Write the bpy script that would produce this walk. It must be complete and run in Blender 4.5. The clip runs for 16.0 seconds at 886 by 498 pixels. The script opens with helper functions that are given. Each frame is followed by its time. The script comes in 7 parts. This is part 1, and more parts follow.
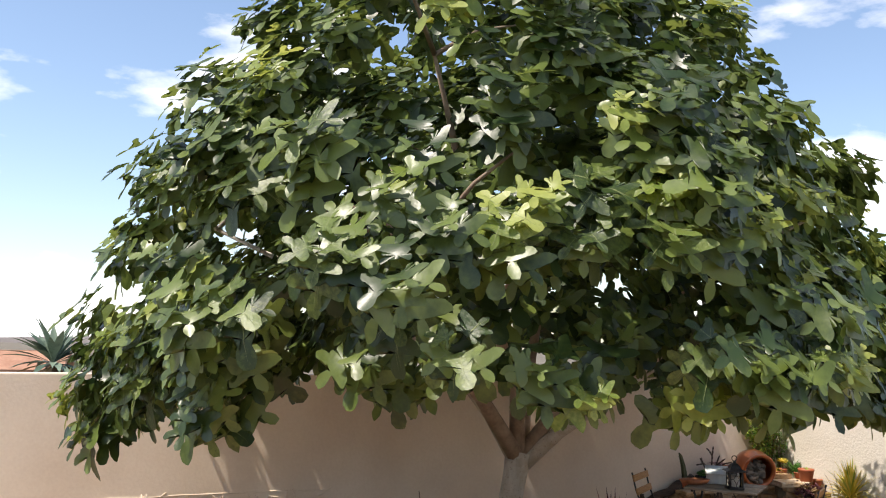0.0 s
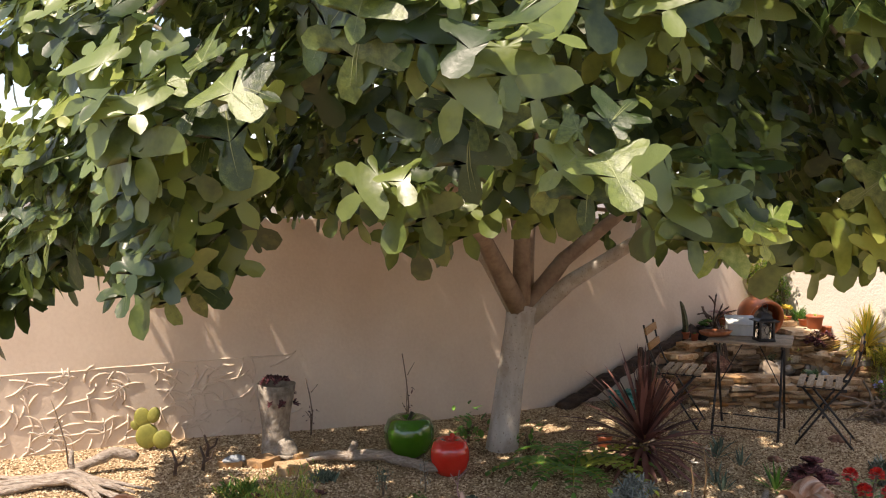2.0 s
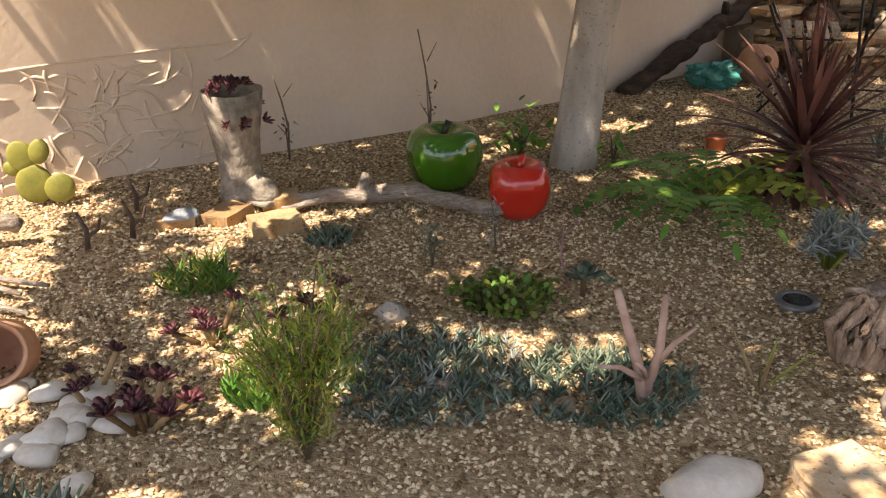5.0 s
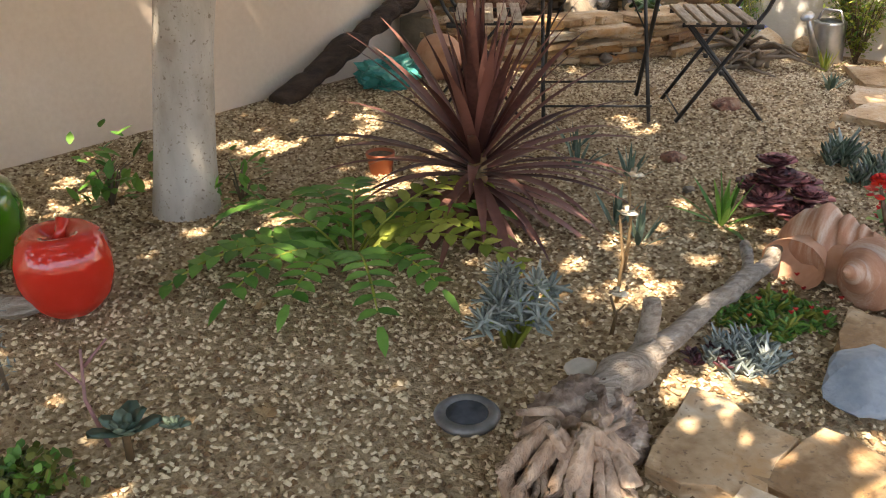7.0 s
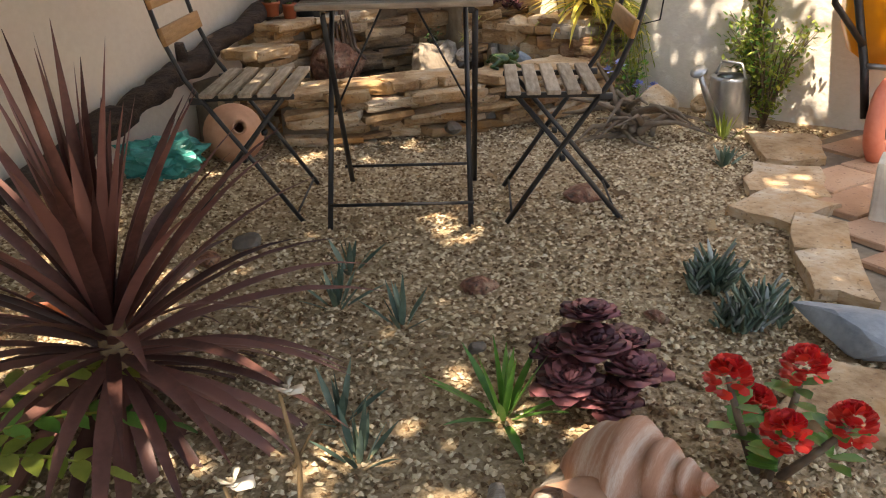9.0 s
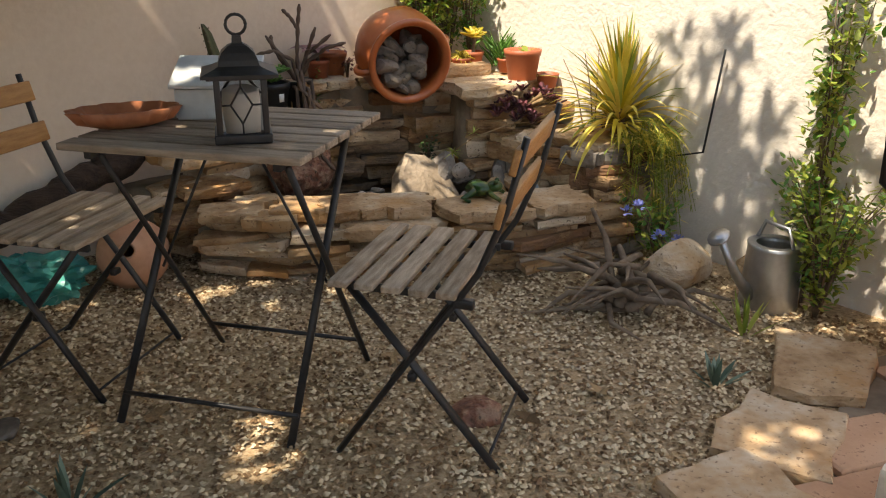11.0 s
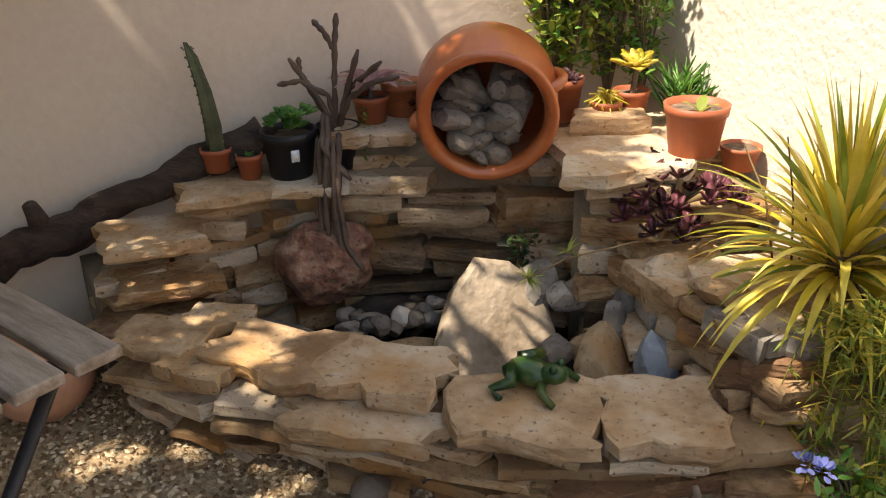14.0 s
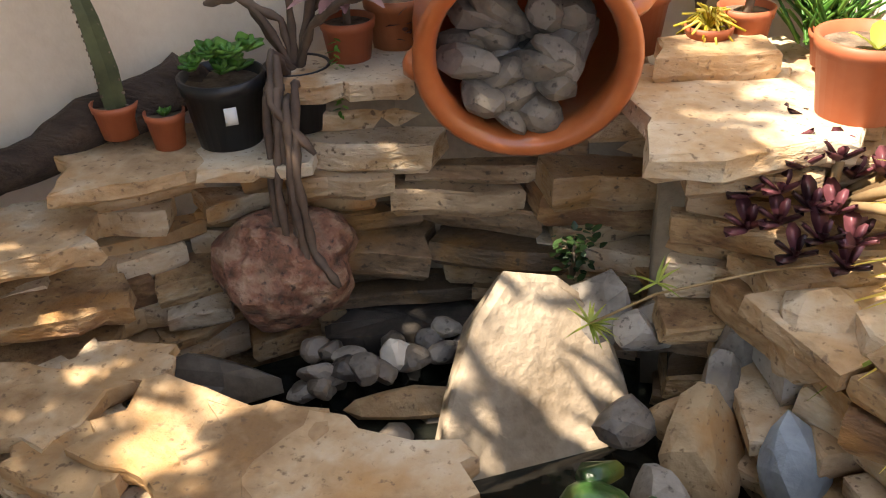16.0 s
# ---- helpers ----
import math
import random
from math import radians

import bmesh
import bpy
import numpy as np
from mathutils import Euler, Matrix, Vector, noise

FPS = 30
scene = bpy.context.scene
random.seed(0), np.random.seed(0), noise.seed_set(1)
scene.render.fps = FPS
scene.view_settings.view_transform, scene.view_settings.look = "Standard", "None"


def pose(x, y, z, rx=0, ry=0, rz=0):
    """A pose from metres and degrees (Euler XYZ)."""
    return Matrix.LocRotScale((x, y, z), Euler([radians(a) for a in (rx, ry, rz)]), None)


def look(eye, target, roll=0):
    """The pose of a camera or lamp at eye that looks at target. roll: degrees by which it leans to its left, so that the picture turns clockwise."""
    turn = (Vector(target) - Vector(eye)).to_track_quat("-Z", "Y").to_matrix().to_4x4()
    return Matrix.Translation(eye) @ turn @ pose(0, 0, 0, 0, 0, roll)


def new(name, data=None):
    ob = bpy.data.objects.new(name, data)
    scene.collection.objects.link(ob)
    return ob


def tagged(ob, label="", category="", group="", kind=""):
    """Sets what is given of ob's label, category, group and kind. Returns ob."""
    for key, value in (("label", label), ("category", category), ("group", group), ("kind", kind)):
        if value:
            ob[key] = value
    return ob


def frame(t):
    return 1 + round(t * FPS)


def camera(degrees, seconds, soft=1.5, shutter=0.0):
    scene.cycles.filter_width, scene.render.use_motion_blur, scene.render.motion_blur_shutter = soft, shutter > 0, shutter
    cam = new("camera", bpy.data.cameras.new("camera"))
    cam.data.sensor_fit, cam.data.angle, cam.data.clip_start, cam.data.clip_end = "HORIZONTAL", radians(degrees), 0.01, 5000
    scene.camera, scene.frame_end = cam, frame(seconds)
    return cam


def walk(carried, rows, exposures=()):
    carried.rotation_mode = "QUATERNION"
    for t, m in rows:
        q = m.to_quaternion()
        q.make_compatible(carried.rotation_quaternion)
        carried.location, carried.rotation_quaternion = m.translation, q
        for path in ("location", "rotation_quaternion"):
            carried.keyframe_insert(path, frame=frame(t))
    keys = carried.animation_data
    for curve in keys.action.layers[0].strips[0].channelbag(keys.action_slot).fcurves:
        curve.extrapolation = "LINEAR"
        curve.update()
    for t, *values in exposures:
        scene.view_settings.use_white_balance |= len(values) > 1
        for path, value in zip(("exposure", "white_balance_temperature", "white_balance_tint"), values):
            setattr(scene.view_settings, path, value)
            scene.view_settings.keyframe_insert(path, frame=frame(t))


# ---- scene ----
cam = camera(53.8, 16.0, soft=1.1)
PATH = [
    (0, (1.867, 1.51, 1.893), (1.532, 3.469, 2.115), 1.2),
    (0.5, (1.741, 1.78, 1.869), (1.515, 3.743, 2.182), 1.4),
    (1, (1.541, 2.121, 1.841), (1.411, 4.093, 2.151), 0.9),
    (1.5, (1.342, 2.477, 1.785), (1.207, 4.464, 1.968), 0.8),
    (2, (1.106, 2.828, 1.746), (0.974, 4.821, 1.64), 0.5),
    (2.5, (0.806, 3.121, 1.671), (0.687, 5.098, 1.394), -0.6),
    (3, (0.602, 3.456, 1.611), (0.484, 5.39, 1.118), -0.9),
    (3.2, (0.555, 3.609, 1.595), (0.436, 5.528, 1.046), -0.9),
    (5.3, (0.468, 5.104, 1.384), (0.549, 6.913, 0.534), -1.9),
    (5.5, (0.516, 5.209, 1.36), (0.695, 7.009, 0.506), -1.3),
    (6, (0.699, 5.502, 1.291), (1.083, 7.269, 0.436), -0.9),
    (6.5, (0.909, 5.758, 1.217), (1.443, 7.482, 0.356), -0.3),
    (7, (1.134, 5.986, 1.161), (1.677, 7.715, 0.315), -0.8),
    (7.5, (1.378, 6.219, 1.114), (1.925, 7.946, 0.268), -1.2),
    (8, (1.608, 6.403, 1.099), (2.176, 8.123, 0.251), -1.7),
    (8.5, (1.878, 6.57, 1.099), (2.459, 8.297, 0.274), -1.4),
    (9, (2.182, 6.777, 1.06), (2.781, 8.522, 0.287), -1.7),
    (9.5, (2.465, 6.948, 1.044), (3.064, 8.71, 0.312), -2.0),
    (9.7, (2.592, 7.009, 1.036), (3.178, 8.782, 0.321), -1.8),
    (11.8, (3.702, 7.82, 1.244), (3.488, 9.689, 0.566), 0.4),
    (12, (3.772, 7.93, 1.24), (3.469, 9.783, 0.552), 0.4),
    (12.5, (3.907, 8.198, 1.258), (3.532, 10.031, 0.552), 0.5),
    (13, (4.031, 8.511, 1.285), (3.543, 10.297, 0.528), -0.2),
    (13.5, (4.078, 8.804, 1.253), (3.531, 10.559, 0.465), -0.8),
    (14, (4.102, 8.986, 1.302), (3.53, 10.712, 0.469), -1.2),
    (14.5, (4.097, 9.138, 1.305), (3.508, 10.843, 0.442), -0.7),
    (15, (4.011, 9.419, 1.217), (3.423, 11.082, 0.274), -1.5),
    (15.5, (3.916, 9.624, 1.187), (3.321, 11.258, 0.199), -1.8),
    (16, (3.871, 9.754, 1.156), (3.279, 11.351, 0.108), -2.3),
]
walk(cam, [(t, look(eye, target, roll)) for t, eye, target, roll in PATH],
     exposures=((0.0, 0.7, 6900, 13), (1.5, 0.95, 7300, 18), (3.0, 1.32, 8000, 20), (5.5, 1.62, 8000, 17), (6.0, 1.85, 8000, 16), (7.0, 2.1, 7800, 13), (8.0, 2.1, 7800, 12), (9.5, 1.6, 7800, 14), (12.0, 1.22, 7400, 10), (13.5, 1.4, 7400, 12), (15.0, 1.3, 7400, 12), (16.0, 1.95, 7400, 12)))

# ---- world and light ----
world = bpy.data.worlds.new("sky")
scene.world = world
world.use_nodes = True
wt = world.node_tree
SUN_TRAVEL = Vector((0.377, 0.378, -1.0)).normalized()
sky = wt.nodes.new("ShaderNodeTexSky")
sky.sky_type = 'NISHITA'
sky.sun_disc = False
sky.sun_elevation = math.asin(-SUN_TRAVEL.z)
sky.sun_rotation = math.atan2(-SUN_TRAVEL.x, -SUN_TRAVEL.y)
sky.air_density, sky.dust_density, sky.ozone_density = 1.0, 0.6, 1.5
bg = wt.nodes["Background"]
bg.inputs["Strength"].default_value = 0.14
# a few white cumulus clouds low in the sky
tc = wt.nodes.new("ShaderNodeTexCoord")
mp = wt.nodes.new("ShaderNodeMapping")
mp.inputs["Scale"].default_value = (1.6, 1.6, 4.2)
mp.inputs["Location"].default_value = (0.35, 0.1, 0.25)
nz = wt.nodes.new("ShaderNodeTexNoise")
nz.inputs["Scale"].default_value = 1.9
nz.inputs["Detail"].default_value = 9
nz.inputs["Roughness"].default_value = 0.55
rp = wt.nodes.new("ShaderNodeValToRGB")
rp.color_ramp.elements[0].position = 0.53
rp.color_ramp.elements[1].position = 0.66
mixc = wt.nodes.new("ShaderNodeMixRGB")
mixc.inputs[2].default_value = (7.5, 7.6, 7.8, 1)
wt.links.new(tc.outputs["Generated"], mp.inputs["Vector"])
wt.links.new(mp.outputs["Vector"], nz.inputs["Vector"])
wt.links.new(nz.outputs["Fac"], rp.inputs["Fac"])
wt.links.new(rp.outputs["Color"], mixc.inputs[0])
wt.links.new(sky.outputs["Color"], mixc.inputs[1])
wt.links.new(mixc.outputs["Color"], bg.inputs["Color"])
sun_data = bpy.data.lights.new("sun", 'SUN')
sun_data.energy, sun_data.angle, sun_data.color = 3.8, radians(0.55), (1.0, 0.95, 0.87)
sun = new("sun", sun_data)
sun.matrix_world = Matrix.Translation((0, 0, 20)) @ SUN_TRAVEL.to_track_quat("-Z", "Y").to_matrix().to_4x4()

# ---- materials ----
def surf(name, c1, c2, scale=8.0, rough=0.8, bump=0.2, fine=60.0, c3=None, metal=0.0, spec=0.4, island=0.0, stretch=(1, 1, 1), trans=0.0, coat=0.0, dist=0.01):
    """Two-scale noise between two or three colours, with a fine bump; island varies whole pieces."""
    m = bpy.data.materials.new(name)
    m.use_nodes = True
    nt = m.node_tree
    b = nt.nodes["Principled BSDF"]
    co = nt.nodes.new("ShaderNodeTexCoord")
    mpg = nt.nodes.new("ShaderNodeMapping")
    mpg.inputs["Scale"].default_value = stretch
    nt.links.new(co.outputs["Object"], mpg.inputs["Vector"])
    n1 = nt.nodes.new("ShaderNodeTexNoise")
    n1.inputs["Scale"].default_value, n1.inputs["Detail"].default_value = scale, 6
    n2 = nt.nodes.new("ShaderNodeTexNoise")
    n2.inputs["Scale"].default_value, n2.inputs["Detail"].default_value = fine, 4
    nt.links.new(mpg.outputs["Vector"], n1.inputs["Vector"])
    nt.links.new(mpg.outputs["Vector"], n2.inputs["Vector"])
    mx = nt.nodes.new("ShaderNodeMath")
    mx.operation = 'MULTIPLY_ADD'
    mx.inputs[1].default_value = 0.35
    nt.links.new(n2.outputs["Fac"], mx.inputs[0])
    nt.links.new(n1.outputs["Fac"], mx.inputs[2])
    fac = mx.outputs[0]
    if island:
        gi = nt.nodes.new("ShaderNodeNewGeometry")
        oi = nt.nodes.new("ShaderNodeObjectInfo")
        ad = nt.nodes.new("ShaderNodeMath")
        ad.operation = 'ADD'
        nt.links.new(gi.outputs["Random Per Island"], ad.inputs[0])
        nt.links.new(oi.outputs["Random"], ad.inputs[1])
        fr = nt.nodes.new("ShaderNodeMath")
        fr.operation = 'FRACT'
        nt.links.new(ad.outputs[0], fr.inputs[0])
        m2 = nt.nodes.new("ShaderNodeMath")
        m2.operation = 'MULTIPLY_ADD'
        m2.inputs[1].default_value = island
        nt.links.new(fr.outputs[0], m2.inputs[0])
        sb = nt.nodes.new("ShaderNodeMath")
        sb.operation = 'SUBTRACT'
        sb.inputs[1].default_value = island / 2
        nt.links.new(fac, sb.inputs[0])
        nt.links.new(sb.outputs[0], m2.inputs[2])
        fac = m2.outputs[0]
    r = nt.nodes.new("ShaderNodeValToRGB")
    r.color_ramp.elements[0].position, r.color_ramp.elements[1].position = 0.42, 0.92
    r.color_ramp.elements[0].color, r.color_ramp.elements[1].color = (*c1, 1), (*c2, 1)
    if c3:
        e = r.color_ramp.elements.new(0.66)
        e.color = (*c3, 1)
    nt.links.new(fac, r.inputs["Fac"])
    nt.links.new(r.outputs["Color"], b.inputs["Base Color"])
    b.inputs["Roughness"].default_value = rough
    b.inputs["Metallic"].default_value = metal
    b.inputs["Specular IOR Level"].default_value = spec
    b.inputs["Coat Weight"].default_value = coat
    if bump:
        bp = nt.nodes.new("ShaderNodeBump")
        bp.inputs["Strength"].default_value, bp.inputs["Distance"].default_value = bump, dist
        nt.links.new(mx.outputs[0], bp.inputs["Height"])
        nt.links.new(bp.outputs["Normal"], b.inputs["Normal"])
    if trans:
        tr = nt.nodes.new("ShaderNodeBsdfTranslucent")
        hs = nt.nodes.new("ShaderNodeHueSaturation")
        hs.inputs["Value"].default_value = 1.6
        hs.inputs["Hue"].default_value = 0.48
        nt.links.new(r.outputs["Color"], hs.inputs["Color"])
        nt.links.new(hs.outputs["Color"], tr.inputs["Color"])
        ms = nt.nodes.new("ShaderNodeMixShader")
        ms.inputs[0].default_value = trans
        nt.links.new(b.outputs[0], ms.inputs[1])
        nt.links.new(tr.outputs[0], ms.inputs[2])
        nt.links.new(ms.outputs[0], nt.nodes["Material Output"].inputs["Surface"])
    return m

M = {}
M["stucco"] = surf("stucco", (0.66, 0.53, 0.41), (0.80, 0.68, 0.55), 1.3, 0.9, 0.45, 42, dist=0.012)
M["stucco_white"] = surf("stucco_white", (0.64, 0.585, 0.50), (0.76, 0.70, 0.615), 1.5, 0.92, 0.9, 44, dist=0.016)
M["gravel"] = surf("gravel", (0.22, 0.15, 0.08), (0.56, 0.43, 0.27), 60, 0.95, 1.0, 160, c3=(0.40, 0.285, 0.165), dist=0.013)
M["pebble"] = surf("pebble", (0.17, 0.10, 0.048), (0.70, 0.57, 0.375), 30, 0.85, 0.1, 90, c3=(0.44, 0.315, 0.18), island=1.0)
M["earth"] = surf("earth", (0.22, 0.16, 0.09), (0.40, 0.31, 0.2), 0.6, 0.95, 0.2, 12)
M["terra_paving"] = surf("terra_paving", (0.36, 0.20, 0.12), (0.52, 0.33, 0.21), 5, 0.8, 0.3, 70, island=0.5)
M["flag"] = surf("flagstone", (0.19, 0.10, 0.05), (0.60, 0.48, 0.34), 8, 0.85, 1.0, 45, c3=(0.44, 0.285, 0.145), island=0.7, stretch=(1, 1, 2.6), dist=0.025)
M["flag_pale"] = surf("flagstone_pale", (0.26, 0.15, 0.07), (0.60, 0.50, 0.37), 6, 0.85, 0.9, 38, c3=(0.48, 0.33, 0.19), island=0.35, stretch=(1, 1, 2), dist=0.025)
M["flag_wet"] = surf("wet_flagstone", (0.085, 0.055, 0.03), (0.44, 0.32, 0.2), 7, 0.6, 0.9, 45, c3=(0.24, 0.155, 0.09), island=0.7, stretch=(1, 1, 2.6), dist=0.02)
M["riverstone"] = surf("river_stone_grey", (0.07, 0.06, 0.05), (0.24, 0.21, 0.18), 14, 0.8, 0.4, 60, island=0.6)
M["ochre"] = surf("ochre_stone", (0.26, 0.15, 0.07), (0.46, 0.33, 0.19), 9, 0.85, 0.6, 50, island=0.4, dist=0.02)
M["bluestone"] = surf("blue_grey_stone", (0.16, 0.19, 0.22), (0.36, 0.39, 0.41), 8, 0.8, 0.7, 50, dist=0.02)
M["greystone"] = surf("grey_stone", (0.14, 0.12, 0.10), (0.42, 0.38, 0.33), 10, 0.85, 0.5, 60, island=0.5, dist=0.015)
M["darkstone"] = surf("wet_dark_stone", (0.035, 0.03, 0.026), (0.16, 0.13, 0.1), 10, 0.45, 0.5, 60, island=0.5)
M["whitestone"] = surf("white_stone", (0.50, 0.45, 0.38), (0.72, 0.68, 0.6), 9, 0.85, 0.5, 60, island=0.3)
M["redrock"] = surf("red_brown_rock", (0.06, 0.038, 0.028), (0.42, 0.28, 0.19), 24, 0.8, 0.9, 60, c3=(0.24, 0.105, 0.065), dist=0.03)
M["mortar"] = surf("mortar", (0.16, 0.12, 0.085), (0.30, 0.24, 0.17), 9, 0.95, 0.6, 60)
M["wood_seat"] = surf("weathered_acacia_seat", (0.25, 0.185, 0.125), (0.54, 0.44, 0.33), 6, 0.75, 0.4, 60, island=0.3, stretch=(14, 2, 14))
M["wood_grey"] = surf("weathered_acacia", (0.20, 0.15, 0.105), (0.44, 0.35, 0.26), 6, 0.75, 0.4, 60, island=0.3, stretch=(2, 14, 14))
M["wood_back"] = surf("oiled_acacia", (0.30, 0.14, 0.045), (0.48, 0.26, 0.10), 6, 0.55, 0.25, 60, stretch=(14, 2, 14))
M["metal_black"] = surf("black_steel", (0.012, 0.012, 0.013), (0.035, 0.032, 0.03), 20, 0.45, 0.1, 90)
M["chrome"] = surf("bare_steel", (0.5, 0.5, 0.5), (0.7, 0.7, 0.7), 20, 0.3, 0.05, 90, metal=1)
M["terracotta"] = surf("terracotta", (0.33, 0.10, 0.04), (0.52, 0.20, 0.09), 7, 0.55, 0.2, 60, coat=0.1)
M["terracotta_pale"] = surf("pale_terracotta", (0.42, 0.20, 0.11), (0.62, 0.36, 0.23), 5, 0.8, 0.25, 50)
M["glazed_terra"] = surf("glazed_terracotta", (0.36, 0.085, 0.025), (0.50, 0.15, 0.05), 6, 0.3, 0.12, 40, coat=0.4)
M["plastic_terra"] = surf("plastic_terracotta", (0.34, 0.09, 0.04), (0.42, 0.13, 0.06), 6, 0.5, 0.05, 60)
M["plastic_black"] = surf("black_plastic", (0.010, 0.010, 0.011), (0.022, 0.022, 0.024), 6, 0.4, 0.05, 60)
M["soil"] = surf("potting_soil", (0.06, 0.04, 0.025), (0.22, 0.16, 0.11), 40, 0.95, 0.8, 120)
M["bark_white"] = surf("limewashed_bark", (0.34, 0.30, 0.25), (0.60, 0.56, 0.49), 6, 0.9, 0.5, 30, stretch=(1, 1, 0.35), dist=0.02)
M["bark"] = surf("fig_bark", (0.20, 0.14, 0.10), (0.40, 0.31, 0.23), 8, 0.85, 0.4, 40)
M["beam"] = surf("old_dark_timber", (0.020, 0.013, 0.010), (0.085, 0.055, 0.04), 9, 0.85, 0.9, 50, stretch=(0.5, 3, 3), dist=0.03)
M["driftwood"] = surf("driftwood", (0.20, 0.15, 0.11), (0.48, 0.42, 0.35), 14, 0.85, 0.9, 60, stretch=(1.4, 6, 6), dist=0.02)
M["burl"] = surf("cracked_burl", (0.14, 0.095, 0.07), (0.55, 0.44, 0.35), 22, 0.9, 1.0, 70, c3=(0.24, 0.17, 0.13), dist=0.03)
M["driftwood_tan"] = surf("tan_driftwood", (0.20, 0.12, 0.075), (0.62, 0.47, 0.35), 26, 0.88, 1.0, 80, stretch=(1, 1, 0.4), dist=0.03)
M["root"] = surf("dead_root", (0.09, 0.065, 0.045), (0.27, 0.20, 0.14), 14, 0.9, 0.6, 60)
M["fig"] = surf("fig_leaf", (0.028, 0.055, 0.011), (0.145, 0.195, 0.042), 7, 0.38, 0.35, 40, island=0.8, trans=0.30, spec=0.65)
M["fig_young"] = surf("young_fig_leaf", (0.14, 0.20, 0.025), (0.34, 0.38, 0.09), 7, 0.42, 0.2, 40, island=0.6, trans=0.35, spec=0.6)
M["leaf_green"] = surf("green_leaf", (0.055, 0.17, 0.025), (0.16, 0.34, 0.065), 8, 0.4, 0.1, 60, island=0.6, trans=0.2)
M["leaf_lime"] = surf("lime_leaf", (0.16, 0.22, 0.03), (0.36, 0.40, 0.08), 8, 0.5, 0.1, 60, island=0.7, trans=0.3)
M["leaf_dark"] = surf("dark_green_leaf", (0.014, 0.035, 0.010), (0.05, 0.10, 0.028), 8, 0.4, 0.1, 60, island=0.7, trans=0.1)
M["leaf_olive"] = surf("olive_leaf", (0.055, 0.075, 0.012), (0.17, 0.19, 0.045), 8, 0.4, 0.1, 60, island=0.7, trans=0.15)
M["leaf_yellow"] = surf("yellow_striped_leaf", (0.46, 0.38, 0.03), (0.82, 0.68, 0.16), 4, 0.45, 0.1, 60, island=0.8, trans=0.25)
M["leaf_red"] = surf("bronze_red_leaf", (0.060, 0.024, 0.019), (0.21, 0.095, 0.075), 5, 0.48, 0.1, 60, island=0.7, trans=0.15)
M["leaf_purple"] = surf("dark_purple_leaf", (0.035, 0.010, 0.014), (0.16, 0.05, 0.06), 8, 0.4, 0.1, 60, island=0.7, trans=0.05)
M["leaf_pink"] = surf("pink_grey_leaf", (0.16, 0.07, 0.075), (0.36, 0.2, 0.19), 8, 0.5, 0.1, 60, island=0.7, trans=0.1)
M["leaf_silver"] = surf("silver_leaf", (0.16, 0.19, 0.17), (0.38, 0.42, 0.38), 8, 0.7, 0.1, 60, island=0.6)
M["leaf_blue"] = surf("blue_green_leaf", (0.06, 0.10, 0.07), (0.19, 0.25, 0.18), 8, 0.6, 0.1, 60, island=0.7)
M["leaf_dry"] = surf("dry_leaf", (0.12, 0.07, 0.03), (0.36, 0.24, 0.12), 8, 0.8, 0.1, 60, island=0.7)
M["cactus"] = surf("cactus_skin", (0.035, 0.04, 0.018), (0.10, 0.11, 0.045), 12, 0.6, 0.3, 60)
M["cactus_yellow"] = surf("prickly_pear_pad", (0.15, 0.16, 0.03), (0.30, 0.28, 0.06), 12, 0.6, 0.3, 60)
M["cactus_brown"] = surf("brown_cactus_stem", (0.05, 0.03, 0.024), (0.15, 0.10, 0.07), 14, 0.7, 0.3, 60)
M["flower_red"] = surf("red_petal", (0.48, 0.012, 0.008), (0.74, 0.055, 0.025), 8, 0.5, 0.1, 60, island=0.5, trans=0.15)
M["flower_blue"] = surf("blue_petal", (0.20, 0.24, 0.60), (0.36, 0.40, 0.78), 8, 0.6, 0.1, 60, island=0.5)
M["flower_cream"] = surf("cream_petal", (0.62, 0.52, 0.38), (0.78, 0.72, 0.6), 8, 0.6, 0.1, 60, island=0.5)
M["green_glaze"] = surf("green_glaze", (0.030, 0.13, 0.006), (0.055, 0.20, 0.012), 4, 0.07, 0.02, 20, coat=1.0)
M["red_glaze"] = surf("red_glaze", (0.55, 0.022, 0.012), (0.66, 0.035, 0.02), 4, 0.15, 0.03, 20, coat=0.8)
M["stem_dark"] = surf("dark_glazed_stem", (0.02, 0.03, 0.012), (0.05, 0.05, 0.03), 8, 0.3, 0.1, 50)
M["concrete_boot"] = surf("lichened_concrete", (0.13, 0.11, 0.085), (0.38, 0.34, 0.28), 18, 0.95, 0.8, 70, dist=0.015)
M["teal_bag"] = surf("teal_plastic_sack", (0.02, 0.16, 0.14), (0.05, 0.30, 0.25), 9, 0.35, 0.4, 40, dist=0.02)
M["white_paint"] = surf("chipped_white_paint", (0.45, 0.48, 0.48), (0.72, 0.74, 0.73), 7, 0.7, 0.3, 40)
M["wax"] = surf("candle_wax", (0.72, 0.66, 0.56), (0.8, 0.75, 0.66), 6, 0.5, 0.05, 40)
M["zinc"] = surf("zinc_sheet", (0.36, 0.36, 0.36), (0.62, 0.62, 0.61), 6, 0.38, 0.1, 50, metal=0.9)
M["orange_tray"] = surf("orange_enamel", (0.75, 0.25, 0.01), (0.85, 0.33, 0.02), 3, 0.3, 0.03, 40, coat=0.3)
M["salmon_tyre"] = surf("faded_red_rubber", (0.55, 0.14, 0.08), (0.68, 0.24, 0.15), 4, 0.7, 0.1, 50)
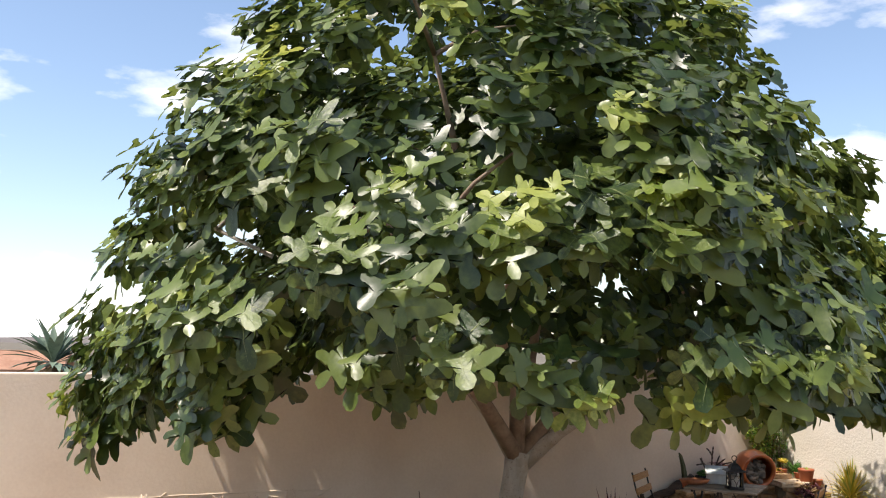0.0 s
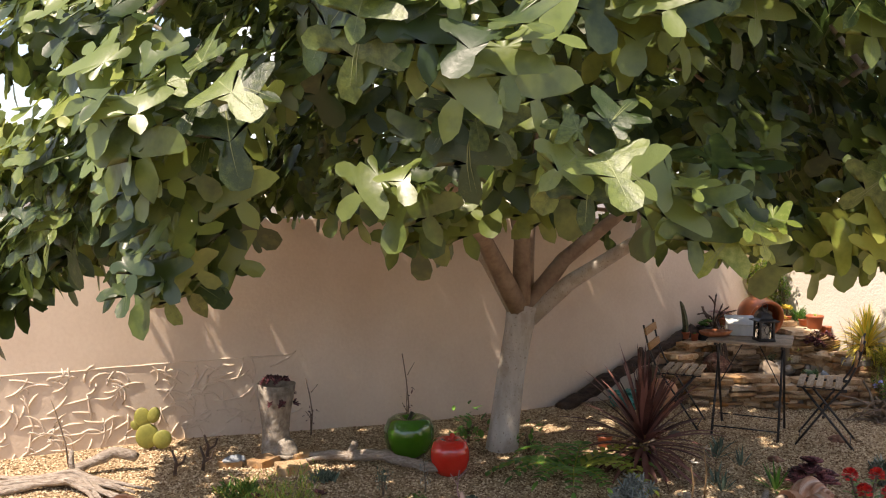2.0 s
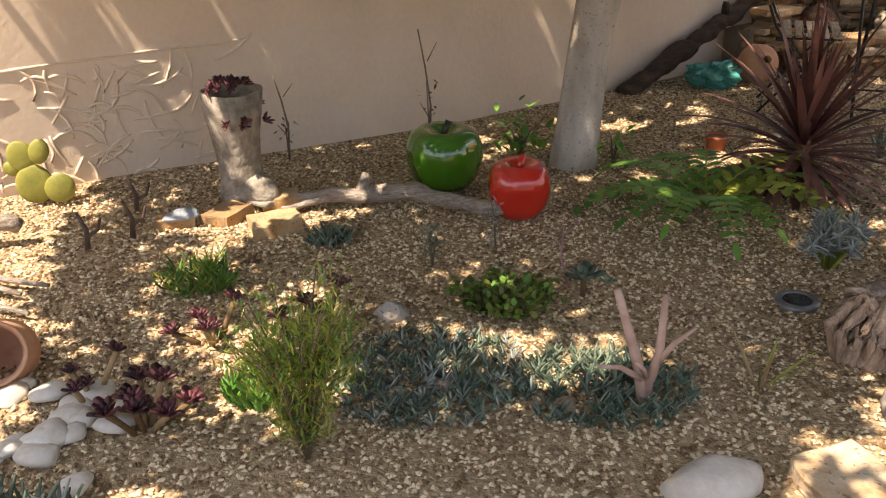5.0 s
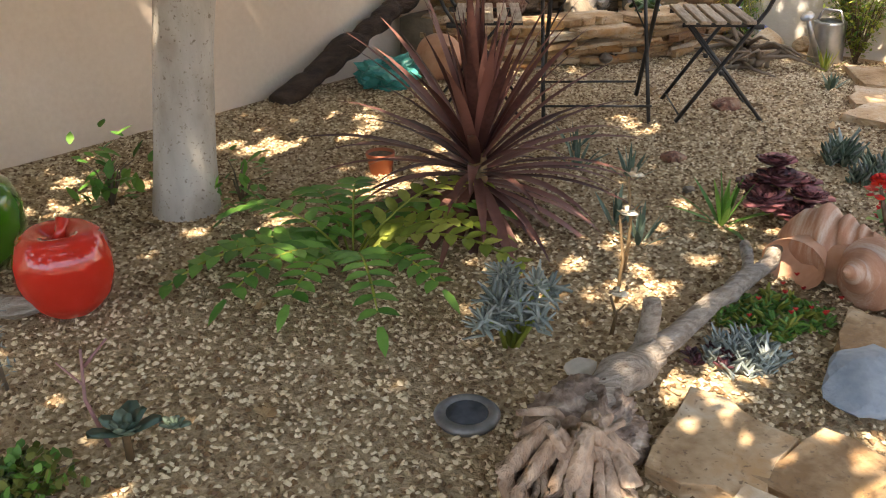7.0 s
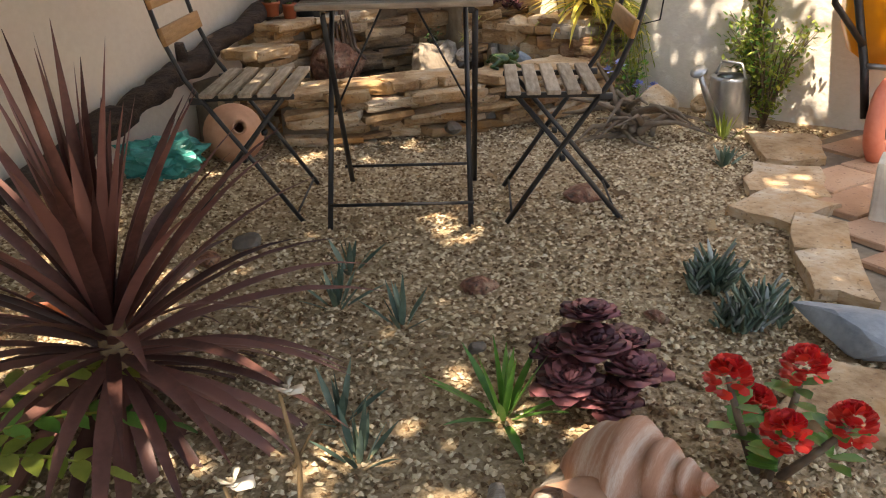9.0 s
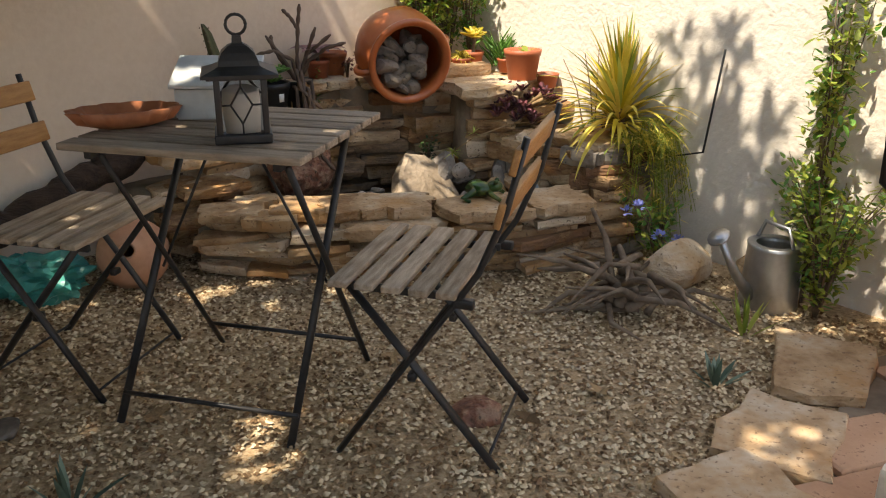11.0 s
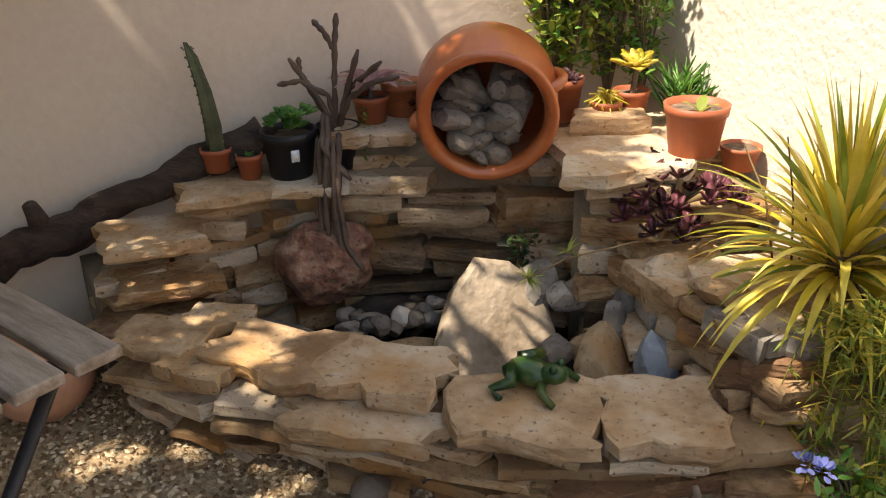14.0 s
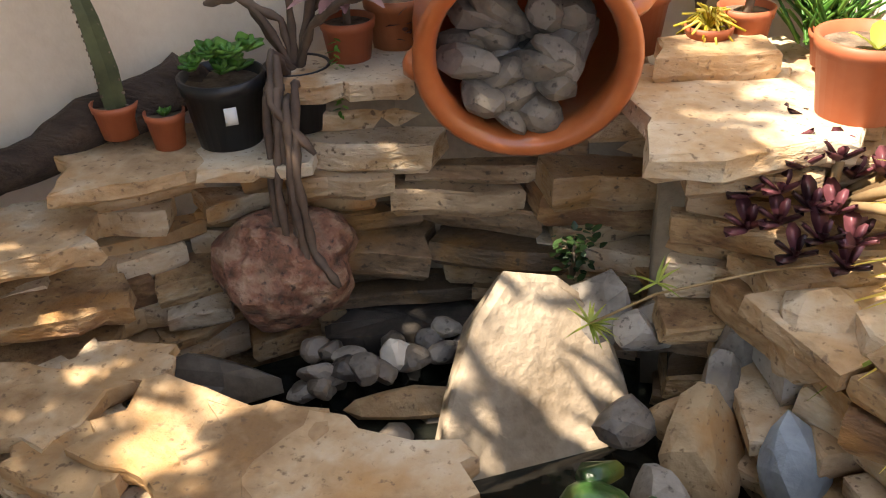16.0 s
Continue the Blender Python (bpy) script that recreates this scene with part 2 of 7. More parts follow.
M["frog"] = surf("painted_frog_green", (0.010, 0.032, 0.010), (0.11, 0.12, 0.03), 26, 0.28, 0.4, 60, c3=(0.03, 0.075, 0.018))
M["hose"] = surf("green_hose", (0.02, 0.16, 0.11), (0.04, 0.22, 0.15), 5, 0.4, 0.05, 50)
M["scrub"] = surf("far_scrub", (0.09, 0.08, 0.06), (0.19, 0.16, 0.12), 0.05, 0.95, 0, 0.8)
M["vein"] = surf("leaf_vein", (0.16, 0.19, 0.07), (0.26, 0.29, 0.12), 8, 0.6, 0, 40)
M["aeonium_red"] = surf("burgundy_leaf", (0.075, 0.020, 0.024), (0.34, 0.12, 0.125), 9, 0.5, 0.1, 60, island=0.7, trans=0.06)
# dry hill tone, muted by distance haze put into the colour
M["hill"] = surf("dry_hill", (0.13, 0.115, 0.11), (0.2, 0.18, 0.17), 0.02, 0.95, 0, 0.4)
M["house_white"] = surf("far_house_white", (0.7, 0.68, 0.64), (0.78, 0.76, 0.72), 0.5, 0.9, 0, 8)
M["roof_tile"] = surf("far_roof_tile", (0.28, 0.14, 0.09), (0.42, 0.24, 0.16), 1, 0.9, 0, 8)
M["label_white"] = surf("white_label", (0.65, 0.65, 0.65), (0.75, 0.75, 0.75), 9, 0.6, 0, 40)
M["lamp_disc"] = surf("grey_metal_ring", (0.14, 0.14, 0.14), (0.3, 0.3, 0.3), 12, 0.45, 0.1, 50, metal=0.6)
M["lens_dark"] = surf("dark_lens", (0.02, 0.022, 0.025), (0.05, 0.055, 0.06), 30, 0.12, 0.05, 50)

def weather(key, stain, spot, scale=7.0, amount=0.75):
    """Mineral stains in broad patches and small dark pits on a stone material."""
    nt = M[key].node_tree
    b = nt.nodes["Principled BSDF"]
    src = b.inputs["Base Color"].links[0].from_socket
    co = nt.nodes.new("ShaderNodeTexCoord")
    for sc, lo, hi, col, amt in ((scale, 0.52, 0.66, stain, amount), (75.0, 0.60, 0.70, spot, 0.8)):
        n = nt.nodes.new("ShaderNodeTexNoise")
        n.inputs["Scale"].default_value, n.inputs["Detail"].default_value = sc, 5
        nt.links.new(co.outputs["Object"], n.inputs["Vector"])
        mr = nt.nodes.new("ShaderNodeMapRange")
        mr.inputs["From Min"].default_value, mr.inputs["From Max"].default_value = lo, hi
        mr.inputs["To Max"].default_value = amt
        nt.links.new(n.outputs["Fac"], mr.inputs["Value"])
        mix = nt.nodes.new("ShaderNodeMixRGB")
        mix.inputs[2].default_value = (*col, 1)
        nt.links.new(mr.outputs[0], mix.inputs[0])
        nt.links.new(src, mix.inputs[1])
        src = mix.outputs[0]
    nt.links.new(src, b.inputs["Base Color"])

weather("flag", (0.36, 0.17, 0.05), (0.10, 0.06, 0.035))
weather("flag_pale", (0.42, 0.22, 0.075), (0.16, 0.10, 0.06), 5.0, 0.75)
weather("flag_wet", (0.26, 0.13, 0.035), (0.04, 0.028, 0.018))
weather("ochre", (0.42, 0.20, 0.06), (0.12, 0.07, 0.04))
weather("redrock", (0.30, 0.20, 0.13), (0.03, 0.02, 0.018), 14.0, 0.6)
weather("greystone", (0.30, 0.23, 0.15), (0.07, 0.06, 0.05), 9.0, 0.5)
weather("riverstone", (0.22, 0.18, 0.14), (0.05, 0.04, 0.035), 12.0, 0.6)
weather("bark_white", (0.30, 0.23, 0.16), (0.18, 0.14, 0.10), 6.0, 0.5)
weather("terra_paving", (0.50, 0.36, 0.26), (0.22, 0.12, 0.08), 4.0, 0.5)

glass = bpy.data.materials.new("lantern_glass")
glass.use_nodes = True
gb = glass.node_tree.nodes["Principled BSDF"]
gb.inputs["Transmission Weight"].default_value = 1.0
gb.inputs["Roughness"].default_value = 0.03
gb.inputs["IOR"].default_value = 1.1
M["glass"] = glass
water = bpy.data.materials.new("pond_water")
water.use_nodes = True
wb = water.node_tree.nodes["Principled BSDF"]
wb.inputs["Base Color"].default_value = (0.012, 0.013, 0.010, 1)
wb.inputs["Roughness"].default_value = 0.04
wn = water.node_tree.nodes.new("ShaderNodeTexNoise")
wn.inputs["Scale"].default_value = 22
wbp = water.node_tree.nodes.new("ShaderNodeBump")
wbp.inputs["Strength"].default_value = 0.12
water.node_tree.links.new(wn.outputs["Fac"], wbp.inputs["Height"])
water.node_tree.links.new(wbp.outputs["Normal"], wb.inputs["Normal"])
M["water"] = water

# ---- mesh helpers ----
WF = pose(1.58, 10.33, 0, 0, 0, 32)
rnd = random.Random(7)

def wf(s, d, z=0.0):
    """World place from metres along the garden wall, out from it and up."""
    return WF @ Vector((s, -d, z))

def mesh_of(name, bm, mat, smooth=True):
    me = bpy.data.meshes.new(name)
    bmesh.ops.recalc_face_normals(bm, faces=bm.faces)
    bm.to_mesh(me)
    bm.free()
    if smooth:
        for p in me.polygons:
            p.use_smooth = True
    me.materials.append(M[mat])
    return me

def part(name, bm, mat, parent, label="", smooth=True):
    ob = new(name, mesh_of(name, bm, mat, smooth))
    ob.parent = parent
    return tagged(ob, label=label)

def thing(name, place, label, category, group="", kind="", rz=0.0):
    ob = new(name)
    ob.empty_display_size = 0.1
    ob.matrix_world = Matrix.Translation(place) @ pose(0, 0, 0, 0, 0, rz)
    bpy.context.view_layer.update()
    return tagged(ob, label, category, group, kind)

def solid(name, bm, mat, label, category="", kind="", group="", smooth=False):
    return tagged(new(name, mesh_of(name, bm, mat, smooth)), label, category, group, kind)

def box(bm, c, size, rot=None, bev=0.0):
    m = Matrix.Translation(c)
    if rot is not None:
        m = m @ rot
    r = bmesh.ops.create_cube(bm, size=1.0, matrix=m @ Matrix.Diagonal((*size, 1)))
    if bev:
        es = list({e for v in r["verts"] for e in v.link_edges})
        bmesh.ops.bevel(bm, geom=es, offset=bev, segments=2, affect='EDGES', profile=0.6)

def tube(bm, pts, radii, n=8, cap=True, flat=1.0):
    """A tapered round bar through the points."""
    pts = [Vector(p) for p in pts]
    if not isinstance(radii, (list, tuple)):
        radii = [radii] * len(pts)
    rings = []
    ref = Vector((0.31, 0.17, 0.93))
    for i, p in enumerate(pts):
        t = (pts[min(i + 1, len(pts) - 1)] - pts[max(i - 1, 0)]).normalized()
        a = t.cross(ref)
        if a.length < 1e-3:
            a = t.cross(Vector((1, 0, 0)))
        a.normalize()
        b = t.cross(a)
        rings.append([bm.verts.new(p + radii[i] * (math.cos(2 * math.pi * k / n) * a + flat * math.sin(2 * math.pi * k / n) * b)) for k in range(n)])
    for r0, r1 in zip(rings, rings[1:]):
        for k in range(n):
            bm.faces.new((r0[k], r0[(k + 1) % n], r1[(k + 1) % n], r1[k]))
    if cap:
        bm.faces.new(rings[0][::-1])
        bm.faces.new(rings[-1])
    return rings

def lathe(bm, prof, n=28, m=Matrix.Identity(4), ripple=None):
    rings = []
    for r, z in prof:
        rings.append([bm.verts.new(m @ Vector((r * (ripple(k / n, z) if ripple else 1) * math.cos(2 * math.pi * k / n), r * (ripple(k / n, z) if ripple else 1) * math.sin(2 * math.pi * k / n), z))) for k in range(n)])
    for r0, r1 in zip(rings, rings[1:]):
        for k in range(n):
            bm.faces.new((r0[k], r0[(k + 1) % n], r1[(k + 1) % n], r1[k]))
    return rings

def rock(bm, c, size, rot=(0, 0, 0), rough=0.22, seed=0, sub=2, facets=4):
    """A stone with flat broken facets."""
    r = random.Random(seed)
    res = bmesh.ops.create_icosphere(bm, subdivisions=sub, radius=1.0)
    cuts = []
    for _ in range(facets):
        v = Vector((r.uniform(-1, 1), r.uniform(-1, 1), r.uniform(-1, 1))).normalized()
        cuts.append((v, r.uniform(0.55, 0.85)))
    off = Vector((r.uniform(0, 50), r.uniform(0, 50), r.uniform(0, 50)))
    m = Matrix.Translation(c) @ Euler([radians(a) for a in rot]).to_matrix().to_4x4() @ Matrix.Diagonal((*[x / 2 for x in size], 1))
    for v in res["verts"]:
        p = v.co.copy()
        p *= 1 + rough * noise.noise(p * 1.3 + off) + 0.35 * rough * noise.noise(p * 4 + off)
        for nv, dd in cuts:
            k = p.dot(nv) - dd
            if k > 0:
                p -= nv * k * 0.85
        v.co = m @ p

def slab(bm, c, lx, ly, th, rz=0.0, tilt=(0, 0), seed=0, n=9):
    """A broken flagstone: an uneven outline with chipped edges, thick as th."""
    r = random.Random(seed)
    m = Matrix.Translation(c) @ Euler((tilt[0], tilt[1], rz)).to_matrix().to_4x4()
    out = []
    corners = [(-1, -1), (1, -1), (1, 1), (-1, 1)]
    corners = [(x * r.uniform(0.72, 1.08), y * r.uniform(0.72, 1.08)) for x, y in corners]
    for (ax, ay), (bx, by) in zip(corners, corners[1:] + corners[:1]):
        m2 = max(2, n // 3)
        for k in range(m2):
            f = k / m2
            ja = 0.13 if n < 12 else 0.17
            jx, jy = (0, 0) if k == 0 else (r.uniform(-ja, ja), r.uniform(-ja, ja))
            out.append(((ax + (bx - ax) * f + jx) * lx / 2, (ay + (by - ay) * f + jy) * ly / 2))
    n = len(out)
    rings = []
    for zz, f in ((-0.5, 0.9), (-0.2, 1.0), (0.42, 0.99), (0.5, 0.955)):
        rings.append([bm.verts.new(m @ Vector((x * f * r.uniform(0.96, 1.03), y * f * r.uniform(0.96, 1.03), th * (zz + r.uniform(-0.06, 0.06))))) for x, y in out])
    for r0, r1 in zip(rings, rings[1:]):
        for k in range(n):
            bm.faces.new((r0[k], r0[(k + 1) % n], r1[(k + 1) % n], r1[k]))
    for ring, zz in ((rings[0], -0.5), (rings[-1], 0.5)):
        cv = bm.verts.new(m @ Vector((0, 0, th * zz)))
        for k in range(n):
            bm.faces.new((ring[k], ring[(k + 1) % n], cv))

def blade(bm, base, way, length, width, droop=0.5, segs=4, fold=0.25, taper=(0.55, 1.0, 0.95, 0.65, 0.04), thick=0.0):
    """A strap or lance leaf from base along way, bending down under its weight, folded along its midrib."""
    p = Vector(base)
    w = Vector(way).normalized()
    side = w.cross(Vector((0, 0, 1)))
    if side.length < 1e-3:
        side = Vector((1, 0, 0))
    side.normalize()
    rows = []
    step = length / segs
    for i in range(segs + 1):
        f = i / segs * (len(taper) - 1)
        j = min(int(f), len(taper) - 2)
        wd = width / 2 * (taper[j] + (taper[j + 1] - taper[j]) * (f - j))
        up = side.cross(w).normalized()
        rows.append((bm.verts.new(p - side * wd + up * wd * fold), bm.verts.new(p - up * thick), bm.verts.new(p + side * wd + up * wd * fold)))
        p = p + w * step
        w = (w + Vector((0, 0, -droop / segs * (0.4 + 1.2 * i / segs)))).normalized()
    for a, b in zip(rows, rows[1:]):
        bm.faces.new((a[0], a[1], b[1], b[0]))
        bm.faces.new((a[1], a[2], b[2], b[1]))
        if thick:
            bm.faces.new((a[0], b[0], b[2], a[2]))

def ground_z(x, y):
    v = Vector((x - 1.58, y - 10.33))
    s = v.x * 0.848 + v.y * 0.53
    d = v.x * 0.53 - v.y * 0.848
    near = max(0.0, min(1.0, (4 - d) / 2))
    return 0.10 * max(0.0, min(1.0, (-s - 1.2) / 2.0)) * near * max(0.0, min(1.0, 1 - d / 3.2)) * (1.0 if d > -0.4 else 0.0) + 0.012 * noise.noise(Vector((x * 1.7, y * 1.7, 0)))

# ---- ground and walls ----
def build_ground():
    bm = bmesh.new()
    xs = [-3000, -400, -60, -14, -8] + [-6 + 0.25 * i for i in range(57)] + [9, 14, 60, 400, 3000]
    ys = [-3000, -400, -60, -10, -3] + [0 + 0.25 * i for i in range(51)] + [14, 20, 60, 400, 3000]
    vs = []
    for x in xs:
        row = []
        for y in ys:
            v = Vector((x - 1.58, y - 10.33))
            d = v.x * 0.53 - v.y * 0.848
            far = max(0.0, min(1.0, (-d - 0.3) / 6))
            row.append(bm.verts.new((x, y, ground_z(x, y) - 3.0 * far)))
        vs.append(row)
    for i in range(len(xs) - 1):
        for j in range(len(ys) - 1):
            bm.faces.new((vs[i][j], vs[i + 1][j], vs[i + 1][j + 1], vs[i][j + 1]))
    ob = solid("ground", bm, "gravel", "beige garden gravel with earth below", "ground", "structure", smooth=True)
    ob.data.materials.append(M["scrub"])
    for pl in ob.data.polygons:
        v = pl.center - Vector((1.58, 10.33, 0))
        if v.x * 0.53 - v.y * 0.848 < -0.5 or v.length > 16:
            pl.material_index = 1

build_ground()

def wall_block(name, s0, s1, d0, d1, z1, mat, label):
    bm = bmesh.new()
    c = wf((s0 + s1) / 2, (d0 + d1) / 2, (z1 - 0.4) / 2)
    box(bm, c, (s1 - s0, abs(d1 - d0), z1 + 0.4), Euler((0, 0, radians(32))).to_matrix().to_4x4(), 0.012)
    return solid(name, bm, mat, label, "wall", "structure")

wall_main = wall_block("wall_north", -9.0, 2.70, -0.20, 0.0, 1.62, "stucco", "peach stucco garden wall with raised plaster lower band")
wall_right = wall_block("wall_east", 2.70, 2.90, -0.20, 6.5, 1.66, "stucco_white", "rough cream stucco garden wall in full sun")
wall_block("wall_west", -9.2, -9.0, -0.2, 12.0, 1.62, "stucco", "plain stucco boundary wall")
# unseen wall, added to close the south side and reflect light back in
wall_block("wall_south", -9.0, 6.0, 12.0, 12.2, 2.6, "stucco_white", "plain white stucco wall added out of view to reflect light")

def plaster_relief():
    """Raised trowel ridges in the lower band of the wall."""
    r = random.Random(3)
    bm = bmesh.new()
    for i in range(460):
        s, z = r.uniform(-7.5, -2.35), r.uniform(0.02, 0.62)
        z = min(z, 0.60)
        a = r.choice((r.uniform(-0.5, 0.5), r.uniform(0.9, 2.2)))
        ln, bend = r.uniform(0.08, 0.24), r.uniform(-2.4, 2.4)
        pts, rad = [], []
        for k in range(6):
            pts.append((s, 0.001, z))
            rad.append(0.003 + 0.0055 * math.sin(math.pi * (k + 0.5) / 6))
            s += math.cos(a) * ln / 5
            z += math.sin(a) * ln / 5
            a += bend / 5
        if max(p[2] for p in pts) < 0.66:
            tube(bm, [wf(*p) for p in pts], rad, 5, True)
    # ragged top lip of the band
    s = -7.5
    pts, rad = [], []
    while s < -2.3:
        pts.append(wf(s, 0.0, 0.63 + 0.012 * noise.noise(Vector((s * 3, 0, 1)))))
        rad.append(0.006 + 0.004 * noise.noise(Vector((s * 7, 3, 1))))
        s += 0.06
    tube(bm, pts, rad, 5)
    part("plaster_ridges", bm, "stucco", wall_main, "raised plaster strokes along the foot of the wall")

plaster_relief()

# ---- distance beyond the wall ----
def hills():
    bm = bmesh.new()
    for ring, (dist, h0) in enumerate(((900, 5), (1500, 12))):
        prev = None
        for k in range(121):
            a = radians(-60 + k * 1.5)
            h = h0 * (0.35 + 0.65 * abs(noise.noise(Vector((k * 0.09 + ring * 9, 1.3, 0)))) * 2) - 4
            x, y = dist * math.sin(a), dist * math.cos(a)
            cur = (bm.verts.new((x, y, -30)), bm.verts.new((x * 1.08, y * 1.08, h)))
            if prev:
                bm.faces.new((prev[0], cur[0], cur[1], prev[1]))
            prev = cur
    solid("backdrop", bm, "hill", "dry brown hills far off, haze mixed into their colour", "hills", "structure", smooth=True)

hills()

# ---- fig tree ----
FIG = Vector((1.35, 7.9, 2.1))

def fig_leaf_shape(lobes=5, seed=0):
    """Outline points of a lobed fig leaf, base at the origin, length 1 along y."""
    r = random.Random(seed)
    pts = []
    tips = [(-112, 0.46), (-54, 0.80), (0, 1.0), (54, 0.80), (112, 0.46)] if lobes == 5 else [(-70, 0.66), (0, 1.0), (70, 0.66)]
    for i, (a, ln) in enumerate(tips):
        ln *= r.uniform(0.9, 1.08)
        w = 11.5 if lobes == 5 else 15
        for da, f in ((-w * 1.0, 0.56), (-w * 1.12, 0.72), (-w * 1.0, 0.88), (-w * 0.5, 1.02), (0, 1.08), (w * 0.5, 1.02), (w * 1.0, 0.88), (w * 1.12, 0.72), (w * 1.0, 0.56)):
            b = radians(a + da * (1.15 if i in (0, len(tips) - 1) else 1))
            k = f * r.uniform(0.95, 1.05)
            pts.append((math.sin(b) * ln * k * 0.95, 0.12 + math.cos(b) * ln * k * 0.9))
        if i < len(tips) - 1:
            b = radians((a + tips[i + 1][0]) / 2)
            pts.append((math.sin(b) * 0.43, 0.12 + math.cos(b) * 0.43))
    return pts

LEAF_SHAPES = [fig_leaf_shape(5, 1), fig_leaf_shape(5, 2), fig_leaf_shape(5, 4), fig_leaf_shape(3, 3)]

def leaf_verts(shape, curl, fold):
    vs = [(0.0, 0.0, 0.0), (0.0, 0.12, 0.0), (0.0, 0.55, -curl * 0.3)]
    for x, y in shape:
        vs.append((x, y, abs(x) * fold - curl * y * y - 0.10 * math.sin(6 * x + 4 * y) * 0.4))
    n = len(shape)
    fs = [(1 if k < n * 0.22 or k > n * 0.78 else 2, 3 + k, 3 + k + 1) for k in range(n - 1)]
    fs += [(1, 3 + n - 1, 0), (1, 0, 3)]
    mid = [k for k in range(n - 1) if fs[k][0] == 2]
    if mid:
        fs += [(1, 3 + mid[0], 2), (1, 2, 3 + mid[-1] + 1)]
    return vs, fs

def crown_radius(az, el):
    bump = 1 + 0.13 * noise.noise(Vector((math.cos(az) * 2.1, math.sin(az) * 2.1, el * 2.3))) + 0.05 * noise.noise(Vector((az * 5, el * 6, 4)))
    return bump

def fig_tree():
    r = random.Random(11)
    tree = thing("fig_tree", (1.13, 8.96, 0), "broad fig tree with limewashed trunk and dense lobed leaves", "tree")
    inv = tree.matrix_world.inverted()
    bm = bmesh.new()
    tr = [(1.13, 8.96, -0.1), (1.13, 8.96, 0.0), (1.15, 8.97, 0.2), (1.19, 8.99, 0.55), (1.24, 9.02, 0.85), (1.27, 9.04, 1.02)]
    tube(bm, [inv @ Vector(p) for p in tr], [0.125, 0.118, 0.105, 0.098, 0.102, 0.12], 14)
    part("trunk", bm, "bark_white", tree, "limewashed grey trunk")
    limbs = [[(1.25, 9.03, 0.95), (1.02, 8.9, 1.35), (0.7, 8.6, 1.8), (0.0, 8.0, 2.3), (-0.8, 7.4, 2.7)],
             [(1.26, 9.03, 0.98), (1.25, 8.9, 1.5), (1.1, 8.3, 2.2), (1.0, 7.4, 3.0), (0.9, 6.7, 3.7)],
             [(1.28, 9.04, 0.98), (1.55, 9.05, 1.35), (1.95, 8.95, 1.7), (2.6, 8.6, 2.4), (3.2, 8.2, 3.0)],
             [(1.27, 9.04, 0.9), (1.6, 9.0, 1.2), (2.0, 8.7, 1.5), (2.5, 8.0, 2.0), (2.8, 7.1, 2.4)],
             [(1.27, 9.05, 1.0), (1.3, 9.3, 1.5), (1.4, 9.6, 2.3), (1.6, 9.6, 3.4), (1.7, 9.2, 4.1)],
             [(1.24, 9.0, 1.0), (1.0, 8.5, 1.5), (0.8, 7.6, 1.9), (0.8, 6.6, 2.2), (1.0, 5.9, 2.4)]]
    for pts in limbs:
        bm = bmesh.new()
        q = [inv @ Vector(p) for p in pts]
        tube(bm, q, [0.075, 0.056, 0.042, 0.03, 0.012], 9)
        for _ in range(7):
            k = r.randint(2, 4)
            a = q[k]
            e = a + Vector((r.uniform(-1, 1), r.uniform(-1, 1), r.uniform(-0.1, 0.9))).normalized() * r.uniform(0.5, 1.0)
            tube(bm, [a, (a + e) / 2 + Vector((0, 0, 0.06)), e], [0.018, 0.012, 0.006], 5)
        part("limb", bm, "bark_white" if pts[0][2] < 0.97 else "bark", tree)
    protos = []
    for i, sh in enumerate(LEAF_SHAPES):
        for curl, fold in ((0.18, 0.22), (0.4, 0.12)):
            protos.append(leaf_verts(sh, curl, fold))
    loose, meshes = {"fig": ([], []), "fig_young": ([], [])}, {}
    singles = []
    count = 0
    tries = 0
    while count < 980 and tries < 18000:
        tries += 1
        az = r.uniform(0, 2 * math.pi)
        sz = r.uniform(-0.30, 1.0)
        el = math.asin(sz)
        f = crown_radius(az, el) * (r.uniform(0.93, 1.04) if r.random() < 0.54 else r.uniform(0.5, 0.92))
        ca, sa = math.cos(az), math.sin(az)
        h = 2.95 + (-0.48 * ca if ca > 0 else 0.04 * ca) + (0.32 * sa if sa > 0 else 0.14 * sa)
        h += 0.44 * max(0.0, ca) * max(0.0, sa)
        h *= 1 - 0.10 * max(0.0, sz)
        p = FIG + Vector((math.cos(az) * math.cos(el) * h * f, math.sin(az) * math.cos(el) * h * f, (sz * 2.75 * f) if sz > 0 else sz * 2.2 * f))
        v = Vector((p.x - 1.58, p.y - 10.33))
        d = v.x * 0.53 - v.y * 0.848
        # underside: hollow umbrella, lower at the west skirt, clear over the walkway
        rad = Vector((p.x - FIG.x, p.y - FIG.y)).length / 2.9
        low = 1.59 - 0.34 * max(0.0, min(1.0, (0.4 - p.x) / 1.2)) + 0.45 * max(0.0, 0.75 - rad)
        if p.z < low or (d < 0.25 and p.z < 1.85):
            continue
        if p.z < 1.95 and 0.0 < p.x < 3.2 and p.y < 7.6 and p.z < low + 0.03:
            continue
        if p.y < 5.3 and p.z < 1.85 and p.x > -0.6:
            continue
        count += 1
        out = Vector((math.cos(az) * math.cos(el), math.sin(az) * math.cos(el), sz * 0.8 + 0.25)).normalized()
        young = r.random() < 0.2 and f > 0.9
        nl = r.randint(9, 12)
        twist = r.uniform(0, 6.28)
        tilt_q = Vector((0, 0, 1)).rotation_difference((out + Vector((0, 0, 0.7))).normalized())
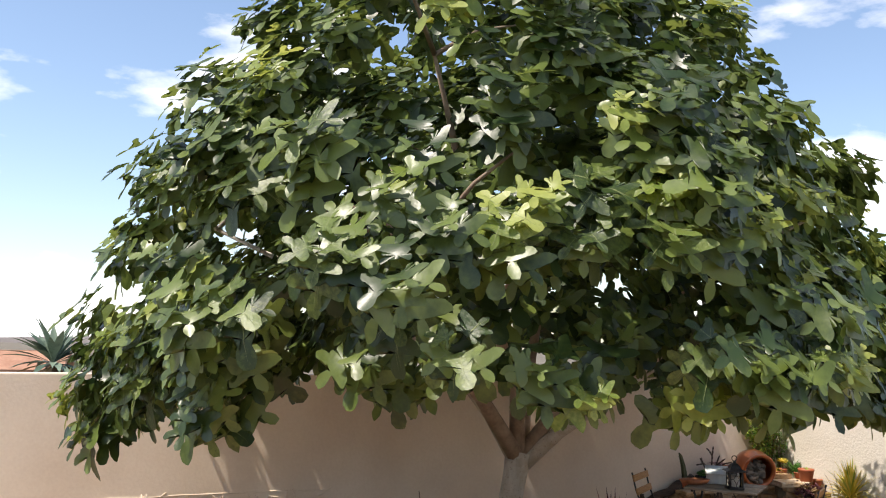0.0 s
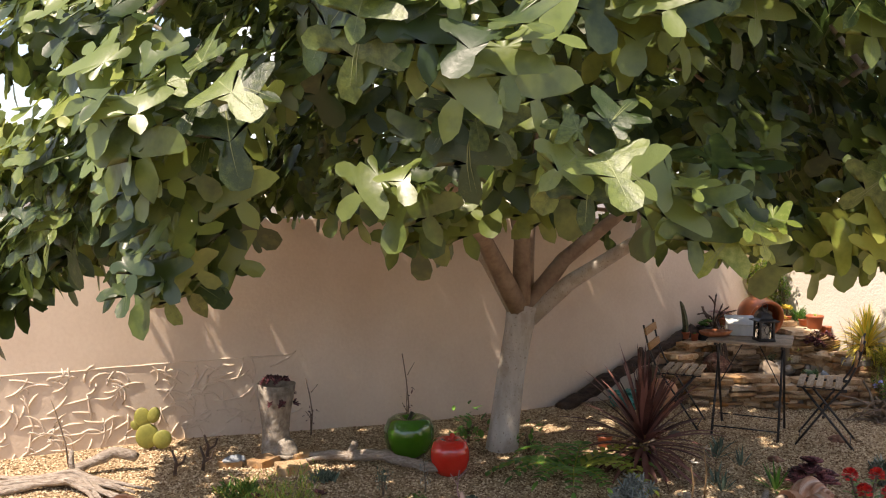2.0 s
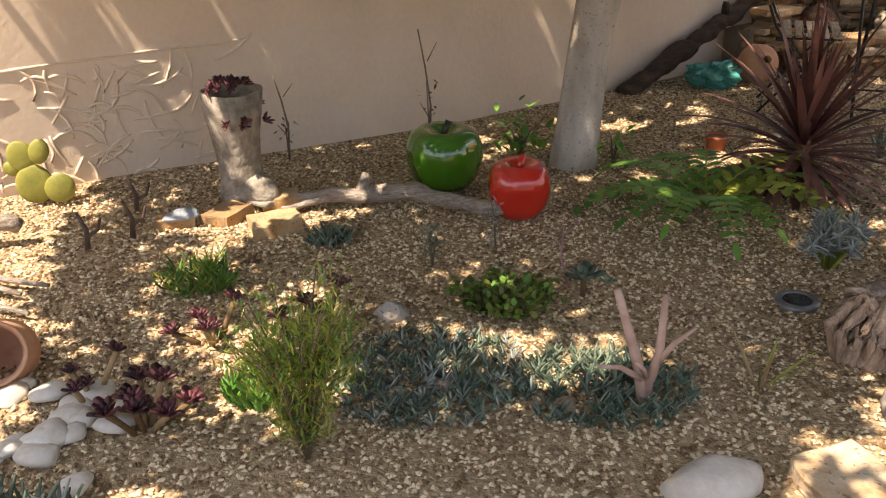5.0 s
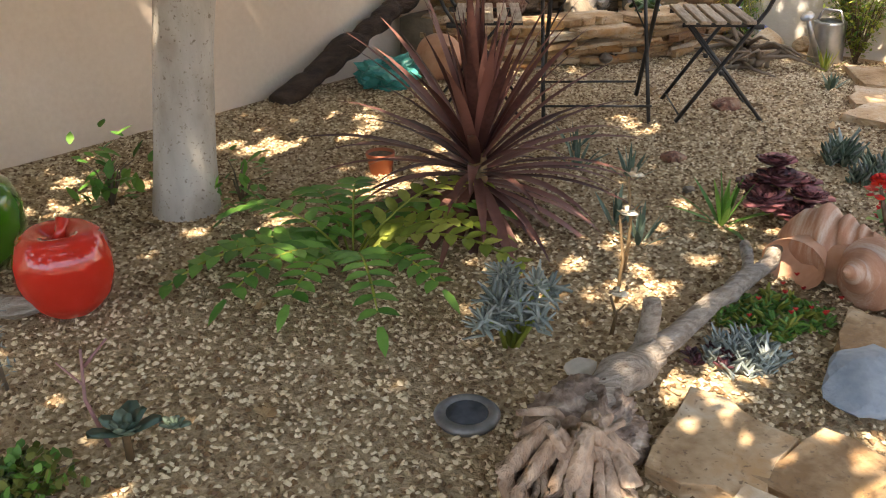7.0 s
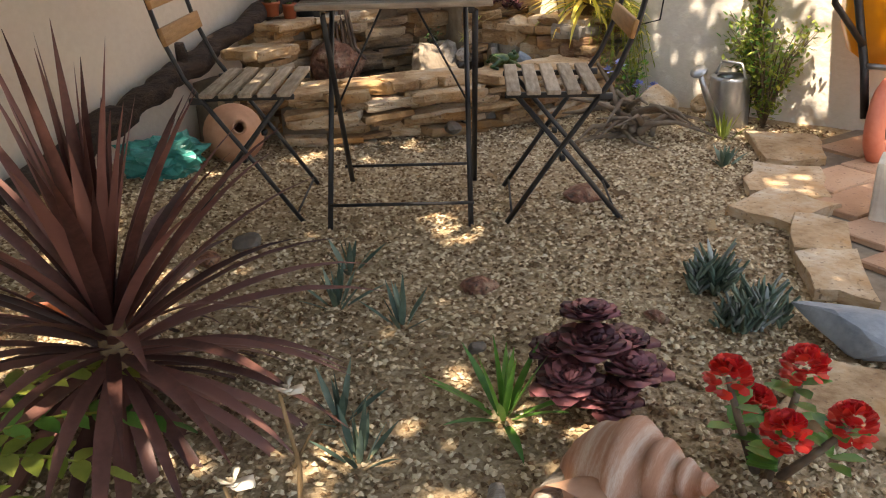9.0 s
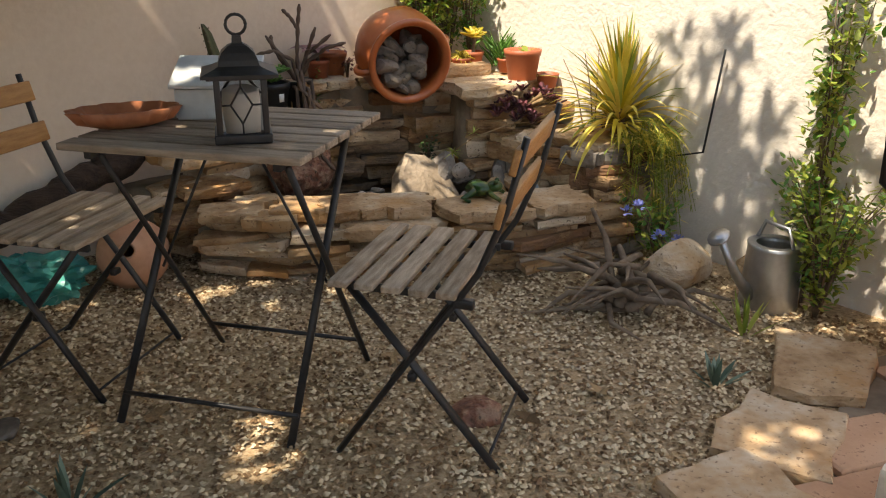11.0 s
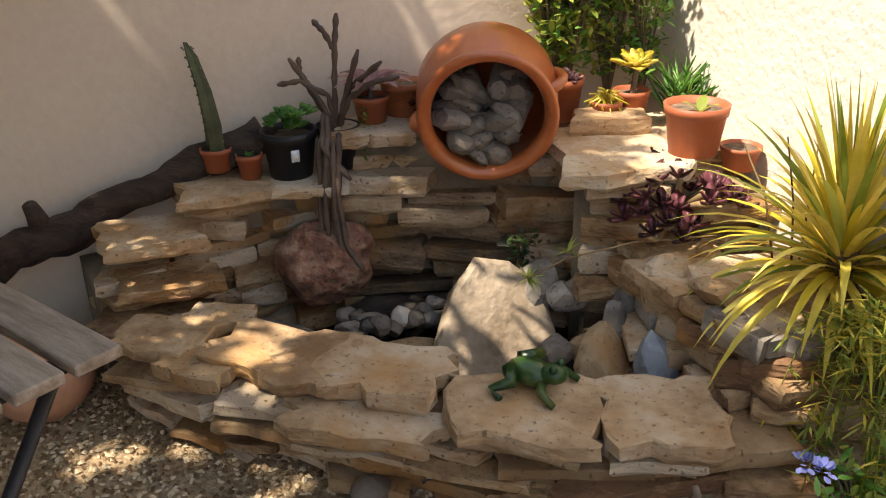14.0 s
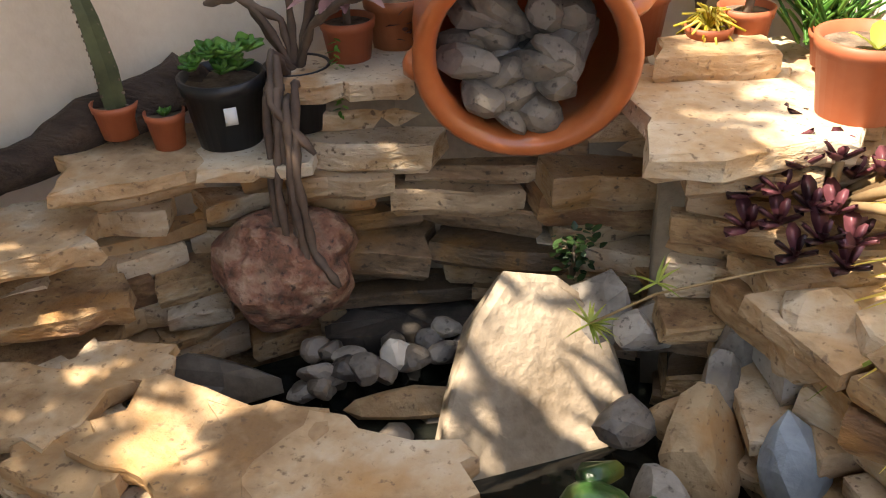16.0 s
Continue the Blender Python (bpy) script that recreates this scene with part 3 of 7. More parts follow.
        for k in range(nl):
            a = twist + k * 2.4
            t = k / nl
            lean = 0.25 - 0.95 * t
            way = tilt_q @ Vector((math.cos(a), math.sin(a), lean))
            way = (way + out * 0.35 + Vector((0, 0, -0.85 * t - 0.2))).normalized()
            size = (r.uniform(0.135, 0.225) if not young else r.uniform(0.11, 0.18)) * (0.75 + 0.35 * t)
            up = (out * 1.1 + Vector((0, 0, 0.6)) + Vector((r.uniform(-.4, .4), r.uniform(-.4, .4), r.uniform(-.3, .3)))).normalized()
            side = way.cross(up).normalized()
            nrm = side.cross(way).normalized()
            base = p - out * 0.10 * t + way * size * 0.35
            m = Matrix((( side.x, way.x, nrm.x, base.x), (side.y, way.y, nrm.y, base.y), (side.z, way.z, nrm.z, base.z), (0, 0, 0, 1))) @ Matrix.Diagonal((size, size, size, 1))
            pi = r.randrange(len(protos))
            key = "fig_young" if young and t < 0.75 else "fig"
            if base.z + way.z * size < 1.0:
                continue
            if len(singles) < 300 and p.y < 6.3 and p.z < 3.0 and f > 0.9:
                singles.append((pi, key, m))
            else:
                vs, fs = loose[key]
                o = len(vs)
                pv, pf = protos[pi]
                vs.extend((m @ Vector(q))[:] for q in pv)
                fs.extend(tuple(o + i for i in q) for q in pf)
    crown = None
    for key in ("fig", "fig_young"):
        me = bpy.data.meshes.new("leaves")
        me.from_pydata([inv @ Vector(q) for q in loose[key][0]], [], loose[key][1])
        for pl in me.polygons:
            pl.use_smooth = True
        me.materials.append(M[key])
        ob = new("crown", me)
        ob.parent = tree
        tagged(ob, label="dense dark green leaves" if key == "fig" else "bright young shoots", kind="stuff")
        crown = crown or ob
    for pi, key, m in singles:
        if (pi, key) not in meshes:
            me = bpy.data.meshes.new("leaf")
            pv, pf = list(protos[pi][0]), list(protos[pi][1])
            nf = len(pf)
            tips = [q for q in pv[3:] if math.hypot(q[0], q[1] - 0.12) > 0.38]
            for q in [max(tips[k:k + 9], key=lambda v: math.hypot(v[0], v[1] - 0.12)) for k in range(0, len(tips), 9)]:
                o = len(pv)
                k = 0.9
                pv += [(-0.010, 0.12, 0.006), (0.010, 0.12, 0.006), (q[0] * 0.5, 0.12 + (q[1] - 0.12) * 0.5 + 0.008, q[2] * 0.3 + 0.012), (q[0] * 0.5 + 0.012, 0.12 + (q[1] - 0.12) * 0.5, q[2] * 0.3 + 0.012), (q[0] * k, 0.12 + (q[1] - 0.12) * k, q[2] * k + 0.008)]
                pf += [(o, o + 1, o + 3, o + 2), (o + 2, o + 3, o + 4)]
            me.from_pydata(pv, [], pf)
            me.materials.append(M[key])
            me.materials.append(M["vein"])
            for pl in me.polygons:
                pl.use_smooth = True
                pl.material_index = 1 if pl.index >= nf else 0
            meshes[pi, key] = me
        ob = new("leaf", meshes[pi, key])
        ob.parent = crown
        ob.matrix_basis = inv @ m

fig_tree()

# ---- bistro furniture ----
def bistro_chair(place, rz, label):
    c = thing("folding_chair", place, label, "chair", "folding chairs at the table", rz=rz)
    for i in range(5):
        bm = bmesh.new()
        box(bm, (0.141 - 0.063 * i, 0, 0.447), (0.045, 0.44, 0.016), None, 0.004)
        part("seat_slat", bm, "wood_seat", c)
    for sgn in (-1, 1):
        bm = bmesh.new()
        box(bm, (0.012, sgn * 0.172, 0.430), (0.31, 0.014, 0.018), None, 0.003)
        part("seat_rail", bm, "metal_black", c)
        bm = bmesh.new()
        y = sgn * 0.197
        tube(bm, [(0.165, y, 0.0), (0.02, y, 0.215), (-0.128, y, 0.425), (-0.178, y, 0.50), (-0.235, y, 0.64), (-0.274, y, 0.80)], 0.0125, 8, True, 0.62)
        part("back_leg", bm, "metal_black", c)
        bm = bmesh.new()
        y = sgn * 0.172
        tube(bm, [(-0.225, y, 0.0), (-0.05, y, 0.215), (0.135, y, 0.435)], 0.0115, 8, True, 0.62)
        part("front_leg", bm, "metal_black", c)
        bm = bmesh.new()
        box(bm, (-0.02, sgn * 0.172, 0.222), (0.02, 0.035, 0.02), None, 0.006)
        part("pivot", bm, "metal_black", c)
    for z, x in ((0.635, -0.224), (0.750, -0.254)):
        bm = bmesh.new()
        box(bm, (x, 0, z), (0.016, 0.43, 0.058), Euler((0, -0.24, 0)).to_matrix().to_4x4(), 0.004)
        part("back_slat", bm, "wood_back", c, "warm oiled wood slat")
    for x, z, w in ((-0.20, 0.03, 0.158), (0.145, 0.03, 0.183)):
        bm = bmesh.new()
        tube(bm, [(x, -w, z), (x, w, z)], 0.004, 6)
        part("stretcher", bm, "metal_black", c)
    bm = bmesh.new()
    tube(bm, [(-0.13, -0.197, 0.425), (-0.13, 0.197, 0.425)], 0.006, 6)
    part("rod", bm, "metal_black", c)
    for sgn in (-1, 1):
        bm = bmesh.new()
        box(bm, (-0.148, sgn * 0.199, 0.428), (0.045, 0.022, 0.022), None, 0.005)
        part("hook", bm, "metal_black", c)
    return c

bistro_chair((3.497, 9.412, 0), 158, "folding slatted wood and black steel chair at the table")
bistro_chair((2.557, 9.825, 0), -20, "folding slatted chair tucked against the bistro table")

def bistro_table():
    t = thing("bistro_table", (3.03, 9.625, 0), "square folding slatted wood table on black steel legs", "table", rz=-20)
    for i in range(7):
        bm = bmesh.new()
        box(bm, (0, -0.237 + 0.079 * i, 0.724), (0.60, 0.066, 0.018), None, 0.004)
        part("top_slat", bm, "wood_grey", t)
    for x in (-0.235, 0.235):
        bm = bmesh.new()
        box(bm, (x, 0, 0.704), (0.02, 0.5, 0.02), None, 0.003)
        part("top_rail", bm, "metal_black", t)
        bm = bmesh.new()
        tube(bm, [(x - 0.012, -0.25, 0.0), (x - 0.012, 0.22, 0.70)], 0.0105, 8, True, 0.7)
        part("leg", bm, "metal_black", t)
        bm = bmesh.new()
        tube(bm, [(x + 0.012, 0.25, 0.0), (x + 0.012, -0.22, 0.70)], 0.0105, 8, True, 0.7)
        part("leg", bm, "metal_black", t)
    for y in (-0.2, 0.2):
        bm = bmesh.new()
        tube(bm, [(-0.245, y * 1.1, 0.075), (0.235, y * 1.1, 0.075)], 0.006, 6)
        part("stretcher", bm, "metal_black", t)
    for sgn in (-1, 1):
        bm = bmesh.new()
        tube(bm, [(sgn * 0.235, 0.0, 0.34), (sgn * 0.05, 0.0, 0.70)], 0.004, 6)
        part("brace", bm, "metal_black", t)

bistro_table()

def lantern():
    l = thing("candle_lantern", (3.08, 9.47, 0.734), "black metal candle lantern with leaded glass on the table", "lantern", rz=8)
    bm = bmesh.new()
    box(bm, (0, 0, 0.012), (0.128, 0.128, 0.022), None, 0.004)
    part("base", bm, "metal_black", l)
    for x in (-1, 1):
        for y in (-1, 1):
            bm = bmesh.new()
            box(bm, (x * 0.051, y * 0.051, 0.086), (0.014, 0.014, 0.128), None, 0.002)
            part("corner_post", bm, "metal_black", l)
    bm = bmesh.new()
    prof = [(0.118, 0.150), (0.118, 0.157), (0.082, 0.166), (0.064, 0.172), (0.060, 0.184), (0.050, 0.200), (0.030, 0.213), (0.016, 0.218), (0.014, 0.234), (0.0, 0.236)]
    lathe(bm, prof, 4, pose(0, 0, 0, 0, 0, 45))
    part("roof", bm, "metal_black", l, smooth=False)
    bm = bmesh.new()
    box(bm, (0, 0, 0.149), (0.145, 0.145, 0.008), None, 0.002)
    part("eave", bm, "metal_black", l)
    bm = bmesh.new()
    ring = [(0.022 * math.cos(a / 16 * 6.283), 0, 0.258 + 0.022 * math.sin(a / 16 * 6.283)) for a in range(17)]
    tube(bm, ring, 0.0038, 6)
    part("ring", bm, "metal_black", l)
    for k in range(4):
        m = pose(0, 0, 0, 0, 0, 90 * k)
        bm = bmesh.new()
        box(bm, m @ Vector((0, 0.051, 0.086)), (0.09, 0.002, 0.126), m)
        gp = part("pane", bm, "glass", l)
        gp.visible_shadow = False
        bm = bmesh.new()
        for a, b in (((0, 0.149), (0, 0.128)), ((0, 0.128), (0.024, 0.088)), ((0.024, 0.088), (0, 0.046)), ((0, 0.046), (-0.024, 0.088)), ((-0.024, 0.088), (0, 0.128)), ((0, 0.046), (0, 0.024)), ((0.024, 0.088), (0.046, 0.088)), ((-0.024, 0.088), (-0.046, 0.088))):
            tube(bm, [m @ Vector((a[0], 0.053, a[1])), m @ Vector((b[0], 0.053, b[1]))], 0.0024, 5)
        part("leading", bm, "metal_black", l)
    bm = bmesh.new()
    lathe(bm, [(0.0, 0.023), (0.032, 0.023), (0.032, 0.105), (0.027, 0.108), (0.012, 0.100), (0.0, 0.100)], 20)
    part("candle", bm, "wax", l, "cream pillar candle")

lantern()

def leaf_dish():
    d = thing("scalloped_dish", (2.77, 9.655, 0.733), "scalloped terracotta dish lying on the bistro table", "dish", rz=20)
    bm = bmesh.new()
    rip = lambda u, z: 1 + 0.17 * abs(math.sin(u * 6.283 * 6)) * (z > 0.01)
    m = Matrix.Diagonal((1.45, 0.9, 1, 1))
    lathe(bm, [(0.0, 0.0), (0.045, 0.0), (0.070, 0.014), (0.084, 0.044), (0.079, 0.046), (0.064, 0.02), (0.042, 0.008), (0.0, 0.007)], 48, m, rip)
    part("bowl", bm, "terracotta", d)

leaf_dish()

def white_birdhouse():
    b = thing("white_birdhouse", (2.985, 9.775, 0.733), "chipped white painted wooden birdhouse on the table", "birdhouse", rz=-4)
    bm = bmesh.new()
    vs = [bm.verts.new(v) for v in ((-.1, -.065, 0), (.1, -.065, 0), (.1, .065, 0), (-.1, .065, 0), (-.1, -.065, .08), (.1, -.065, .08), (.1, .065, .13), (-.1, .065, .13))]
    for f in ((0, 3, 2, 1), (0, 1, 5, 4), (1, 2, 6, 5), (2, 3, 7, 6), (3, 0, 4, 7), (4, 5, 6, 7)):
        bm.faces.new([vs[k] for k in f])
    bmesh.ops.bevel(bm, geom=list(bm.edges), offset=0.004, segments=2, affect='EDGES')
    part("body", bm, "white_paint", b, smooth=False)
    bm = bmesh.new()
    box(bm, (0, -0.004, 0.113), (0.222, 0.158, 0.012), Euler((0.37, 0, 0)).to_matrix().to_4x4(), 0.004)
    part("roof_board", bm, "white_paint", b, "sloping bluish white lid")

white_birdhouse()

# ---- rock pond ----
def along(poly, u):
    """Place at share u of a polyline and its heading."""
    ls = [math.dist(a, b) for a, b in zip(poly, poly[1:])]
    t = u * sum(ls)
    for (a, b), l in zip(zip(poly, poly[1:]), ls):
        if t <= l or (a, b) == (poly[-2], poly[-1]):
            f = min(1.0, t / l)
            return (a[0] + (b[0] - a[0]) * f, a[1] + (b[1] - a[1]) * f), math.atan2(-(b[1] - a[1]), b[0] - a[0])
        t -= l

pond = thing("rock_pond", wf(1.8, 0.6), "small garden pond of stacked ochre flagstones", "pond")
PINV = pond.matrix_world.inverted()

def course(poly, z, th, depth, mats, seed, inset=0.0, length=(0.10, 0.30), jut=0.03):
    r = random.Random(seed)
    total = sum(math.dist(a, b) for a, b in zip(poly, poly[1:]))
    u = 0.0
    while u < total - 0.03:
        ln = r.uniform(*length)
        (s, d), hd = along(poly, min(1.0, (u + ln / 2) / total))
        off = inset + r.uniform(-jut, jut) - depth / 2
        p = PINV @ wf(s + off * math.sin(hd), d + off * math.cos(hd), z + th / 2)
        bm = bmesh.new()
        slab(bm, p, ln * 1.06, depth * r.uniform(0.9, 1.1), th * r.uniform(0.7, 1.5), radians(32) + hd + r.uniform(-0.2, 0.2), (r.uniform(-.11, .11), r.uniform(-.09, .09)), r.random(), 9)
        part("stone", bm, r.choice(mats), pond, smooth=False)
        u += ln * r.uniform(0.9, 1.0)

def core(poly, z0, z1, width):
    """Rubble and mortar behind the facing stones."""
    bm = bmesh.new()
    for a, b in zip(poly, poly[1:]):
        hd = math.atan2(-(b[1] - a[1]), b[0] - a[0])
        l = math.dist(a, b)
        off = -0.075 - width / 2
        mid = ((a[0] + b[0]) / 2 + off * math.sin(hd), (a[1] + b[1]) / 2 + off * math.cos(hd))
        box(bm, PINV @ wf(mid[0], mid[1], (z0 + z1) / 2), (l + 0.02, width, z1 - z0), Euler((0, 0, radians(32) + hd)).to_matrix().to_4x4())
    part("rubble_core", bm, "mortar", pond)

RIM = [(1.06, 0.50), (1.33, 0.75), (1.59, 0.95), (1.83, 1.10), (2.06, 1.22), (2.38, 1.30)]
for i in range(7):
    course(RIM, 0.031 * i - 0.01, 0.031, 0.17, ("flag", "flag", "flag_pale", "ochre"), 20 + i, inset=-0.05 + 0.008 * i + (0.03 if i in (1, 4) else 0), length=(0.14, 0.42), jut=0.03)
core(RIM, -0.05, 0.18, 0.06)
BACK_L = [(1.04, 0.30), (1.25, 0.24), (1.47, 0.20), (1.70, 0.20)]
BACK_M = [(1.66, 0.24), (1.85, 0.27), (2.05, 0.34), (2.24, 0.42)]
BACK_R = [(2.22, 0.62), (2.40, 0.70), (2.62, 0.72)]
for i in range(5):
    course(BACK_L, 0.045 + 0.05 * i, 0.045, 0.17, ("flag", "flag_pale", "flag"), 40 + i, inset=0.05 - 0.012 * i, length=(0.14, 0.28))
for i in range(4):
    course([(1.26, 0.22), (1.47, 0.2), (1.70, 0.2)], 0.29 + 0.045 * i, 0.042, 0.2, ("flag", "flag_pale", "ochre"), 50 + i, inset=-0.01, length=(0.16, 0.3))
for i in range(11):
    course(BACK_M, 0.04 + 0.05 * i, 0.046, 0.24, ("flag_wet", "flag_wet", "flag", "ochre") if i < 9 else ("flag", "flag", "ochre"), 60 + i, inset=0.03 - 0.008 * i + (0.03 if i in (4, 7, 9) else 0), length=(0.16, 0.36), jut=0.03)
for i in range(10):
    course(BACK_R, 0.05 + 0.05 * i, 0.047, 0.26, ("flag_wet", "flag_wet", "flag"), 80 + i, inset=0.0, length=(0.2, 0.36))
core(BACK_L, -0.02, 0.27, 0.2)
core([(1.28, 0.2), (1.7, 0.2)], 0.2, 0.45, 0.17)
core(BACK_M, -0.02, 0.57, 0.22)
core(BACK_R, -0.02, 0.53, 0.40)
MOUND = [(2.30, 0.62), (2.29, 0.85), (2.33, 1.08), (2.44, 1.22), (2.68, 1.26)]
for i in range(8):
    course(MOUND, 0.05 * i, 0.047, 0.22, ("flag", "flag_pale", "greystone", "flag"), 100 + i, inset=0.03 - 0.008 * i, length=(0.12, 0.26), jut=0.03)
bm = bmesh.new()
box(bm, PINV @ wf(2.56, 0.93, 0.17), (0.26, 0.44, 0.38), Euler((0, 0, radians(32))).to_matrix().to_4x4())
part("rubble_core", bm, "mortar", pond)

def cap(s, d, z, lx, ly, th, rz, mat, seed, tilt=(0, 0), n=15):
    bm = bmesh.new()
    slab(bm, PINV @ wf(s, d, z), lx, ly, th, radians(32 + rz), tilt, seed, n)
    part("stone", bm, mat, pond, smooth=False)

# capping slabs of the rim and ledges
for a in ((1.20, 0.53, 0.235, 0.26, 0.17, 0.035, -30, "flag_pale"), (1.28, 0.66, 0.225, 0.20, 0.15, 0.045, -38, "ochre"), (1.43, 0.66, 0.24, 0.24, 0.22, 0.045, -38, "flag_pale"), (1.53, 0.75, 0.25, 0.20, 0.24, 0.04, -20, "flag_pale"),
          (1.67, 0.84, 0.245, 0.30, 0.25, 0.05, -34, "flag_pale"), (1.60, 0.97, 0.205, 0.36, 0.14, 0.04, -28, "flag_pale"), (1.93, 1.06, 0.245, 0.34, 0.27, 0.045, -20, "flag_pale"), (2.20, 1.17, 0.245, 0.26, 0.24, 0.05, -14, "flag_pale"),
          (1.33, 0.46, 0.235, 0.18, 0.12, 0.03, -20, "flag_pale"), (1.42, 0.17, 0.478, 0.40, 0.24, 0.035, 3, "flag_pale"), (1.62, 0.19, 0.482, 0.24, 0.24, 0.03, -4, "flag_pale"), (1.18, 0.25, 0.39, 0.28, 0.22, 0.045, 8, "flag_pale"),
          (1.20, 0.28, 0.275, 0.30, 0.2, 0.04, 5, "flag"), (1.15, 0.36, 0.19, 0.3, 0.2, 0.04, -8, "flag"), (2.36, 0.50, 0.575, 0.34, 0.36, 0.05, -8, "flag_pale"), (2.55, 0.42, 0.565, 0.3, 0.4, 0.05, 10, "flag_pale"),
          (1.78, 0.18, 0.60, 0.26, 0.2, 0.035, -6, "flag"), (2.10, 0.24, 0.585, 0.3, 0.2, 0.03, -10, "flag"), (2.55, 1.0, 0.405, 0.3, 0.34, 0.04, 0, "flag_pale"), (1.85, 0.30, 0.10, 0.30, 0.16, 0.07, -14, "darkstone")):
    cap(*a, seed=a[0] * 31 + a[1])

M["leaning_slate"] = surf("brown_grey_slate", (0.17, 0.125, 0.08), (0.46, 0.37, 0.27), 6, 0.8, 0.8, 50, dist=0.02)

def stones_in_pond():
    def one(s, d, z, size, rot, mat, seed, name="rock", facets=5, sub=2, rough=0.2):
        bm = bmesh.new()
        rock(bm, PINV @ wf(s, d, z), size, rot, rough, seed, sub, facets)
        part(name, bm, mat, pond, smooth=False)
    one(1.63, 0.27, 0.27, (0.27, 0.22, 0.24), (10, 0, 20), "redrock", 5, "boulder", 0, 4, 0.26)
    # the big leaning plate and its neighbours
    bm = bmesh.new()
    m = Matrix.Translation(PINV @ wf(1.995, 0.60, 0.155)) @ Euler((radians(52), radians(-6), radians(40))).to_matrix().to_4x4()
    rp_ = random.Random(3)
    outl = [(-0.20, -0.20), (0.0, -0.21), (0.16, -0.20), (0.18, -0.04), (0.175, 0.09), (0.12, 0.17), (0.03, 0.20), (-0.05, 0.14), (-0.13, 0.04), (-0.20, -0.08)]
    rings = [[bm.verts.new(m @ Vector((x * f + rp_.uniform(-.006, .006), y * f + rp_.uniform(-.006, .006), zz + rp_.uniform(-.006, .006)))) for x, y in outl] for zz, f in ((-0.035, 0.97), (0.02, 1.0), (0.032, 0.93))]
    for r0, r1 in zip(rings, rings[1:]):
        for k in range(10):
            bm.faces.new((r0[k], r0[(k + 1) % 10], r1[(k + 1) % 10], r1[k]))
    bm.faces.new(rings[-1])
    bm.faces.new(rings[0][::-1])
    part("leaning_plate", bm, "leaning_slate", pond, "broad grey-brown slab leaning in the water", smooth=False)
    one(2.14, 0.52, 0.20, (0.15, 0.12, 0.26), (10, 10, 10), "greystone", 8)
    one(2.19, 0.61, 0.25, (0.085, 0.075, 0.085), (5, 8, 40), "greystone", 9, facets=8)
    one(1.80, 0.52, 0.10, (0.24, 0.07, 0.07), (0, 0, 20), "ochre", 21)
    # white stone whose paleness also stands in for the sun streak falling there
    one(1.80, 0.46, 0.165, (0.065, 0.055, 0.065), (0, 10, 20), "whitestone", 22)
    one(1.48, 0.40, 0.13, (0.26, 0.12, 0.09), (0, 6, 20), "darkstone", 23)
    one(2.27, 0.58, 0.24, (0.2, 0.1, 0.09), (0, -25, 30), "greystone", 10)
    one(2.13, 0.72, 0.16, (0.11, 0.1, 0.1), (20, 0, 10), "greystone", 11)
    one(2.20, 0.74, 0.17, (0.08, 0.07, 0.09), (0, 30, 60), "ochre", 12)
    one(2.22, 0.82, 0.16, (0.15, 0.10, 0.25), (-38, 14, 35), "ochre", 13, facets=8)
    one(2.27, 0.75, 0.22, (0.09, 0.07, 0.15), (-10, 10, 60), "greystone", 14)
    one(2.33, 0.70, 0.25, (0.09, 0.07, 0.17), (0, 14, 60), "greystone", 15)
    one(2.30, 0.92, 0.20, (0.12, 0.09, 0.16), (-30, 0, 20), "bluestone", 16, facets=8)
    one(2.14, 0.85, 0.13, (0.1, 0.1, 0.1), (0, 0, 0), "greystone", 17)
    one(2.36, 0.83, 0.36, (0.16, 0.13, 0.18), (0, 20, 50), "flag_pale", 18)
    one(2.40, 1.0, 0.42, (0.15, 0.12, 0.06), (0, 10, 10), "flag_pale", 19)
    r = random.Random(5)
    for k in range(26):
        one(r.uniform(1.62, 1.95), r.uniform(0.36, 0.50), r.uniform(0.10, 0.17), (r.uniform(.04, .08), r.uniform(.04, .07), r.uniform(.03, .05)), (0, 0, r.uniform(0, 180)), r.choice(("darkstone", "greystone", "riverstone", "darkstone")), 200 + k, "pebble", 2, 3)
    for k in range(14):
        one(r.uniform(1.55, 2.2), r.uniform(0.5, 1.0), 0.055, (r.uniform(.06, .14), r.uniform(.06, .1), r.uniform(.05, .09)), (0, 0, r.uniform(0, 180)), "darkstone", 240 + k, "pebble", 3)
    bm = bmesh.new()
    vs = [bm.verts.new(PINV @ wf(s, d, 0.075)) for s, d in ((1.3, 0.35), (1.3, 0.62), (1.6, 0.85), (1.85, 1.0), (2.2, 1.1), (2.32, 0.9), (2.3, 0.5), (1.9, 0.25))]
    bm.faces.new(vs)
    part("water_surface", bm, "water", pond, "still dark water")

stones_in_pond()

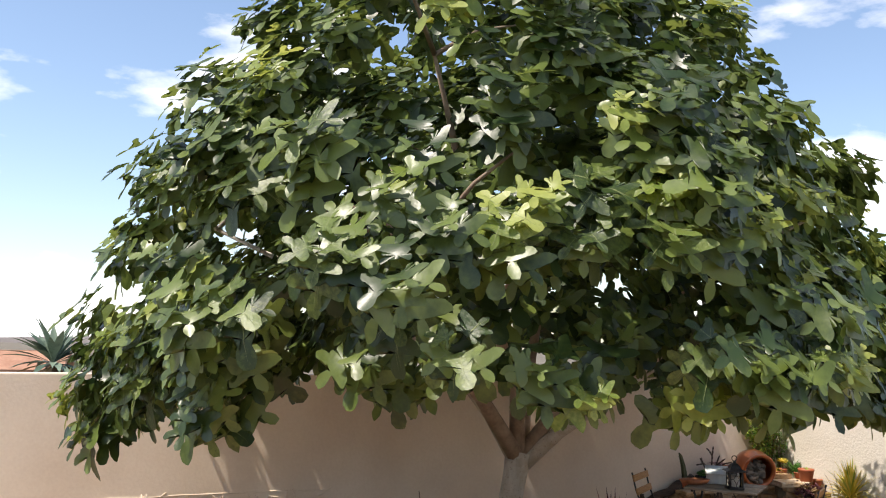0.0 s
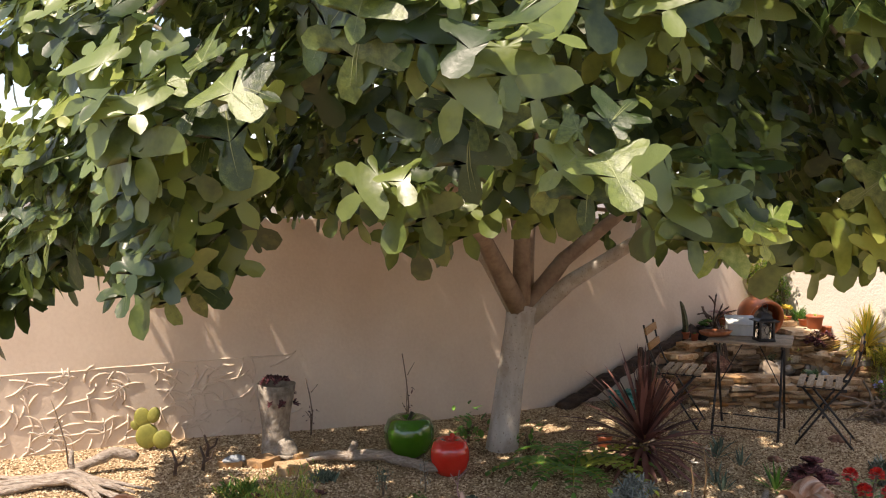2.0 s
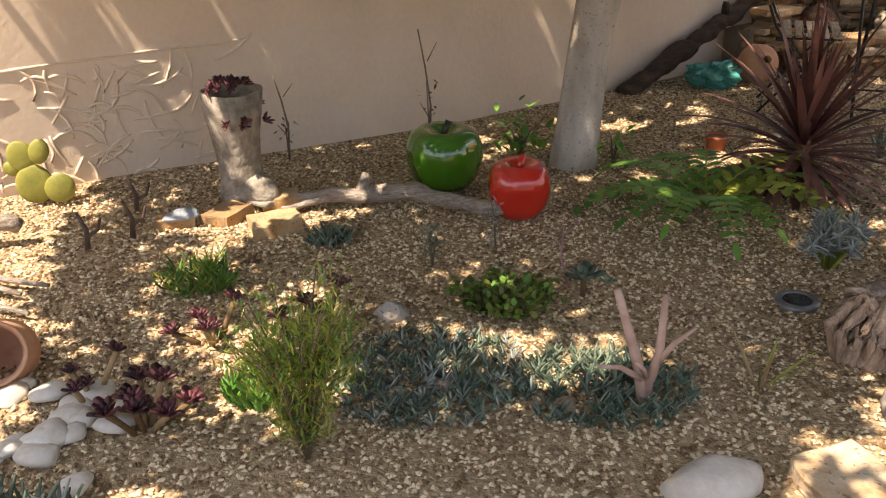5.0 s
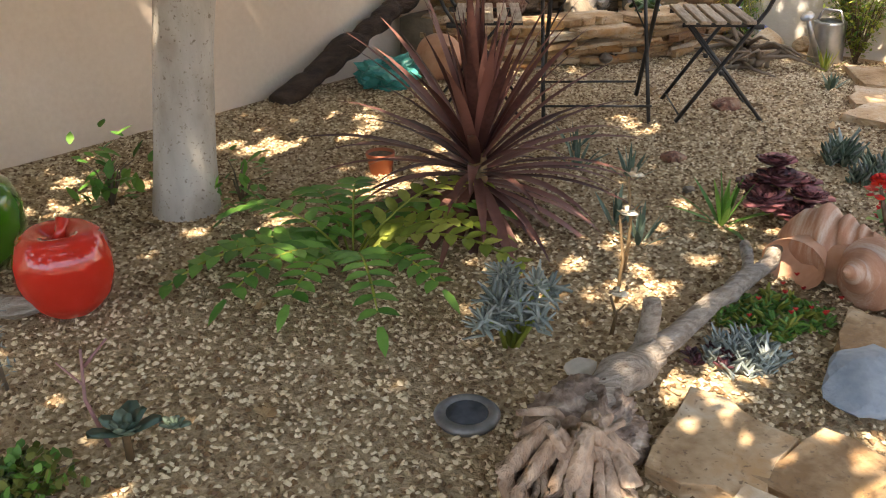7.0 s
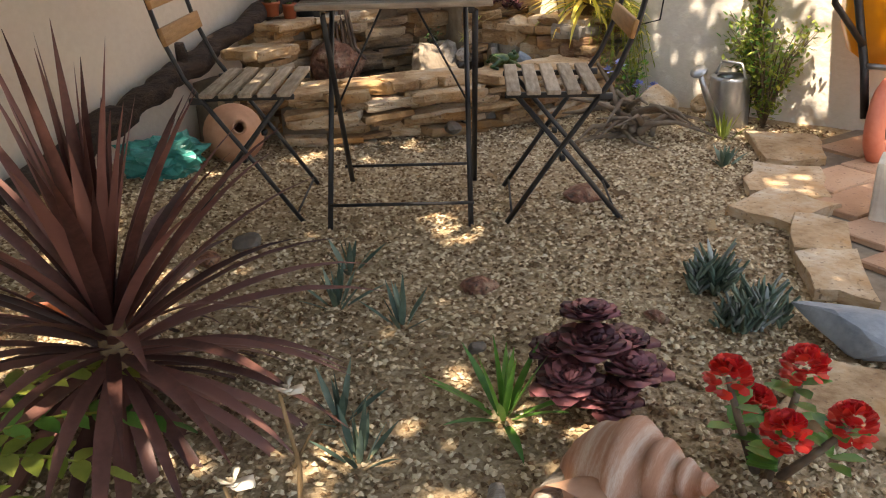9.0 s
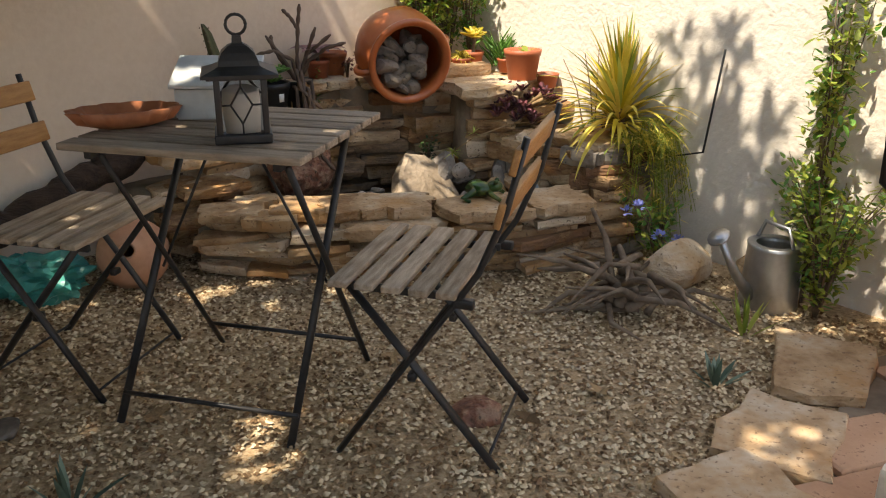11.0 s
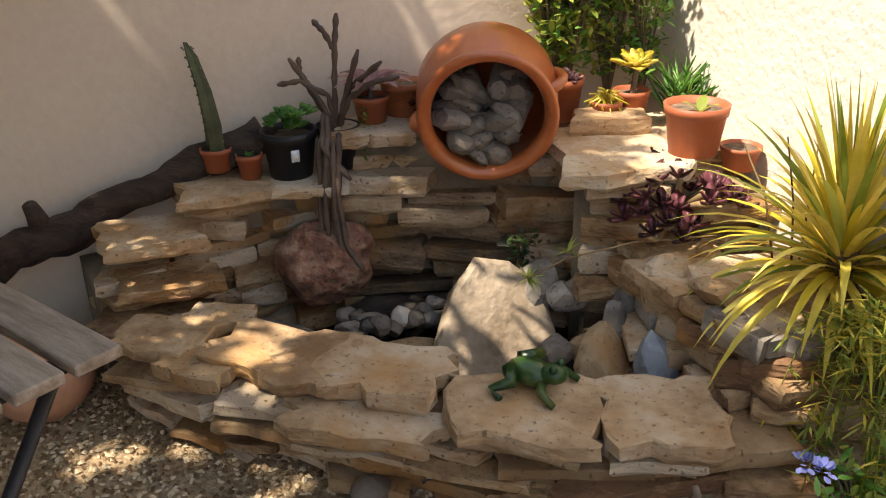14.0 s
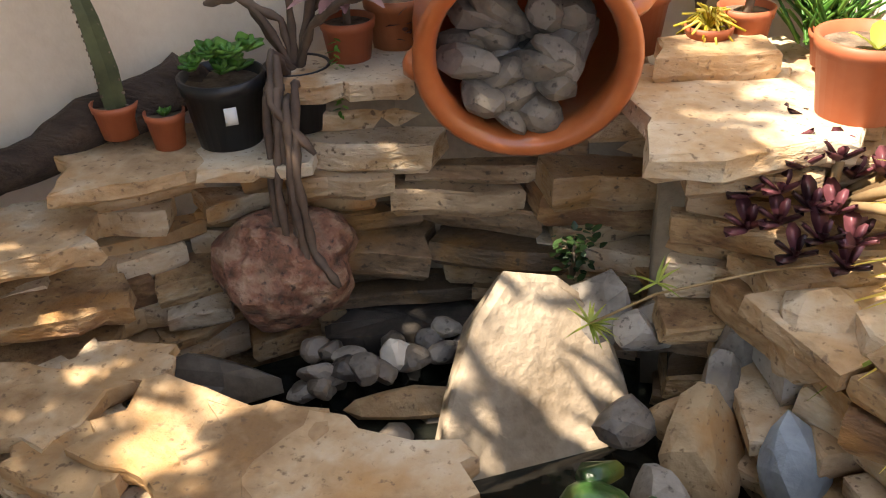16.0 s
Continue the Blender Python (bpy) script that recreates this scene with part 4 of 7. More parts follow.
def olla():
    mouth = wf(2.035, 0.47, 0.70)
    back = wf(2.12, 0.16, 0.76)
    ax = (mouth - back).normalized()
    o = thing("terracotta_urn", mouth, "large glazed terracotta urn on its side holding grey stones", "urn")
    q = Vector((0, 0, 1)).rotation_difference(ax).to_matrix().to_4x4()
    bm = bmesh.new()
    prof = [(0.0, -0.30), (0.09, -0.30), (0.15, -0.25), (0.182, -0.16), (0.182, -0.09), (0.162, -0.035), (0.160, -0.015), (0.174, 0.0), (0.176, 0.012), (0.166, 0.02), (0.148, 0.012), (0.140, -0.01), (0.150, -0.05), (0.166, -0.12), (0.160, -0.19), (0.12, -0.26), (0.0, -0.27)]
    lathe(bm, prof, 40, q)
    part("jar", bm, "glazed_terra", o)
    for sx in (0.6, 3.75):
        bm = bmesh.new()
        pts = []
        for k in range(9):
            a = math.pi * k / 8
            lx = 0.155 + 0.045 * math.sin(a)
            pts.append(q @ Vector((math.cos(sx) * lx, math.sin(sx) * lx, -0.045 - 0.05 * (1 - math.cos(a)) / 1)))
        tube(bm, pts, 0.014, 8)
        part("handle", bm, "glazed_terra", o)
    r = random.Random(9)
    k = 0
    for layer in range(3):
        for row in range(5):
            v = -0.118 + 0.045 * row
            half = max(0.012, math.sqrt(max(0.0, 0.136 ** 2 - v * v)) - 0.03)
            n = max(1, int(half * 2 / 0.062) + 1)
            for c in range(n):
                u = -half + 2 * half * (c + 0.5) / n + r.uniform(-0.022, 0.022)
                vj = r.uniform(-0.014, 0.014)
                if v > (-0.01, 0.03, 0.06)[layer]:
                    continue
                p = q @ Vector((0, 0, -0.045 - 0.05 * layer)) + Vector((ax.y, -ax.x, 0)).normalized() * -u + Vector((0, 0, v + vj + 0.006 * layer))
                bm = bmesh.new()
                rock(bm, (0, 0, 0), (r.uniform(.085, .15), r.uniform(.06, .09), r.uniform(.05, .08)), (r.uniform(-35, 35), r.uniform(-40, 40), r.uniform(0, 180)), 0.25, 300 + k, 2, 9)
                st = solid("river_stone", bm, "riverstone", "grey river stone lying in the urn", "stone", group="stones in the urn")
                st.location = mouth + p
                k += 1

olla()

def flower_pot(place, r_top, h, mat, label, plantlabel="", rim=True):
    p = thing("flower_pot", place, label, "plant pot")
    bm = bmesh.new()
    rb = r_top * 0.76
    prof = [(0.0, 0.002), (rb, 0.0), (rb + (r_top - rb) * 0.8, h * 0.8)]
    prof += [(r_top * 1.0, h * 0.8), (r_top * 1.04, h), (r_top * 0.95, h), (r_top * 0.9, h * 0.8), (rb * 0.8, h * 0.5)] if rim else [(r_top, h), (r_top * 0.93, h), (r_top * 0.9, h * 0.8), (rb * 0.8, h * 0.5)]
    lathe(bm, prof, 28)
    part("pot", bm, mat, p)
    bm = bmesh.new()
    bmesh.ops.create_circle(bm, cap_ends=True, radius=r_top * 0.93, segments=20, matrix=Matrix.Translation((0, 0, h * 0.86)))
    part("soil", bm, "soil", p)
    return p

# ---- plant kinds ----
def g(x, y, dz=0.0):
    return Vector((x, y, ground_z(x, y) + dz))

def rosette_bm(bm, c, radius, n, seed, axis=(0, 0, 1), cup=0.5, wide=0.42, thick=0.004):
    """Overlapping succulent leaves in a spiral."""
    r = random.Random(seed)
    q = Vector((0, 0, 1)).rotation_difference(Vector(axis).normalized())
    for k in range(n):
        t = k / n
        a = k * 2.39996
        el = cup + (1.25 - cup) * (1 - t)
        way = q @ Vector((math.cos(a) * math.cos(el), math.sin(a) * math.cos(el), math.sin(el)))
        ln = radius * (0.35 + 0.65 * t) * r.uniform(0.9, 1.1)
        blade(bm, c, way, ln, ln * wide * 1.3, -0.35, 3, 0.35, (0.35, 0.8, 1.0, 0.25), thick)

def rosette_plant(name, place, rosettes, mat, label, category="succulent", n=26, stem="leaf_dry", wide=0.42, cup=0.4, group="", leaves=False):
    p = thing(name, place, label, category, group)
    for k, (x, y, z, rad) in enumerate(rosettes):
        if z > 0.03:
            bm = bmesh.new()
            tube(bm, [(x * 0.3, y * 0.3, 0), (x * 0.7, y * 0.7, z * 0.6), (x, y, z)], 0.009, 6)
            part("stem", bm, stem, p)
        bm = bmesh.new()
        rosette_bm(bm, (x, y, z), rad * (0.4 if leaves else 1), 3 if leaves else n, k + 1, (x * 0.6, y * 0.6, 0.25), cup, wide)
        ros = part("rosette", bm, mat, p)
        if leaves:
            q = Vector((0, 0, 1)).rotation_difference(Vector((x * 0.6, y * 0.6, 0.25)).normalized())
            r = random.Random(k)
            for j in range(2, n):
                t, a = j / n, j * 2.39996
                el = cup + (1.25 - cup) * (1 - t)
                way = q @ Vector((math.cos(a) * math.cos(el), math.sin(a) * math.cos(el), math.sin(el)))
                ln = rad * (0.35 + 0.65 * t) * r.uniform(0.9, 1.1)
                lf = bmesh.new()
                blade(lf, (x, y, z), way, ln, ln * wide * 1.2, -0.35, 4, 0.35, (0.3, 0.62, 0.95, 1.0, 0.45), 0.004)
                part("leaf", lf, mat, ros)
    return p

def finger_patch(name, place, rx, ry, count, mat, label, h=(0.05, 0.11), lean=0.5, seed=1, width=0.010, category="succulent", rz=0.0, kind="", mat2=None):
    """A clump of upright finger-like shoots, each with several plump leaves."""
    r = random.Random(seed)
    p = thing(name, place, label, category, kind=kind, rz=rz)
    bms = [bmesh.new(), bmesh.new()]
    for k in range(count):
        a, f = r.uniform(0, 6.283), math.sqrt(r.random())
        x, y = math.cos(a) * f * rx, math.sin(a) * f * ry
        hh = r.uniform(*h) * (1.1 - 0.45 * f)
        bm = bms[1 if mat2 and r.random() < 0.3 else 0]
        for j in range(5):
            b = r.uniform(0, 6.283)
            way = Vector((math.cos(b) * lean, math.sin(b) * lean, r.uniform(0.5, 1.0)))
            blade(bm, (x, y, hh * r.uniform(0.0, 0.6) - 0.01), way, hh * r.uniform(0.5, 0.9), width * r.uniform(0.8, 1.3), -0.2, 2, 0.5, (0.7, 1.0, 0.2), width * 0.4)
    tagged(part("foliage", bms[0], mat, p), kind="stuff")
    if mat2:
        tagged(part("old_foliage", bms[1], mat2, p), kind="stuff")
    else:
        bms[1].free()
    return p

def strap_plant(name, place, count, length, width, mat, label, droop=0.9, seed=1, low=0.15, trunk=0.0, category="plant", spread=0.03, mat2=None, share=0.2, single=True, segs=7):
    r = random.Random(seed)
    p = thing(name, place, label, category)
    if trunk:
        bm = bmesh.new()
        tube(bm, [(0, 0, -0.02), (0.005, 0, trunk * 0.5), (0, 0, trunk)], [0.04, 0.034, 0.03], 9)
        part("stem", bm, "leaf_dry", p)
    for k in range(count):
        t = k / max(1, count - 1)
        a = k * 2.39996 + r.uniform(-.2, .2)
        el = math.pi / 2 * (1 - t * (1 - low)) + r.uniform(-.1, .1)
        way = Vector((math.cos(a) * math.cos(el), math.sin(a) * math.cos(el), math.sin(el)))
        bm = bmesh.new()
        ln = length * r.uniform(0.72, 1.08)
        blade(bm, (math.cos(a) * spread * t, math.sin(a) * spread * t, trunk * (0.45 + 0.55 * (1 - t))), way, ln, width * r.uniform(0.75, 1.15), droop * (0.25 + 0.9 * t), segs, 0.35, (0.55, 0.85, 1.0, 0.95, 0.75, 0.4, 0.03))
        part("leaf", bm, mat2 if mat2 and r.random() < share else mat, p)
    return p

def leafy_bush(name, place, size, count, leaf, mat, label, seed=1, category="shrub", stems=9, mat2=None, hang=0.0, narrow=0.45, kind=""):
    """Thin twigs with many small leaves."""
    r = random.Random(seed)
    p = thing(name, place, label, category, kind=kind)
    tw, lb, lb2 = bmesh.new(), bmesh.new(), bmesh.new()
    for k in range(stems):
        a = r.uniform(0, 6.283)
        e = Vector((math.cos(a) * size[0] * r.uniform(0.2, 1), math.sin(a) * size[1] * r.uniform(0.2, 1), size[2] * r.uniform(0.55, 1.0)))
        m1 = e * 0.5 + Vector((0, 0, (0.15 if size[2] > 0 else 0.1) * abs(size[2]) + 0.02))
        tube(tw, [(0, 0, 0), m1, e], [0.005, 0.003, 0.0015], 5)
        for j in range(count // stems):
            t = r.uniform(0.15, 1.0)
            q = (m1 * (t * 2) if t < 0.5 else m1.lerp(e, t * 2 - 1)) + Vector((r.uniform(-1, 1), r.uniform(-1, 1), r.uniform(-1, 1))) * leaf * 1.3
            way = Vector((r.uniform(-1, 1), r.uniform(-1, 1), r.uniform(-0.5, 0.9) - hang))
            blade(lb2 if mat2 and r.random() < 0.3 else lb, q, way, leaf * r.uniform(0.6, 1.2), leaf * narrow * r.uniform(0.8, 1.2), 0.3, 3, 0.2, (0.3, 1.0, 0.8, 0.05))
    tagged(part("twig_work", tw, "root", p), kind="stuff")
    tagged(part("foliage", lb, mat, p), kind="stuff")
    if mat2:
        tagged(part("pale_foliage", lb2, mat2, p), kind="stuff")
    else:
        lb2.free()
    return p

def stick_plant(name, place, sticks, mat, label, category="plant", radius=0.008):
    p = thing(name, place, label, category)
    for pts, r0 in sticks:
        bm = bmesh.new()
        tube(bm, pts, [r0 * (1 - 0.45 * i / (len(pts) - 1)) for i in range(len(pts))], 8)
        part("branch", bm, mat, p)
    return p

M["pink_stem"] = surf("pale_pink_stem", (0.36, 0.22, 0.17), (0.58, 0.42, 0.34), 14, 0.7, 0.3, 60)

# ---- garden bed ----
def boot_planter():
    b = thing("boot_planter", g(-0.36, 8.44, 0.03), "lichen-grey concrete boot planter on flat ochre stones", "planter", rz=-30)
    bm = bmesh.new()
    prof = [(0.0, 0.0), (0.098, 0.0), (0.10, 0.03), (0.09, 0.08), (0.088, 0.16), (0.10, 0.27), (0.118, 0.37), (0.126, 0.46), (0.112, 0.46), (0.1, 0.40), (0.0, 0.38)]
    rings = lathe(bm, prof, 22, Matrix.Identity(4), lambda u, z: 1 + 0.05 * math.sin(u * 6.283 * 3 + z * 9))
    res = bmesh.ops.create_icosphere(bm, subdivisions=3, radius=1.0)
    for v in res["verts"]:
        v.co = Vector((v.co.x * 0.105 + 0.075, v.co.y * 0.068, max(0.0, v.co.z * 0.075 + 0.045 - 0.02 * v.co.x)))
    box(bm, (0.055, 0, 0.004), (0.24, 0.135, 0.022), None, 0.008)
    part("boot", bm, "concrete_boot", b)
    r = random.Random(4)
    bm = bmesh.new()
    for k in range(26):
        a, f = r.uniform(0, 6.283), math.sqrt(r.random())
        droop = f > 0.75 and math.cos(a - 0.4) > -0.2
        z = 0.46 - (r.uniform(0, 0.16) if droop else 0) + 0.02
        rr = 0.115 * f + (0.035 if droop else 0)
        rosette_bm(bm, (math.cos(a) * rr, math.sin(a) * rr, z), r.uniform(0.03, 0.05), 12, k, (math.cos(a) * f, math.sin(a) * f, 0.5))
    part("trailing_succulent", bm, "leaf_purple", b, "purple trailing rosettes")

boot_planter()

def pepper(place, radius, height, mat, label, lobes=4, rz=0):
    p = thing("pepper_planter", place, label, "garden ornament", rz=rz)
    bm = bmesh.new()
    rip = lambda u, z: 1 + 0.085 * abs(math.cos(u * 6.283 * lobes / 2)) * min(1.0, z / (height * 0.5)) - 0.04
    prof = [(0.0, 0.0), (0.45, 0.0), (0.72, 0.07), (0.92, 0.26), (1.0, 0.5), (0.98, 0.72), (0.84, 0.92), (0.6, 1.0), (0.36, 0.97), (0.18, 0.90), (0.0, 0.87)]
    lathe(bm, [(a * radius, b * height) for a, b in prof], 48, Matrix.Identity(4), rip)
    part("body", bm, mat, p)
    bm = bmesh.new()
    tube(bm, [(0, 0, height * 0.86), (0.01, 0, height * 0.97), (0.03, 0.005, height * 1.08)], [0.022, 0.014, 0.018], 10)
    part("stalk", bm, "stem_dark" if mat == "green_glaze" else mat, p)
    return p

pepper(g(0.50, 8.63), 0.168, 0.285, "green_glaze", "shiny green glazed ceramic bell pepper on the gravel", 3, 20)
pepper(g(0.80, 8.28), 0.128, 0.235, "red_glaze", "shiny red glazed ceramic pepper beside the green one", 4, 50)

def ground_rock(x, y, size, rot, mat, seed, label, name="rock", category="rock", sink=0.35, facets=5, smooth=False):
    bm = bmesh.new()
    rock(bm, (0, 0, 0), size, rot, 0.2, seed, 3, facets)
    ob = solid(name, bm, mat, label, category, smooth=smooth)
    ob.location = g(x, y, size[2] * (0.5 - sink))
    return ob

def flat_stone(x, y, lx, ly, th, rz, mat, seed, label, n=9, z=None):
    bm = bmesh.new()
    slab(bm, (0, 0, 0), lx, ly, th, radians(rz), (0.02, -0.02), seed, n)
    ob = solid("flagstone", bm, mat, label, "flagstone", group="stones along the bed edge")
    ob.location = g(x, y, th * 0.35 if z is None else z)
    return ob

for a in ((-0.19, 8.13, 0.24, 0.15, 0.07, 25, "ochre", 3), (-0.38, 8.24, 0.2, 0.14, 0.06, 60, "ochre", 4), (-0.2, 8.40, 0.16, 0.12, 0.07, 10, "ochre", 5), (-0.58, 8.17, 0.17, 0.1, 0.05, 10, "ochre", 6)):
    flat_stone(*a[:6], a[6], a[7], "ochre flat stone under the boot planter")
ground_rock(-0.56, 8.16, (0.15, 0.08, 0.06), (0, 0, 20), "bluestone", 21, "blue-grey weathered stone lying on an ochre slab", sink=-0.3)

def wood_piece(name, paths, mat, label, category="driftwood", seed=1, place=(0, 0, 0)):
    p = thing(name, place, label, category)
    r = random.Random(seed)
    for pts, rad in paths:
        bm = bmesh.new()
        fine, fr = [], []
        n = len(pts)
        for i in range(n - 1):
            for k in range(5):
                f = k / 5
                q = Vector(pts[i]).lerp(Vector(pts[i + 1]), f)
                fine.append(q + Vector((noise.noise(q * 9 + Vector((seed, 0, 0))), noise.noise(q * 9 + Vector((0, seed, 0))), noise.noise(q * 9 + Vector((0, 0, seed))))) * rad[i] * 0.5)
                fr.append((rad[i] + (rad[i + 1] - rad[i]) * f) * (1 + 0.3 * noise.noise(q * 14)))
        fine.append(Vector(pts[-1]))
        fr.append(rad[-1])
        tube(bm, fine, fr, 10)
        for v in bm.verts:
            v.co += Vector((0, 0, 1)) * rad[0] * 0.12 * noise.noise(v.co * 30)
        part("piece", bm, mat, p)
    return p

wood_piece("driftwood_log", [([(0, 0, 0.05), (0.16, 0.0, 0.06), (0.3, 0.0, 0.05)], [0.022, 0.034, 0.03]), ([(0.28, 0.01, 0.06), (0.5, 0.0, 0.07), (0.66, -0.08, 0.05)], [0.034, 0.040, 0.03]), ([(0.62, -0.06, 0.05), (0.8, -0.16, 0.04), (0.95, -0.17, 0.03)], [0.032, 0.028, 0.016]), ([(0.25, 0, 0.05), (0.29, 0.04, 0.14)], [0.03, 0.02]), ([(-0.06, -0.08, 0.03), (0.1, -0.02, 0.05), (0.22, 0.03, 0.05)], [0.014, 0.02, 0.02])], "driftwood", "bleached grey driftwood branch in front of the peppers", seed=3, place=g(-0.12, 8.37))

def root_mass():
    r = random.Random(8)
    strands = []
    for k in range(26):
        a = -2.9 + 0.245 * k
        b0 = Vector((1.745 + 0.10 * math.cos(a), 7.165 + 0.085 * math.sin(a), 0.0))
        tw = a + r.uniform(0.5, 1.1)
        rise = r.uniform(0.11, 0.21)
        m1 = b0 + Vector((0.03 * math.cos(tw), 0.03 * math.sin(tw), rise * 0.55))
        m2 = Vector((1.75 + 0.055 * math.cos(tw), 7.18 + 0.05 * math.sin(tw), rise))
        e = m2 + Vector((0.07 * math.cos(tw + 1.2), 0.06 * math.sin(tw + 1.2), r.uniform(-0.10, 0.01)))
        strands.append(([b0, m1, m2, e], [r.uniform(.012, .028), r.uniform(.010, .024), r.uniform(.008, .020), 0.006]))
    st = wood_piece("driftwood_stump", strands, "driftwood_tan", "tan twisted driftwood root stump on the bed edge", seed=8)
    bm = bmesh.new()
    res = bmesh.ops.create_icosphere(bm, subdivisions=5, radius=1.0)
    for v in res["verts"]:
        c = v.co.copy()
        ridge = 1 - abs(noise.noise(Vector((c.x * 1.6, c.y * 1.6, c.z * 3.4)) + Vector((3, 1, 8)))) * 2
        fine = 1 - abs(noise.noise(c * 5.5)) * 2
        k = 0.78 + 0.34 * ridge + 0.13 * fine + 0.22 * noise.noise(c * 1.1)
        v.co = Vector((1.86 + c.x * 0.115 * k, 7.31 + c.y * 0.095 * k, max(-0.01, 0.05 + c.z * 0.10 * k)))
    part("burl", bm, "burl", st, "gnarled hollowed burl")
    paths = [([(1.86, 7.3, 0.09), (1.98, 7.4, 0.1), (2.12, 7.5, 0.08)], [0.055, 0.05, 0.042]), ([(2.08, 7.47, 0.08), (2.4, 7.67, 0.07), (2.68, 7.84, 0.065), (2.84, 7.97, 0.06)], [0.031, 0.028, 0.024, 0.018]), ([(2.10, 7.5, 0.1), (2.12, 7.53, 0.2)], [0.026, 0.02]), ([(2.58, 7.78, 0.07), (2.66, 7.92, 0.09)], [0.024, 0.014])]
    wood_piece("grey_log", paths, "driftwood", "bleached grey log lying along the bed edge", seed=12)

root_mass()

strap_plant("red_cordyline", g(2.05, 8.52), 132, 0.58, 0.036, "leaf_red", "bronze-red cordyline with spiky arching leaves in gravel", droop=1.15, seed=5, low=-0.42, trunk=0.25, category="cordyline", spread=0.02)

def pinnate_plant():
    r = random.Random(6)
    p = thing("pinnate_shrub", g(1.58, 8.30), "low green shrub with pinnate holly-like fronds", "shrub")
    for k in range(15):
        a = k * 2.4 + 0.4
        st, lf = bmesh.new(), bmesh.new()
        ln = r.uniform(0.38, 0.62)
        q = Vector((0, 0, 0.02))
        w = Vector((math.cos(a) * 0.8, math.sin(a) * 0.8, r.uniform(0.5, 0.95)))
        pts = []
        for j in range(12):
            pts.append(q.copy())
            if j > 1:
                for sg in (-1, 1):
                    sd = w.cross(Vector((0, 0, 1))).normalized() * sg
                    blade(lf, q, sd + w.normalized() * 0.45 + Vector((0, 0, 0.1)), 0.098 * (1.1 - 0.045 * j), 0.038, 0.3, 3, 0.3, (0.5, 1.0, 0.8, 0.03))
            q = q + w.normalized() * ln / 11
            w = (w.normalized() + Vector((0, 0, -0.13))).normalized()
        blade(lf, q, w, 0.08, 0.03, 0.2, 3, 0.3, (0.5, 1.0, 0.8, 0.03))
        tube(st, pts, [0.004] * 11 + [0.0015], 5)
        f = part("frond", lf, "leaf_green" if k % 5 else "leaf_lime", p)
        part("stalk", st, "leaf_lime", f)

pinnate_plant()

def silver_senecio(place, h, n, seed, label, size=0.055):
    r = random.Random(seed)
    p = thing("silver_senecio", place, label, "succulent")
    for k in range(n):
        a = r.uniform(0, 6.28)
        e = Vector((math.cos(a) * 0.12 * r.random(), math.sin(a) * 0.12 * r.random(), h * r.uniform(0.55, 1)))
        bm = bmesh.new()
        tube(bm, [(e.x * 0.2, e.y * 0.2, 0), e * 0.55 + Vector((0.01, 0, 0)), e], [0.007, 0.006, 0.005], 6)
        s = part("stem", bm, "leaf_lime", p)
        bm = bmesh.new()
        for j in range(30):
            b, el = r.uniform(0, 6.28), r.uniform(-0.4, 1.4)
            blade(bm, e + Vector((0, 0, -0.05 * r.random())), (math.cos(b) * math.cos(el), math.sin(b) * math.cos(el), math.sin(el)), size * r.uniform(0.7, 1.15), 0.014, 0.1, 2, 0.4, (0.6, 1.0, 0.35), 0.003)
        part("leaf_tuft", bm, "leaf_silver", s)

silver_senecio(g(1.865, 7.75), 0.20, 15, 3, "silver-grey senecio tufts on bare stalks")

leafy_bush("green_rosemary", g(0.12, 6.72), (0.19, 0.19, 0.47), 3400, 0.032, "leaf_lime", "yellow-green needle-leaved shrub in the bed", 3, "shrub", 44, "leaf_green", -0.5, 0.15)
finger_patch("silver_groundcover", g(0.42, 7.08), 0.32, 0.26, 460, "leaf_blue", "grey-green groundcover succulents spreading over gravel", (0.03, 0.075), 0.7, 4, 0.007, "groundcover", mat2="leaf_silver")
finger_patch("dark_groundcover", g(0.92, 7.02), 0.26, 0.22, 240, "leaf_blue", "dark blue-green finger succulents around the pink stick", (0.04, 0.09), 0.6, 5, 0.008, "groundcover")
leafy_bush("jade_plant", g(0.67, 7.46), (0.19, 0.15, 0.085), 2200, 0.026, "leaf_olive", "low olive-green mound of round-leaved jade plant", 26, "succulent", 40, "leaf_green", -0.6, 0.75)
stick_plant("pink_stick_plant", g(1.02, 6.94), [([(0, 0, 0), (-0.025, 0.01, 0.13), (-0.09, 0.02, 0.35)], 0.02), ([(0, 0, 0.04), (0.03, 0.0, 0.16), (0.04, 0.02, 0.33)], 0.016), ([(-0.01, 0, 0.08), (-0.08, -0.03, 0.14), (-0.14, -0.03, 0.145)], 0.010), ([(0.02, 0, 0.12), (0.06, -0.02, 0.2), (0.115, -0.02, 0.25)], 0.010), ([(0, 0, 0.08), (-0.015, -0.03, 0.13), (-0.04, -0.03, 0.155)], 0.007)], "pink_stem", "pale pink leafless branched stick plant", "cut shrub")
strap_plant("bare_spiky_plant", g(1.36, 7.0), 9, 0.20, 0.012, "leaf_lime", "thin spiky pale yellow aloe with few leaves", droop=0.25, seed=8, low=0.25, category="aloe", mat2="leaf_dry", segs=5)
rosette_plant("grey_echeveria", g(0.95, 7.56), [(0, 0, 0.07, 0.085), (0.09, 0.05, 0.03, 0.04)], "leaf_blue", "blue-grey succulent rosette with a dry flower stalk", n=14, wide=0.5, cup=0.25, leaves=True)
